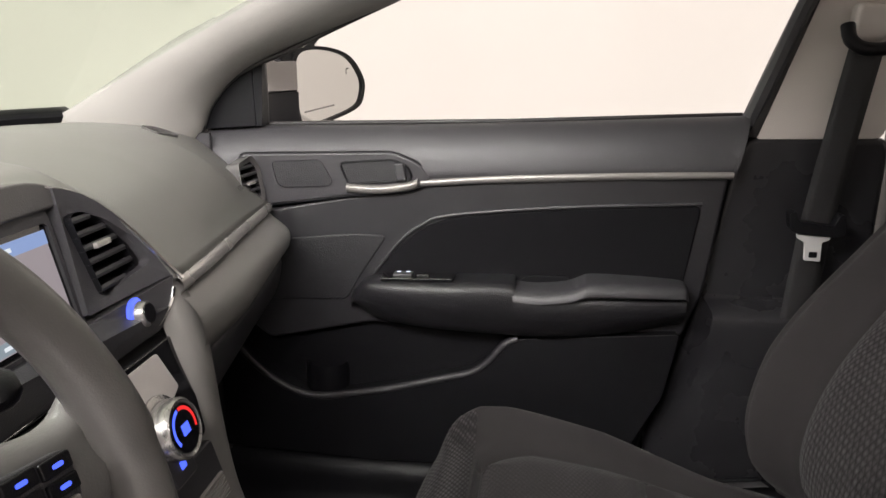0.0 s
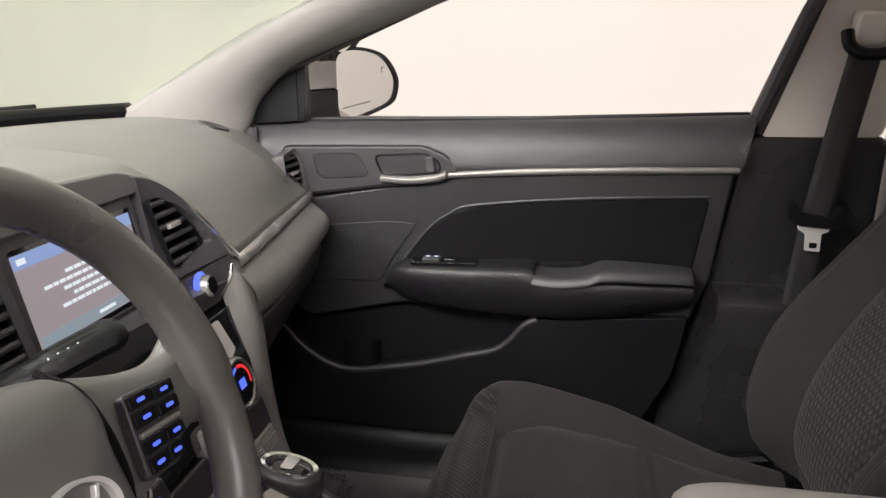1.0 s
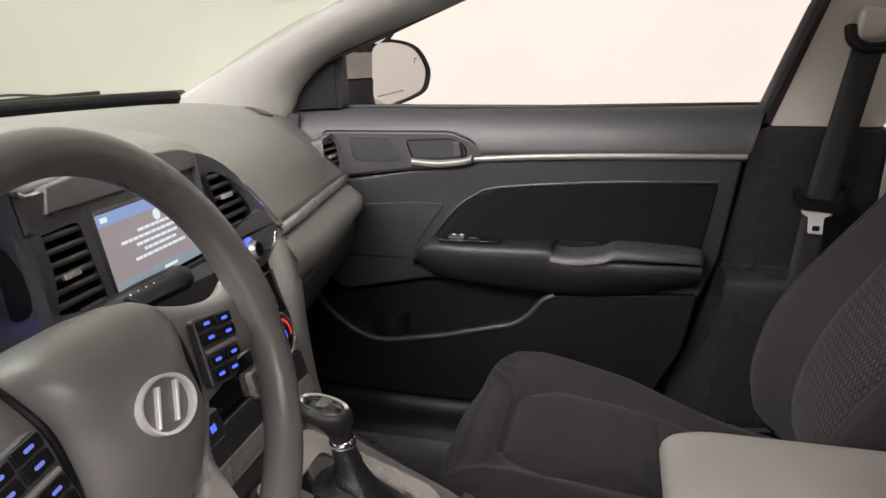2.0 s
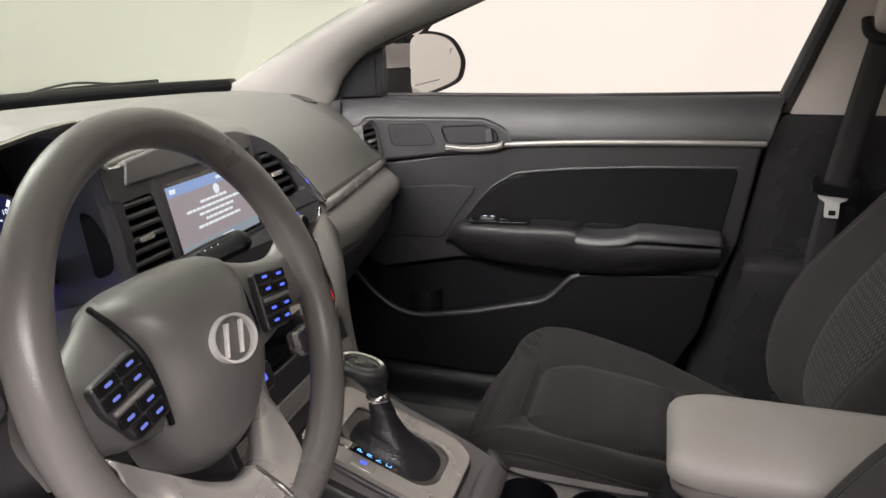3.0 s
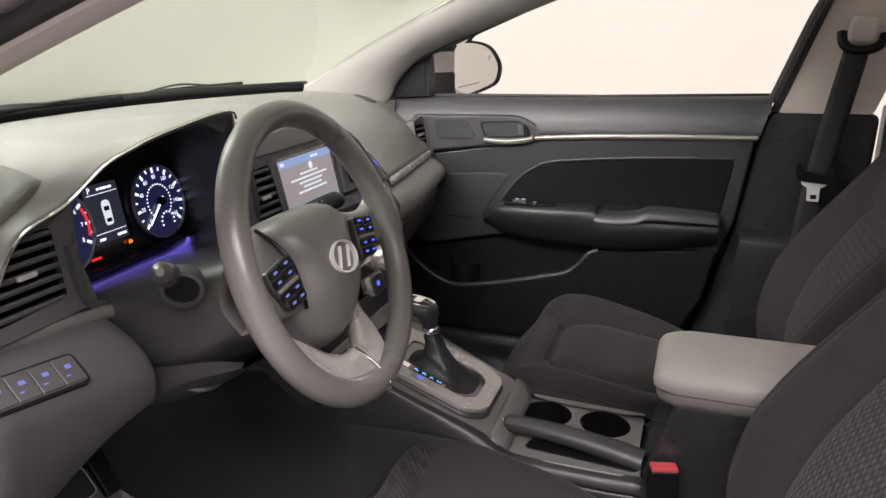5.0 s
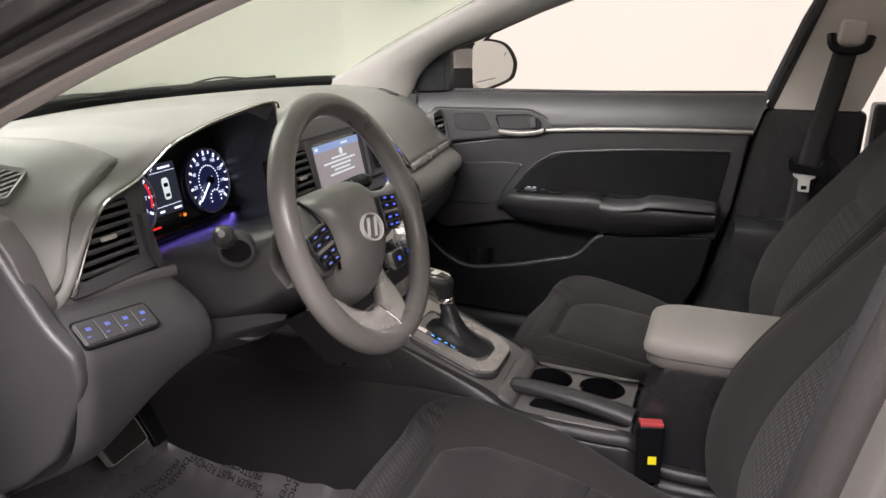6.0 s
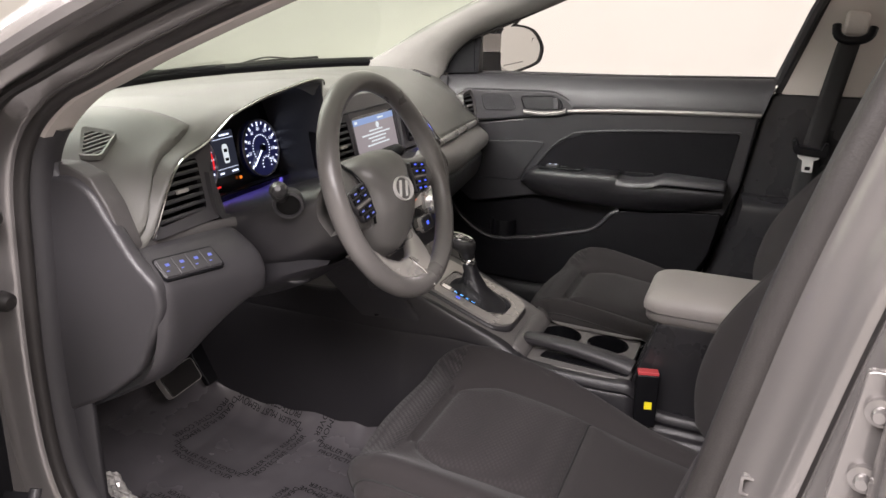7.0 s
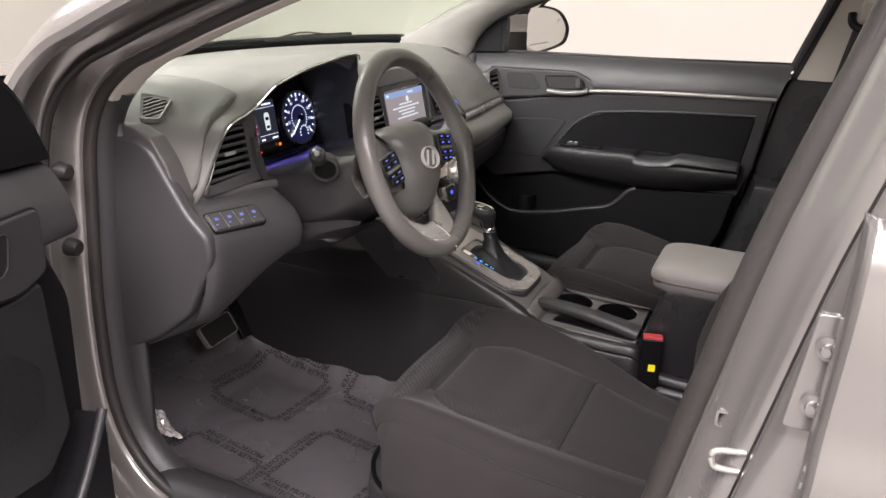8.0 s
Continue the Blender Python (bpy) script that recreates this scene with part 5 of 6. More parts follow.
part("picture", prism(box_outline(-0.086, -0.038, 0.079, 0.043), -0.004, -0.0034, SM), SCREEN, disp, "grey-mauve lit screen picture")
part("header", bar(-0.086, 0.031, 0.079, 0.043, -0.0033, SM), SCREENBAR, disp)
part("footer", bar(-0.084, -0.037, 0.077, -0.027, -0.0033, SM), emitter("screen_footer", (0.35, 0.42, 0.48), 0.7), disp)
for k, (a, b) in enumerate(((-0.032, 0.024), (-0.062, 0.052), (-0.040, 0.034), (-0.030, 0.028), (-0.048, 0.042))):
    v0 = 0.014 - 0.0068 * k
    u = a
    while u < b:
        w = random.uniform(0.004, 0.011)
        part("word", bar(u, v0, min(u + w, b), v0 + 0.0030, -0.0026, SM), SCREENTXT, disp)
        u += w + 0.0018
for u0, v0, u1, v1 in ((-0.008, -0.0335, 0.016, -0.0305), (-0.082, 0.0345, -0.072, 0.0395), (0.010, 0.0350, 0.034, 0.0385)):
    part("word", bar(u0, v0, u1, v1, -0.0022, SM), SCREENTXT, disp)
part("screen_badge", disc(0.006, 0.006, -0.003, -0.0024, SM @ Matrix.Translation((0.006, 0.024, 0)), 20), SCREENTXT, disp)
# button row under the screen
band_o = [Vector((0.180, -0.037)), Vector((0.086, -0.047)), Vector((-0.08, -0.047)), Vector((-0.182, -0.047))] + [Vector(p) for p in low[::-1]]
part("control_band", bent(prism(rounded(band_o, 0.006), -0.012, 0.003, SM)), DARK, stack, "dark control band", smooth=False)
for k in range(8):
    u = -0.118 + 0.0265 * k
    b = part("button", bent(prism(box_outline(u, -0.074, u + 0.0245, -0.056, 0.002), 0.0, 0.0065, SM)), DARK, stack, "black button with a blue mark", bevel=0.001)
    part("symbol", bent(bar(u + 0.006, -0.067, u + 0.017, -0.0625, 0.0066, SM)), BLUE, b)


def knob(u, v, r, parent):
    m = SM @ Matrix.Translation((u, v, stack_x(u) + 0.003))
    k = part("dial", turned([(r * 0.98, 0.0), (r, 0.004), (r * 0.97, 0.011), (r * 0.8, 0.0135), (0, 0.0135)], m, 36), DIAL, parent, "silver dial")
    part("dial_face", disc(r * 0.72, r * 0.70, 0.0135, 0.0145, m, 30), GLOSS, k, "black dial face")
    part("dial_glow", turned([(r * 1.30, 0.0005), (r * 1.28, 0.004), (r * 1.0, 0.005)], m, 36), BLUE, k, "blue lit ring")


knob(0.132, -0.058, 0.0128, stack)
knob(-0.140, -0.062, 0.0145, stack)
part("chrome_edge", tube([SM @ Vector((p.x, p.y, 0.003 + stack_x(p.x))) for p in cat([(x, y, 0) for x, y in [(0.177, -0.048), (0.170, -0.060), (0.155, -0.073), (0.13, -0.081), (0.05, -0.0855), (-0.10, -0.088), (-0.165, -0.078)]], 80)], 0.002, 6), CHROME, stack, "thin chrome edge")
# climate panel
KP = basis((-0.172, -0.045, 0.735), (0, 1, 0), (-0.30, 0, 1))
part("climate_panel", prism(rounded([(-0.170, -0.050), (0.158, -0.050), (0.176, 0.056), (-0.176, 0.056)], 0.008), -0.03, 0.0, KP), GLOSS, stack, "gloss black climate panel", bevel=0.002)
# the pale sheet is a painted reflection on the gloss black display
part("climate_display", prism(rounded([(-0.080, -0.010), (0.095, -0.010), (0.140, 0.010), (0.126, 0.050), (-0.110, 0.050)], 0.003), 0.0, 0.0012, KP), DISPLAY_GLARE, stack, "gloss climate display with its bright reflection painted on")
for u, v in ((0.030, 0.004), (0.056, 0.014)):
    part("amber_light", prism(rounded([(u, v), (u + 0.008, v), (u + 0.010, v + 0.007), (u + 0.002, v + 0.007)], 0.002), 0.0012, 0.0016, KP), AMBER, stack, "amber seat symbol")
wl = bar(0.040, 0.012, 0.052, 0.014, 0.0012, KP)
part("white_mark", wl, SCREENTXT, stack)
for u in (0.091, -0.118):
    m = KP @ Matrix.Translation((u, -0.014, 0.0))
    d = part("climate_dial", turned([(0.034, -0.002), (0.034, 0.004), (0.029, 0.006), (0.0285, 0.022), (0.026, 0.025), (0.0235, 0.0235), (0, 0.0235)], m, 48), DIAL, stack, "silver climate dial")
    part("dial_face", disc(0.0228, 0.0225, 0.0235, 0.0242, m, 40), GLOSS, d, "black dial face")
    for a0, a1, mt in ((100, 215, BLUE), (-20, 95, REDLIGHT)):
        an = np.linspace(radians(a0), radians(a1), 14)
        rr = bmesh.new()
        grid([[m @ Vector((q * math.cos(a), q * math.sin(a), 0.0244)) for a in an] for q in (0.0165, 0.0200)], rr)
        part("dial_arc", rr, mt, d)
    part("symbol", bar(-0.006, -0.006, 0.006, 0.004, 0.0244, m), BLUE, d)
LP = basis((-0.145, -0.045, 0.655), (0, 1, 0), (-0.35, 0, 1))
part("lower_panel", prism(rounded([(-0.165, -0.030), (0.155, -0.030), (0.158, 0.028), (-0.168, 0.028)], 0.006), -0.04, 0.0, LP), DARK, stack, "dark lower stack panel", bevel=0.003)
for u in (-0.145, -0.098, 0.022, 0.066):
    b = part("button", prism(box_outline(u, 0.022, u + 0.040, 0.052, 0.006), -0.012, 0.010, LP), DARK, stack, "black button with a blue mark", bevel=0.002)
    part("button_edge", frame_ring(box_outline(u - 0.0015, 0.0205, u + 0.0415, 0.0535, 0.006), box_outline(u, 0.022, u + 0.040, 0.052, 0.006), -0.010, 0.007, LP, 40), SATIN, b, "thin silver edge")
    part("symbol", bar(u + 0.016, 0.034, u + 0.025, 0.041, 0.0102, LP), BLUE, b)
rib = part("ribbed_strip", prism(box_outline(-0.155, -0.031, 0.150, -0.0055), 0.0, 0.001, LP), SATIN, stack, "ribbed silver strip", smooth=False)
for k in range(7):
    part("rib", prism(box_outline(-0.155, -0.030 + 0.0035 * k, 0.150, -0.0278 + 0.0035 * k), 0.0008, 0.0025, LP), SATIN, rib, smooth=False)
part("storage_back", prism(box_outline(-0.10, -0.10, 0.11, -0.03), -0.09, -0.08, LP), BLACK, stack, "black storage recess")
# grey side of the stack, running down from the passenger trim
rows = []
for z, x, y in ((0.838, -0.202, 0.140), (0.800, -0.184, 0.140), (0.760, -0.173, 0.138), (0.715, -0.168, 0.137), (0.66, -0.162, 0.137), (0.60, -0.150, 0.135), (0.545, -0.125, 0.13), (0.51, -0.10, 0.125)):
    rows.append([(x - 0.010, y - 0.028, z), (x + 0.004, y - 0.014, z), (x + 0.008, y + 0.004, z), (x + 0.002, y + 0.022, z), (x - 0.03, y + 0.036, z), (x - 0.20, y + 0.036, z)])
part("side_cheek", surf(rows, 24, 40), BAND, stack, "satin grey cheek of the stack")
rows = []
for z, x, y in ((0.805, -0.215, -0.213), (0.760, -0.19, -0.213), (0.66, -0.168, -0.195), (0.58, -0.135, -0.150), (0.53, -0.10, -0.128)):
    rows.append([(x - 0.008, y + 0.02, z), (x + 0.004, y + 0.008, z), (x - 0.004, y - 0.006, z), (x - 0.05, y - 0.012, z), (x - 0.12, y - 0.012, z - 0.01)])
part("side_cheek", surf(rows, 20, 30), DARK, stack, "dark cheek of the stack")

# ---- passenger side of the dashboard ----
rows = []
EDGE = [(0.137, -0.188, 0.839), (0.25, -0.206, 0.8325), (0.45, -0.2465, 0.820), (0.66, -0.2885, 0.806)]
for p in cat([(x, y, z) for y, x, z in EDGE], 40):
    rows.append([p + Vector((-0.005, 0, 0.0015)), p + Vector((0.002, 0, 0.0008)), p + Vector((0.0065, 0, -0.0035)), p + Vector((0.0075, 0, -0.010)), p + Vector((0.002, 0, -0.0165))])
part("silver_trim", grid(rows), SATIN, dash, "satin silver dashboard trim")
rows = []
for y in np.linspace(0.140, 0.660, 27):
    b = Vector((lerp(y, [e[0] for e in EDGE], [e[1] for e in EDGE]), y, lerp(y, [e[0] for e in EDGE], [e[2] for e in EDGE])))
    g = lerp(y, [0.14, 0.30, 0.60, 0.645, 0.66], [0.55, 0.80, 1.0, 0.85, 0.3])
    h = lerp(y, [0.14, 0.30, 0.66], [1.15, 1.2, 0.95])
    rows.append([b + Vector((-0.010, 0, -0.013)), b + Vector((0.006 * g + 0.002, 0, -0.0185 * h)), b + Vector((0.036 * g, 0, -0.034 * h)), b + Vector((0.044 * g, 0, -0.050 * h)), b + Vector((0.036 * g, 0, -0.068 * h)), b + Vector((0.0, 0, -0.085 * h))])
part("lower_band", surf(rows, 24, 36), BAND, dash, "satin grey padded band above the glove box")
rows = []
for y, k in ((0.145, 0.25), (0.16, 0.6), (0.25, 0.9), (0.45, 1.0), (0.62, 1.0), (0.645, 0.7)):
    b = lip(y)
    rows.append([b + Vector((0.012 * k, 0, -0.085)), b + Vector((0.022 * k, 0, -0.10)), b + Vector((0.0, 0, -0.16)), b + Vector((-0.07, 0, -0.215)), b + Vector((-0.16, 0, -0.245)), b + Vector((-0.35, 0, -0.27))])
part("glove_box", surf(rows, 30, 24), DARK, dash, "dark plastic glove box")
PV = basis((-0.302, 0.622, 0.848), (0.10, 1, 0), (-0.22, 0, 1))
pv = rounded([(-0.030, -0.034), (0.026, -0.028), (0.030, 0.016), (0.016, 0.032), (-0.022, 0.026)], 0.006)
part("vent_frame", frame_ring([Vector(p) * 1.28 for p in pv], pv, -0.02, 0.003, PV, 64, drop=0.003), PAD_END, dash, "grey vent surround")
vent("side_vent", PV, pv, 5, 0.002, 2, dash, 0.04, VENTSLAT)
part("airbag_mark", prism(box_outline(-0.006, -0.004, 0.006, 0.004, 0.001), 0, 0.0006, basis((-0.287, 0.545, 0.853), (0, 1, 0), (-0.6, 0, 0.8))), PAD_END, dash)


# ---- steering wheel ----
TILT_W = radians(20.8)
WM = basis((-0.052, -0.359, 0.8625), (0, 1, 0), (-math.sin(TILT_W), 0, math.cos(TILT_W)))
wheel = thing("steering_wheel", "dark grey steering wheel with silver lower spokes and lit buttons", "steering wheel")
wp = lambda u, v, w: WM @ Vector((u, v, w))
RW = 0.161
rim = []
for k in range(96):
    a = 2 * math.pi * k / 96
    rim.append(wp(RW * math.cos(a), RW * math.sin(a), 0))
rad = [0.0158 + 0.0018 * math.exp(-((((2 * math.pi * k / 96) % (2 * math.pi)) - radians(c)) / 0.25) ** 2) for k in range(96) for c in (0,)]
part("rim", tube(rim, rad, 18, closed=True, up=tuple(WM.to_3x3() @ Vector((0, 0, 1)))), LEATHER, wheel, "dark grey soft rim")
# hub pad
def dome(outline, levels, m, n=72):
    pts = even(outline, n)
    c = sum(pts, Vector((0, 0))) / n
    rows = [[m @ Vector((c.x + (p.x - c.x) * f, c.y + (p.y - c.y) * f, w)) for p in pts] for f, w in levels]
    bm = grid(rows, closed=True)
    bm.verts.ensure_lookup_table()
    bm.faces.new(bm.verts[len(bm.verts) - n:])
    return bm


hub = [p.to_2d() for p in cat([(0, 0.057, 0), (0.036, 0.056, 0), (0.062, 0.047, 0), (0.068, 0.028, 0), (0.064, 0.004, 0), (0.064, -0.024, 0), (0.060, -0.056, 0), (0.044, -0.086, 0), (0.020, -0.103, 0), (0, -0.106, 0), (-0.020, -0.103, 0), (-0.044, -0.086, 0), (-0.060, -0.056, 0), (-0.064, -0.024, 0), (-0.064, 0.004, 0), (-0.068, 0.028, 0), (-0.062, 0.047, 0), (-0.036, 0.056, 0)], 90, closed=True)]
hub_bm = dome(hub, [(0.985, -0.060), (1.0, -0.034), (0.985, -0.022), (0.93, -0.010), (0.82, 0.001), (0.66, 0.008), (0.45, 0.0125), (0.22, 0.0145), (0.02, 0.015)], WM, 90)
for v in hub_bm.verts:
    q = WM.inverted() @ v.co
    v.co = wp(q.x, q.y, q.z - 0.30 * max(0.0, -q.y - 0.034))
part("hub_pad", hub_bm, HUB, wheel, "dark grey airbag cover")
for sg in (-1, 1):
    rows = []
    for u, v0, v1, w, wt in ((0.050, -0.050, 0.050, -0.020, -0.040), (0.075, -0.046, 0.042, -0.014, -0.034), (0.100, -0.042, 0.031, -0.011, -0.028), (0.122, -0.034, 0.023, -0.009, -0.020), (0.142, -0.030, 0.022, -0.006, -0.012), (0.158, -0.034, 0.032, -0.004, -0.006)):
        vm = (v0 + v1) / 2
        rows.append([wp(sg * u, v0, w - 0.026), wp(sg * u, v0 + 0.003, w - 0.005), wp(sg * u, vm - 0.010, w + 0.002), wp(sg * u, vm + 0.008, w), wp(sg * u, v1 - 0.004, wt + 0.004), wp(sg * u, v1, wt - 0.014), wp(sg * u, vm, w - 0.036)])
    part("spoke", surf([r + [r[0]] for r in rows], 28, 24), HUB, wheel, "dark grey side spoke")
    # button block
    BMx = WM @ Matrix.Translation((sg * 0.097, -0.008, -0.004)) @ pose(0, 0, 0, 0, 0, sg * -7) @ Matrix.Diagonal((1.08, 0.66, 0.8, 1))
    blk = part("button_block", prism(rounded([(-0.022, -0.040), (0.010, -0.040), (0.024, 0.004), (0.024, 0.036), (-0.020, 0.040)] if sg > 0 else [(0.022, -0.040), (-0.010, -0.040), (-0.024, 0.004), (-0.024, 0.036), (0.020, 0.040)], 0.006), -0.006, 0.004, BMx), DARK, wheel, "dark button block", bevel=0.002)
    part("scroll_bar", prism(box_outline(-0.019, -0.0028, 0.018, 0.0028, 0.002), 0.003, 0.008, BMx), DOORSTRIP, blk, "silver toggle bar", bevel=0.0015)
    for u0, v0, u1, v1 in ((-0.019, 0.024, 0.001, 0.037), (0.003, 0.022, 0.022, 0.035), (-0.019, 0.007, 0.001, 0.021), (0.003, 0.006, 0.022, 0.019), (-0.019, -0.018, 0.000, -0.006), (0.002, -0.018, 0.019, -0.006), (-0.019, -0.036, -0.003, -0.021), (-0.001, -0.036, 0.012, -0.021)):
        if sg < 0:
            u0, u1 = -u1, -u0
        b = part("button", prism(box_outline(u0, v0, u1, v1, 0.002), 0.002, 0.0065, BMx), BLACK, blk, bevel=0.001)
        uc, vc = (u0 + u1) / 2, (v0 + v1) / 2
        part("symbol", prism(box_outline(uc - 0.0034, vc - 0.0017, uc + 0.0034, vc + 0.0017, 0.0015), 0.0065, 0.0070, BMx), BLUE if sg > 0 else BLUEDIM, b)
# lower silver spokes, a V whose inner edges lie deeper than the outer ones
OUTER_V = cat([(0.095, -0.078, -0.048), (0.085, -0.088, -0.042), (0.072, -0.102, -0.026), (0.061, -0.128, -0.011), (0.044, -0.150, 0.0), (0.020, -0.158, 0.006), (0.0012, -0.160, 0.008)], 40)
INNER_V = cat([(0.104, -0.043, -0.034), (0.072, -0.073, -0.033), (0.043, -0.100, -0.029), (0.022, -0.115, -0.021), (0.009, -0.118, -0.017), (0.0012, -0.117, -0.015)], 40)
for sg in (-1, 1):
    rows = []
    for a, b in zip(OUTER_V, INNER_V):
        face = (a - b).cross(Vector((0, 0, 1))).cross(a - b).normalized()
        pts = [a + Vector((0, 0, -0.014)), a + Vector((0, 0, -0.002)), a.lerp(b, 0.05) + face * 0.0012, a.lerp(b, 0.3) + face * 0.0030, a.lerp(b, 0.7) + face * 0.0025, a.lerp(b, 0.95) + face * 0.0008, b + Vector((0, 0, -0.002)), b + Vector((0, 0, -0.012))]
        rows.append([wp(sg * p.x, p.y, p.z) for p in pts])
    part("lower_spoke", grid(rows), SATIN, wheel, "satin silver lower spoke", thick=0.003)
part("spoke_joint", tube([wp(0.0, -0.117, -0.014), wp(0.0, -0.140, 0.004), wp(0.0, -0.156, 0.012), wp(0.0, -0.168, 0.0145), wp(0.0, -0.175, 0.010)], 0.0018, 8), CHROME, wheel, "thin chrome joint between the spokes")

# plain oval emblem
em = WM @ Matrix.Translation((0, -0.011, 0.0150)) @ pose(0, 0, 0, 0, 0, -9)
ov = [Vector((0.0270 * math.cos(a), 0.0190 * math.sin(a))) for a in np.linspace(0, 2 * math.pi, 64)[:-1]]
emb = part("emblem", frame_ring(ov, [p * 0.89 for p in ov], -0.002, 0.0035, em, 64, drop=0.001), TONGUE, wheel, "plain chrome oval emblem")
for u0, u1, v0, v1 in ((-0.0155, -0.012, -0.0125, 0.0125), (0.003, 0.0065, -0.0125, 0.0125)):
    part("emblem_stroke", prism([Vector((u0, v0)), Vector((u1 - 0.001, v0)), Vector((u1 + 0.009, v1)), Vector((u0 + 0.009, v1))], -0.001, 0.003, em), TONGUE, emb, bevel=0.0008)
# the gap between airbag cover and side spokes
for sg in (-1, 1):
    sl = cat([wp(sg * 0.066, 0.052, -0.036), wp(sg * 0.069, 0.034, -0.018), wp(sg * 0.066, 0.010, -0.0085), wp(sg * 0.065, -0.020, -0.0085), wp(sg * 0.063, -0.044, -0.013)], 24)
    part("pad_gap", tube(sl, 0.0024, 6), BLACK, wheel)

# ---- steering column, stalks ----
column = thing("steering_column", "dark plastic steering column cover with stalks", "steering column")
ax = WM.to_3x3() @ Vector((0, 0, -1))
rows = []
for d, hw, up, dn in ((0.030, 0.050, 0.045, 0.050), (0.055, 0.080, 0.052, 0.070), (0.10, 0.102, 0.050, 0.090), (0.16, 0.112, 0.044, 0.098), (0.23, 0.114, 0.032, 0.10), (0.30, 0.114, 0.024, 0.10)):
    c = wp(0, 0, -0.005) + Vector((ax.x * d, 0, ax.z * d * 0.45 - 0.030))
    r = []
    for k in range(28):
        a = 2 * math.pi * k / 28
        ca, sa = math.cos(a), math.sin(a)
        e = 0.65
        r.append(c + Vector((0, math.copysign(abs(ca) ** e, ca) * hw, math.copysign(abs(sa) ** e, sa) * (up if sa > 0 else dn))))
    rows.append(r)
fine = [[cat([rows[i][k] for i in range(len(rows))], 24)[j] for k in range(28)] for j in range(24)]
part("cover", grid(fine, closed=True), COLUMN, column, "dark plastic column cover")
rows = []
for x, z0, z1 in ((-0.10, 0.765, 0.755), (-0.14, 0.76, 0.725), (-0.20, 0.745, 0.690), (-0.28, 0.73, 0.66), (-0.36, 0.72, 0.645)):
    rows.append([(x, -0.358 - 0.11, z0), (x, -0.358 - 0.115, (z0 + z1) / 2), (x, -0.358 - 0.07, z1), (x, -0.358, z1 - 0.006), (x, -0.358 + 0.07, z1), (x, -0.358 + 0.115, (z0 + z1) / 2), (x, -0.358 + 0.11, z0)])
part("lower_cover", surf(rows, 24, 16), CONSIDE, column, "black lower column cover")
part("tilt_lever", tube(cat([(-0.185, -0.468, 0.722), (-0.168, -0.452, 0.715), (-0.160, -0.430, 0.716), (-0.152, -0.402, 0.735)], 16), [0.0022 + 0.0020 * math.sin(k / 15 * 3.1) for k in range(16)], 8), DOORP, column, "grey tilt lever")
part("column_base", prism(box_outline(-0.45, -0.468, -0.30, -0.24, 0.02), 0.66, 0.785), BLACK, column)
st = part("light_stalk", tube(cat([(-0.205, -0.435, 0.834), (-0.185, -0.460, 0.845), (-0.165, -0.490, 0.860), (-0.148, -0.518, 0.874), (-0.132, -0.545, 0.887)], 24), [0.0085] * 8 + [0.0085 + 0.0002 * k for k in range(6)] + [0.0128, 0.0130, 0.0130, 0.0130, 0.0130, 0.0130, 0.0128, 0.0118, 0.009, 0.004], 16), STALK, column, "black light stalk with a round end")
part("stalk_collar", turned([(0.021, -0.014), (0.023, 0.0), (0.022, 0.004), (0.018, 0.005), (0.015, -0.004)], basis((-0.160, -0.480, 0.846), (0.86, 0.50, 0), (0.30, -0.1, 0.95)), 30), DOORP, column, "ring round the light stalk")
# no real hole: a flat black disc gives the socket's dark inside
part("stalk_hole", disc(0.019, 0.019, -0.002, 0.002, basis((-0.160, -0.480, 0.846), (0.86, 0.50, 0), (0.30, -0.1, 0.95)), 30), INK, column, "flat black disc for the dark inside of the stalk socket")
part("stalk_ring", turned([(0.0132, -0.002), (0.0136, 0.0), (0.0132, 0.002)], basis((-0.1435, -0.5265, 0.878), (0.86, 0.50, 0), (0.4, -0.1, 0.9)), 24), DARK, st)
ws_path = cat([(-0.205, -0.270, 0.842), (-0.185, -0.250, 0.850), (-0.160, -0.225, 0.862), (-0.138, -0.200, 0.873), (-0.122, -0.180, 0.880)], 24)
wst = part("wiper_stalk", tube(ws_path, [0.010 + 0.0006 * min(k, 14) for k in range(22)] + [0.016, 0.010], 14, flat=0.62), BLACK, column, "flat black wiper stalk")
tip = part("stalk_tip", tube(ws_path[13:], [0.0165, 0.0172, 0.0174, 0.0174, 0.0174, 0.0174, 0.0172, 0.0168, 0.016, 0.0145, 0.009], 16, flat=0.66), INK, wst, "black stalk tip with white marks")
sd = (ws_path[20] - ws_path[14]).normalized()
up = Vector((0.80, -0.30, 0.50))
up = (up - sd * up.dot(sd)).normalized()
# white print on the stalk, given a glow so that it reads bright
for k in range(5):
    c = ws_path[13].lerp(ws_path[19], k / 5) + up * 0.0122
    part("glowing_stalk_mark", prism(box_outline(-0.0006, -0.0055, 0.0006, 0.0055 if k < 4 else 0.002), 0, 0.0006, basis(c, sd, up.cross(sd))), SCREENTXT, wst)
part("glowing_stalk_mark", frame_ring([Vector((0.003 * math.cos(a), 0.0035 * math.sin(a))) for a in np.linspace(0, 2 * math.pi, 13)[:-1]], [Vector((0.0022 * math.cos(a), 0.0027 * math.sin(a))) for a in np.linspace(0, 2 * math.pi, 13)[:-1]], 0, 0.0006, basis(ws_path[20] + up * 0.0122, sd, up.cross(sd)), 24), SCREENTXT, wst)

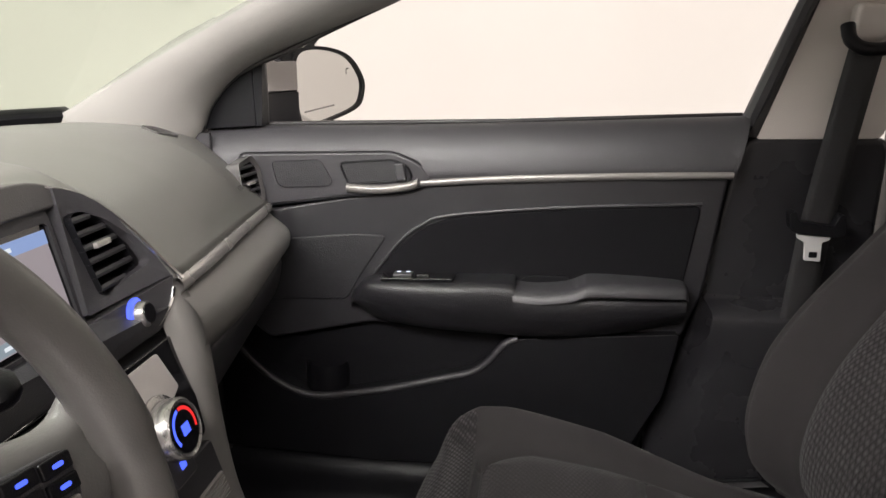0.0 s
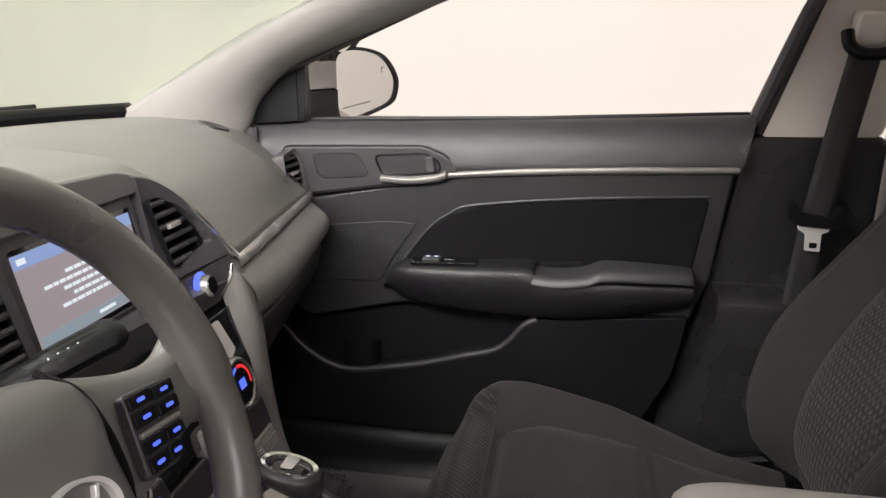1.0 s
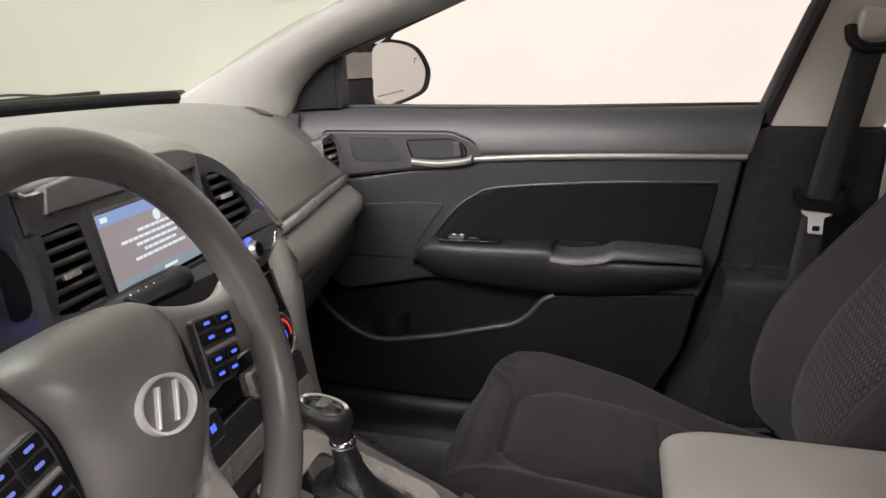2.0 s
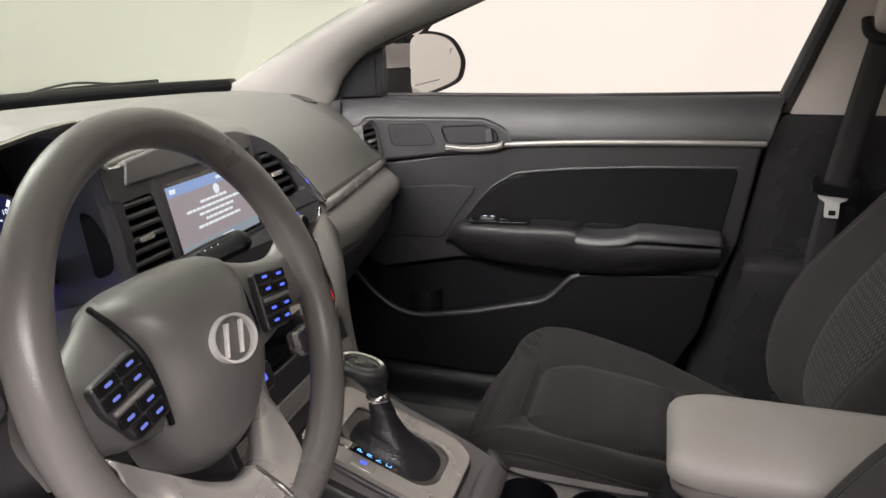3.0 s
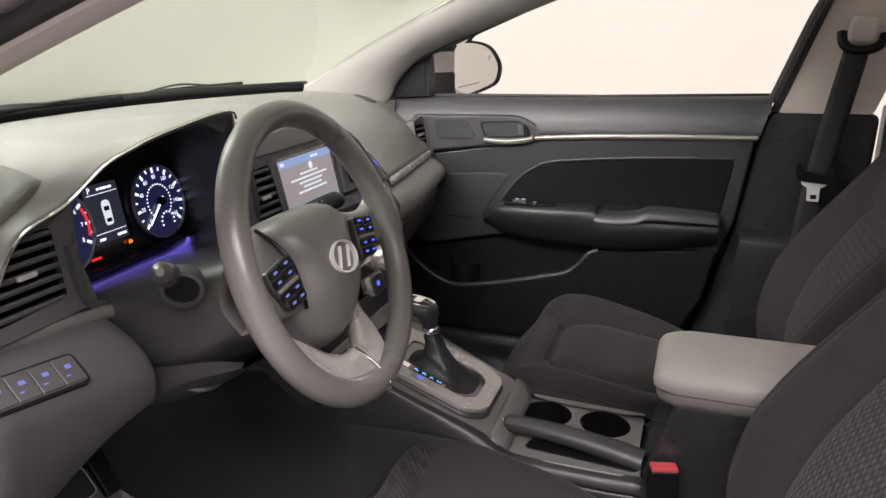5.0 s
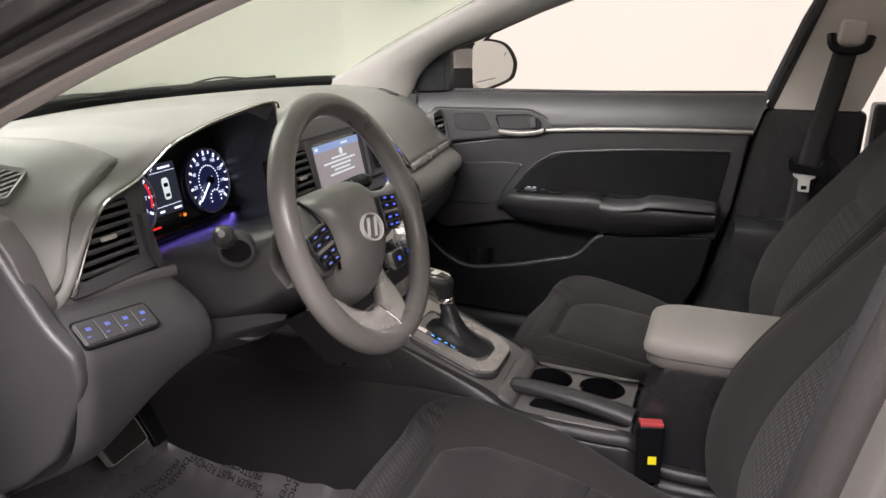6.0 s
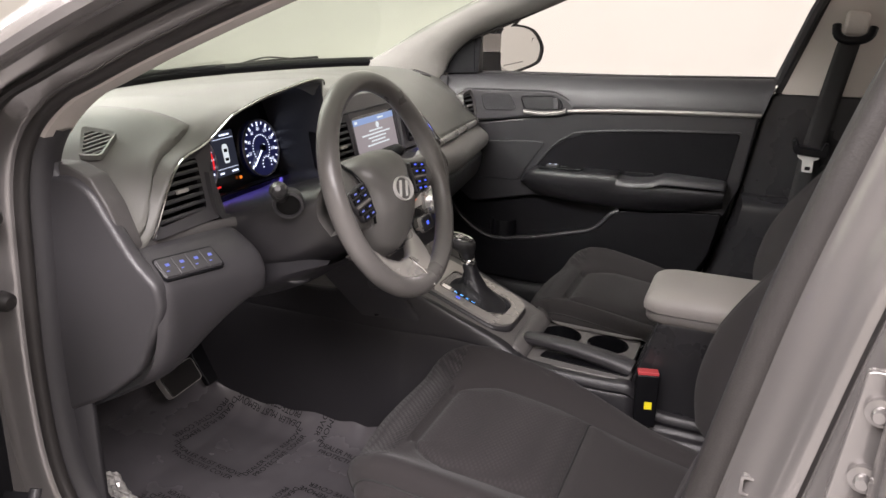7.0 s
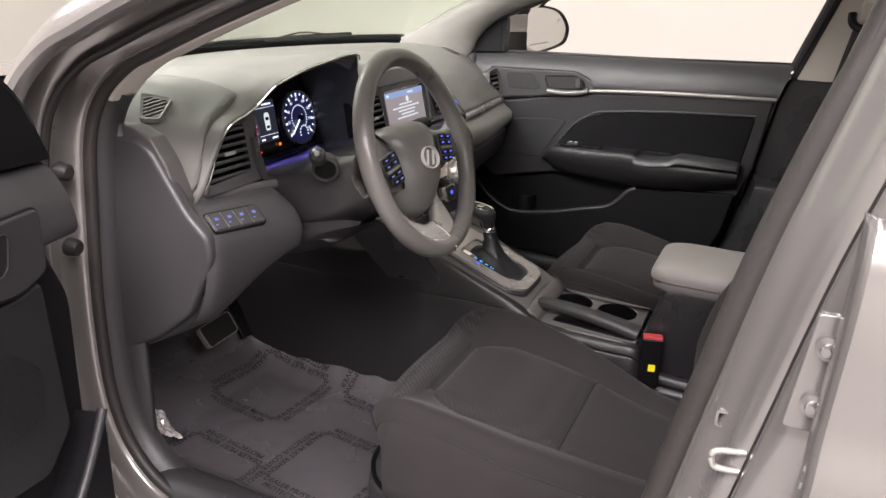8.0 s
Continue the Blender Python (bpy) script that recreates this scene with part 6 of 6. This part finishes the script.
# ---- centre console ----
console = thing("centre_console", "dark plastic centre console with silver shifter plate and cup holders", "centre console")
sides = {-1: [], 1: []}
deck = []
for x, top, hw in ((-0.78, 0.56, 0.135), (-0.42, 0.565, 0.132), (-0.30, 0.570, 0.13), (-0.16, 0.590, 0.126), (-0.12, 0.588, 0.122), (-0.04, 0.556, 0.116), (0.05, 0.520, 0.110), (0.085, 0.500, 0.108), (0.12, 0.480, 0.106), (0.25, 0.4765, 0.104), (0.302, 0.4765, 0.104), (0.325, 0.445, 0.088), (0.36, 0.42, 0.080), (0.60, 0.42, 0.080)):
    yc = -0.012 if x < 0.09 else -0.005
    zc = min(top - 0.022, 0.508)
    for sg in (-1, 1):
        e = 0.0 if sg < 0 else -0.008
        sides[sg].append([(x, yc + sg * (hw + 0.040 + e), 0.235), (x, yc + sg * (hw + 0.026 + e), 0.36), (x, yc + sg * (hw + 0.006), zc - 0.012), (x, yc + sg * (hw + 0.001), zc - 0.002), (x, yc + sg * (hw + 0.004), zc + 0.003), (x, yc + sg * (hw - 0.002), top - 0.006), (x, yc + sg * (hw - 0.014), top)])
    if x < 0.10:
        deck.append([(x, yc - hw + 0.014, top), (x, yc - hw * 0.5, top - 0.003), (x, yc, top - 0.004), (x, yc + hw * 0.5, top - 0.003), (x, yc + hw - 0.014, top)])
for sg in (-1, 1):
    part("side_panel", surf(sides[sg], 36, 60), CONSIDE, console, "dark plastic console side")
part("deck", surf(deck, 12, 40), CONSOLE, console, "dark plastic console deck")
part("deck_step", grid([[(x, y, z) for y in np.linspace(-0.108, 0.102, 12)] for x, z in ((0.070, 0.5065), (0.080, 0.5035), (0.088, 0.4975), (0.094, 0.489), (0.102, 0.4805))]), CONSOLE, console, "step down to the cup holders", thick=0.003)
part("tray", prism(rounded([(0.088, -0.099), (0.30, -0.099), (0.30, -0.012), (0.088, -0.012)], 0.004), 0.45, 0.4775), CONSOLE, console, "dark tray under the brake lever", bevel=0.003)
# shifter plate
SP = basis((-0.018, -0.014, 0.554), (0.933, 0, -0.359), (0, 1, 0))
sp_o = rounded([(-0.118, -0.078), (0.055, -0.080), (0.082, -0.050), (0.082, 0.052), (0.055, 0.074), (-0.118, 0.070)], 0.016)
sp_i = rounded([(-0.085, -0.050), (0.040, -0.050), (0.058, -0.030), (0.058, 0.030), (0.040, 0.046), (-0.085, 0.044)], 0.012)
part("plinth", prism([p * 1.07 for p in sp_o], -0.035, -0.001, SP), DARK, console, "dark rim round the shifter plate", bevel=0.006)
part("shifter_plate", frame_ring(sp_o, sp_i, -0.006, 0.005, SP, 96, drop=0.002), SATIN, console, "satin silver shifter plate")
part("gate", prism(sp_i, -0.010, 0.0005, SP), GLOSS, console, "gloss black shifter gate")
ind = part("gear_indicator", prism(box_outline(-0.080, -0.050, 0.006, -0.034, 0.002), 0.0, 0.0035, SP), GLOSS, console, "black gear indicator with blue-white marks")
for k, ch in enumerate("PRND"):
    words(ch, 0.011, SP @ Matrix.Translation((-0.046 + 0.0135 * k, -0.042, 0.0037)) @ pose(0, 0, 0, 0, 0, 90), CYAN, ind, "gear_letter")
chip = part("reflecting_plate", prism(box_outline(-0.078, -0.049, -0.060, -0.036, 0.001), 0.003, 0.0042, SP), CHROME, ind)
md = part("mode_button", prism(box_outline(-0.050, -0.074, -0.018, -0.054, 0.003), 0.002, 0.0065, SP), SATIN, console, "silver mode button", bevel=0.001)
part("symbol", bar(-0.038, -0.066, -0.030, -0.061, 0.0066, SP), BLUE, md)
# gear lever
lever = thing("gear_lever", "dark gear lever with chrome-topped knob and leather boot", "gear lever")
bt = []
foot = SP @ Vector((-0.010, -0.002, 0.0))
topb = Vector((-0.052, -0.012, 0.628))
for k in range(14):
    f = k / 13
    c = foot.lerp(topb, f)
    ru = lerp(f, [0, 0.10, 0.30, 0.6, 1.0], [0.062, 0.050, 0.030, 0.0185, 0.0145]) * (1 + 0.06 * math.sin(k * 2.1))
    rv2 = lerp(f, [0, 0.10, 0.30, 0.6, 1.0], [0.045, 0.037, 0.0255, 0.0178, 0.0145]) * (1 + 0.05 * math.cos(k * 2.4))
    up = SP.to_3x3()
    bt.append([c + up @ Vector((math.copysign(abs(math.cos(a)) ** 0.75, math.cos(a)) * ru, math.copysign(abs(math.sin(a)) ** 0.75, math.sin(a)) * rv2, 0)) for a in [2 * math.pi * j / 28 for j in range(28)]])
part("boot", grid(bt, closed=True), material("boot_leather", (0.014, 0.014, 0.017), 0.40, 0, 0.1, 30, 0.4, 300), lever, "black leather boot")
part("collar", turned([(0.0135, -0.006), (0.0155, -0.003), (0.0155, 0.003), (0.0135, 0.006)], basis((-0.052, -0.012, 0.628), (1, 0, 0.1), (0, 1, 0)), 28), CHROME, lever, "chrome collar")
KNOBP = material("knob_leather", (0.020, 0.0195, 0.021), 0.34, 0, 0.08, 20, 0.25, 500)
rings = []
for cx, cy, cz, ru, rv2 in ((-0.0525, -0.012, 0.630, 0.0135, 0.0135), (-0.055, -0.0135, 0.640, 0.0150, 0.0150), (-0.060, -0.0155, 0.650, 0.0205, 0.0180), (-0.067, -0.018, 0.659, 0.0300, 0.0220), (-0.071, -0.0195, 0.667, 0.0350, 0.0245), (-0.072, -0.020, 0.674, 0.0350, 0.0240), (-0.072, -0.020, 0.678, 0.0310, 0.0205)):
    rings.append([(cx + ru * math.cos(a), cy + rv2 * math.sin(a), cz - 0.16 * ru * math.cos(a)) for a in [2 * math.pi * j / 32 for j in range(32)]])
fine = [[cat([rings[i][k] for i in range(len(rings))], 20)[j] for k in range(32)] for j in range(20)]
kn = grid(fine, closed=True)
kn.verts.ensure_lookup_table()
kn.faces.new(kn.verts[-32:])
kb = part("knob", kn, KNOBP, lever, "black leather-wrapped knob")
KT = basis((-0.072, -0.020, 0.6765), (0.98, 0, -0.16), (0, 1, 0))
kov = [Vector((0.029 * math.cos(a) * (1 + 0.08 * math.cos(a)), 0.018 * math.sin(a))) for a in np.linspace(0, 2 * math.pi, 48)[:-1]]
part("knob_ring", frame_ring(kov, [p * 0.84 for p in kov], -0.006, 0.004, KT, 48, drop=0.001), CHROME, kb, "chrome ring")
part("knob_top", dome([p * 0.86 for p in kov], [(1.0, 0.0), (0.8, 0.003), (0.3, 0.0045), (0.02, 0.005)], KT, 40), GLOSS, kb, "gloss black knob top")
part("knob_badge", prism(rounded([(-0.004, -0.012), (0.008, -0.010), (0.010, 0.010), (-0.004, 0.012)], 0.003), 0.003, 0.0055, KT), CHROME, kb)
# cup holders
CU = basis((0.0, 0.052, 0.4755), (1, 0, -0.03), (0, 1, 0))
for cx in (0.135, 0.232):
    circ = [Vector((cx + 0.0415 * math.cos(a), 0.0415 * math.sin(a))) for a in np.linspace(0, 2 * math.pi, 48)[:-1]]
    sq = box_outline(0.088 if cx < 0.2 else 0.1835, -0.062, 0.1835 if cx < 0.2 else 0.292, 0.058)
    part("holder_top", frame_ring(sq, circ, -0.012, 0.004, CU, 96, drop=0.001), CONSOLE, console, "dark cup holder surround")
    part("cup_holder", turned([(0.0415, 0.003), (0.040, -0.03), (0.037, -0.075), (0.0, -0.075)], CU @ Matrix.Translation((cx, 0, 0)), 40), BLACK, console, "round black cup holder")
part("holder_bridge", prism(box_outline(0.172, -0.006, 0.195, 0.012, 0.002), -0.03, -0.006, CU), DARK, console, bevel=0.002)
# handbrake
hb = thing("parking_brake", "dark parking brake lever lying beside the cup holders", "parking brake")
grip_path = cat([(0.084, -0.040, 0.4975), (0.10, -0.0412, 0.4985), (0.15, -0.0455, 0.4985), (0.20, -0.050, 0.4955), (0.25, -0.0545, 0.490), (0.30, -0.060, 0.482)], 30)
part("grip", tube(grip_path, [0.0118, 0.0138, 0.0150] + [0.0155 + 0.00022 * k for k in range(27)], 20, flat=0.82), DARK, hb, "dark grip")
part("grip_seam", tube([p + Vector((0, -0.0150, 0.0045)) for p in grip_path[2:26]], 0.0009, 6), BLACK, hb)
part("release_button", turned([(0.0, 0.010), (0.007, 0.009), (0.008, 0.0), (0.008, -0.012)], basis((0.080, -0.0395, 0.496), (0, 1, 0), (0.15, 0, 1)) @ pose(0, 0, 0, 0, 180, 0), 20), CHROME, hb, "silver release button")
part("brake_slot", prism(rounded([(0.12, -0.072), (0.296, -0.088), (0.296, -0.034), (0.24, -0.032), (0.13, -0.030)], 0.012), 0.462, 0.479), BLACK, console, "black slot under the brake lever", bevel=0.003)
# armrest bin
BINP = basis((0, 0, 0), (1, 0, 0), (0, 0, 1))
part("bin", prism(rounded([(0.285, 0.30), (0.292, 0.445), (0.338, 0.594), (0.66, 0.594), (0.66, 0.30)], 0.012), -0.098, 0.075, BINP), PILLARD, console, "dark armrest bin", bevel=0.008)
arm = thing("armrest_lid", "light grey vinyl padded armrest lid on the console", "armrest")
lid = [(0.306, -0.060), (0.330, -0.080), (0.66, -0.084), (0.66, 0.106), (0.330, 0.102), (0.306, 0.082)]
ARMREST_LOW = material("armrest_base_plastic", (0.130, 0.121, 0.114), 0.5, 0, 0.06, 6, 0.25, 650)
def lid_ring(inset, z):
    """The lid's outline drawn in by inset, at height z."""
    pts = rounded([(0.304 + inset, -0.066 + inset), (0.336 + inset, -0.082 + inset), (0.66, -0.084 + inset), (0.66, 0.106 - inset), (0.336 + inset, 0.104 - inset), (0.304 + inset, 0.088 - inset)], 0.060 - 0.5 * inset, 10)
    return [Vector((p.x, p.y, z)) for p in even(pts, 120)]


pad_bm = grid([lid_ring(i, z) for i, z in ((0.006, 0.606), (0.001, 0.610), (0.0, 0.617), (0.0015, 0.626), (0.006, 0.634), (0.014, 0.6405), (0.026, 0.6445), (0.045, 0.6465), (0.070, 0.647))], closed=True)
pad_bm.verts.ensure_lookup_table()
pad_bm.faces.new(pad_bm.verts[-120:])
pad_bm.faces.new(pad_bm.verts[:120])
part("pad", pad_bm, ARMREST, arm, "light grey vinyl pad")
part("base", prism([Vector((p.x * 0.985 + 0.008, (p.y - 0.011) * 0.97 + 0.011)) for p in rounded(lid, 0.045, 8)], 0.586, 0.613), ARMREST_LOW, arm, "grey plastic lid base", bevel=0.010)

# ---- belt buckle ----
bk = thing("belt_buckle", "black seat belt buckle with red button and yellow label", "belt buckle")
BK = basis((0.332, -0.100, 0.455), (0.95, 0.25, 0.0), (-0.29, 0.0, 0.96)) @ Matrix.Diagonal((0.84, 1.0, 0.9, 1))
part("shell", prism(rounded([(-0.023, -0.055), (0.023, -0.055), (0.024, 0.045), (-0.024, 0.045)], 0.005), -0.014, 0.014, BK), BLACK, bk, "black buckle shell", bevel=0.004)
part("release", prism(box_outline(-0.022, 0.040, 0.022, 0.050, 0.002), -0.011, 0.012, BK), RED, bk, "red release button", bevel=0.002)
part("label", prism(box_outline(-0.004, -0.020, 0.012, -0.006, 0.001), 0.014, 0.0146, BK), YELLOW, bk, "yellow label")
part("strap", prism(box_outline(-0.014, -0.12, 0.014, -0.05), -0.004, 0.004, BK), BLACK, bk)

# ---- pedals ----
br = thing("brake_pedal", "black rubber brake pedal under the dashboard", "pedal")
BP = basis((-0.562, -0.300, 0.386), (0.05, 1, 0.10), (-0.55, 0, 0.83))
pb = part("pad", prism(rounded([(-0.042, -0.024), (0.042, -0.024), (0.044, 0.024), (-0.044, 0.024)], 0.008), -0.010, 0.004, BP), RUBBER, br, "ribbed rubber pad", bevel=0.003)
part("pad_frame", frame_ring([p * 1.05 for p in rounded([(-0.042, -0.024), (0.042, -0.024), (0.044, 0.024), (-0.044, 0.024)], 0.008)], rounded([(-0.040, -0.022), (0.040, -0.022), (0.042, 0.022), (-0.042, 0.022)], 0.007), -0.012, 0.002, BP, 48), STEEL, br, "thin steel rim")
part("arm", tube(cat([(-0.575, -0.29, 0.38), (-0.64, -0.28, 0.46), (-0.66, -0.28, 0.60)], 14), 0.010, 10), BLACK, br)
gp = thing("accelerator_pedal", "black accelerator pedal under the dashboard", "pedal")
GP = basis((-0.61, -0.185, 0.372), (0.0, 1, 0.0), (-0.55, 0, 0.83))
part("pad", prism(rounded([(-0.022, -0.065), (0.022, -0.065), (0.020, 0.065), (-0.020, 0.065)], 0.008), -0.010, 0.004, GP), BLACK, gp, "black pedal pad", bevel=0.003)
part("arm", tube([(-0.645, -0.185, 0.41), (-0.70, -0.185, 0.50), (-0.70, -0.185, 0.60)], 0.008, 8), BLACK, gp)

# ---- protective floor covers ----
def floor_z(x, y):
    return lerp(x, [-0.80, -0.66, -0.5, -0.2, 0.3], [0.44, 0.305, 0.262, 0.256, 0.256])


def sheet_z(x, y, y0, y1, lift):
    f = (y - y0) / (y1 - y0)
    e = max(0, (f - 0.80) / 0.20) if lift > 0 else max(0, (0.2 - f) / 0.2)
    o = max(0, (0.10 - f) / 0.10) if lift > 0 else max(0, (f - 0.9) / 0.1)
    fold = 0.0035 * e * math.sin(x * 70 + 3 * noise.noise((x * 8, y * 8, 0.5)))
    return floor_z(x, y) + 0.07 * e ** 2 + 0.02 * o ** 2 + fold + 0.0022 * noise.noise((x * 9, y * 9, 1.7)) + 0.0012 * noise.noise((x * 31, y * 31, 4.2))


def cover(name, y0, y1, x0, x1, lift):
    c = thing(name, "clear-grey plastic protective floor cover printed in black", "floor cover", "floor covers")
    rows = [[(x, y, sheet_z(x, y, y0, y1, lift)) for y in np.linspace(y0, y1, 80)] for x in np.linspace(x0, x1, 120)]
    part("sheet", grid(rows), COVER, c, "crinkled plastic sheet")
    return c


dc = cover("floor_cover", -0.60, -0.15, -0.70, 0.06, 1)
pc = cover("floor_cover", 0.15, 0.60, -0.70, 0.16, -1)


def text_square(cx, cy, side, turn, parent, y0, y1, lift):
    for k in range(4):
        m = Matrix.Translation((cx, cy, 0)) @ pose(0, 0, 0, 0, 0, turn + 90 * k) @ Matrix.Translation((0, -side / 2, 0))
        ob = words("DEALER MUST REMOVE\nPROTECTIVE COVER", 0.0165, m, INK, parent, "print")
        for v in ob.data.vertices:
            v.co.z = sheet_z(v.co.x, max(y0, min(y1, v.co.y)), y0, y1, lift) + 0.0011


for cx, cy in ((-0.44, -0.28), (-0.17, -0.455), (-0.19, -0.145), (-0.39, -0.585)):
    text_square(cx, cy, 0.195, -6, dc, -0.60, -0.15, 1)
for cx, cy in ((-0.28, 0.28), (-0.05, 0.25), (-0.30, 0.50)):
    text_square(cx, cy, 0.19, 0, pc, 0.15, 0.60, -1)
foil = thing("foil_scrap", "crumpled shiny clear wrap at the sill", "wrapping")
rows = []
for i in range(14):
    rows.append([Vector((-0.556 + 0.066 * i / 13 + 0.030 * j / 9, -0.548 + 0.012 * j / 9 + 0.012 * noise.noise((i * 0.8, j * 0.9, 8.0)), 0.330 + 0.008 * i / 13 - 0.060 * j / 9 + 0.006 * noise.noise((i * 0.9, j * 1.1, 3.0)))) for j in range(10)])
# pale, strongly mottled colour stands in for the glints on the clear wrap
part("sheet", grid(rows), material("clear_wrap_painted_glints", (0.62, 0.60, 0.57), 0.16, 0.15, 0.7, 90), foil, smooth=False)
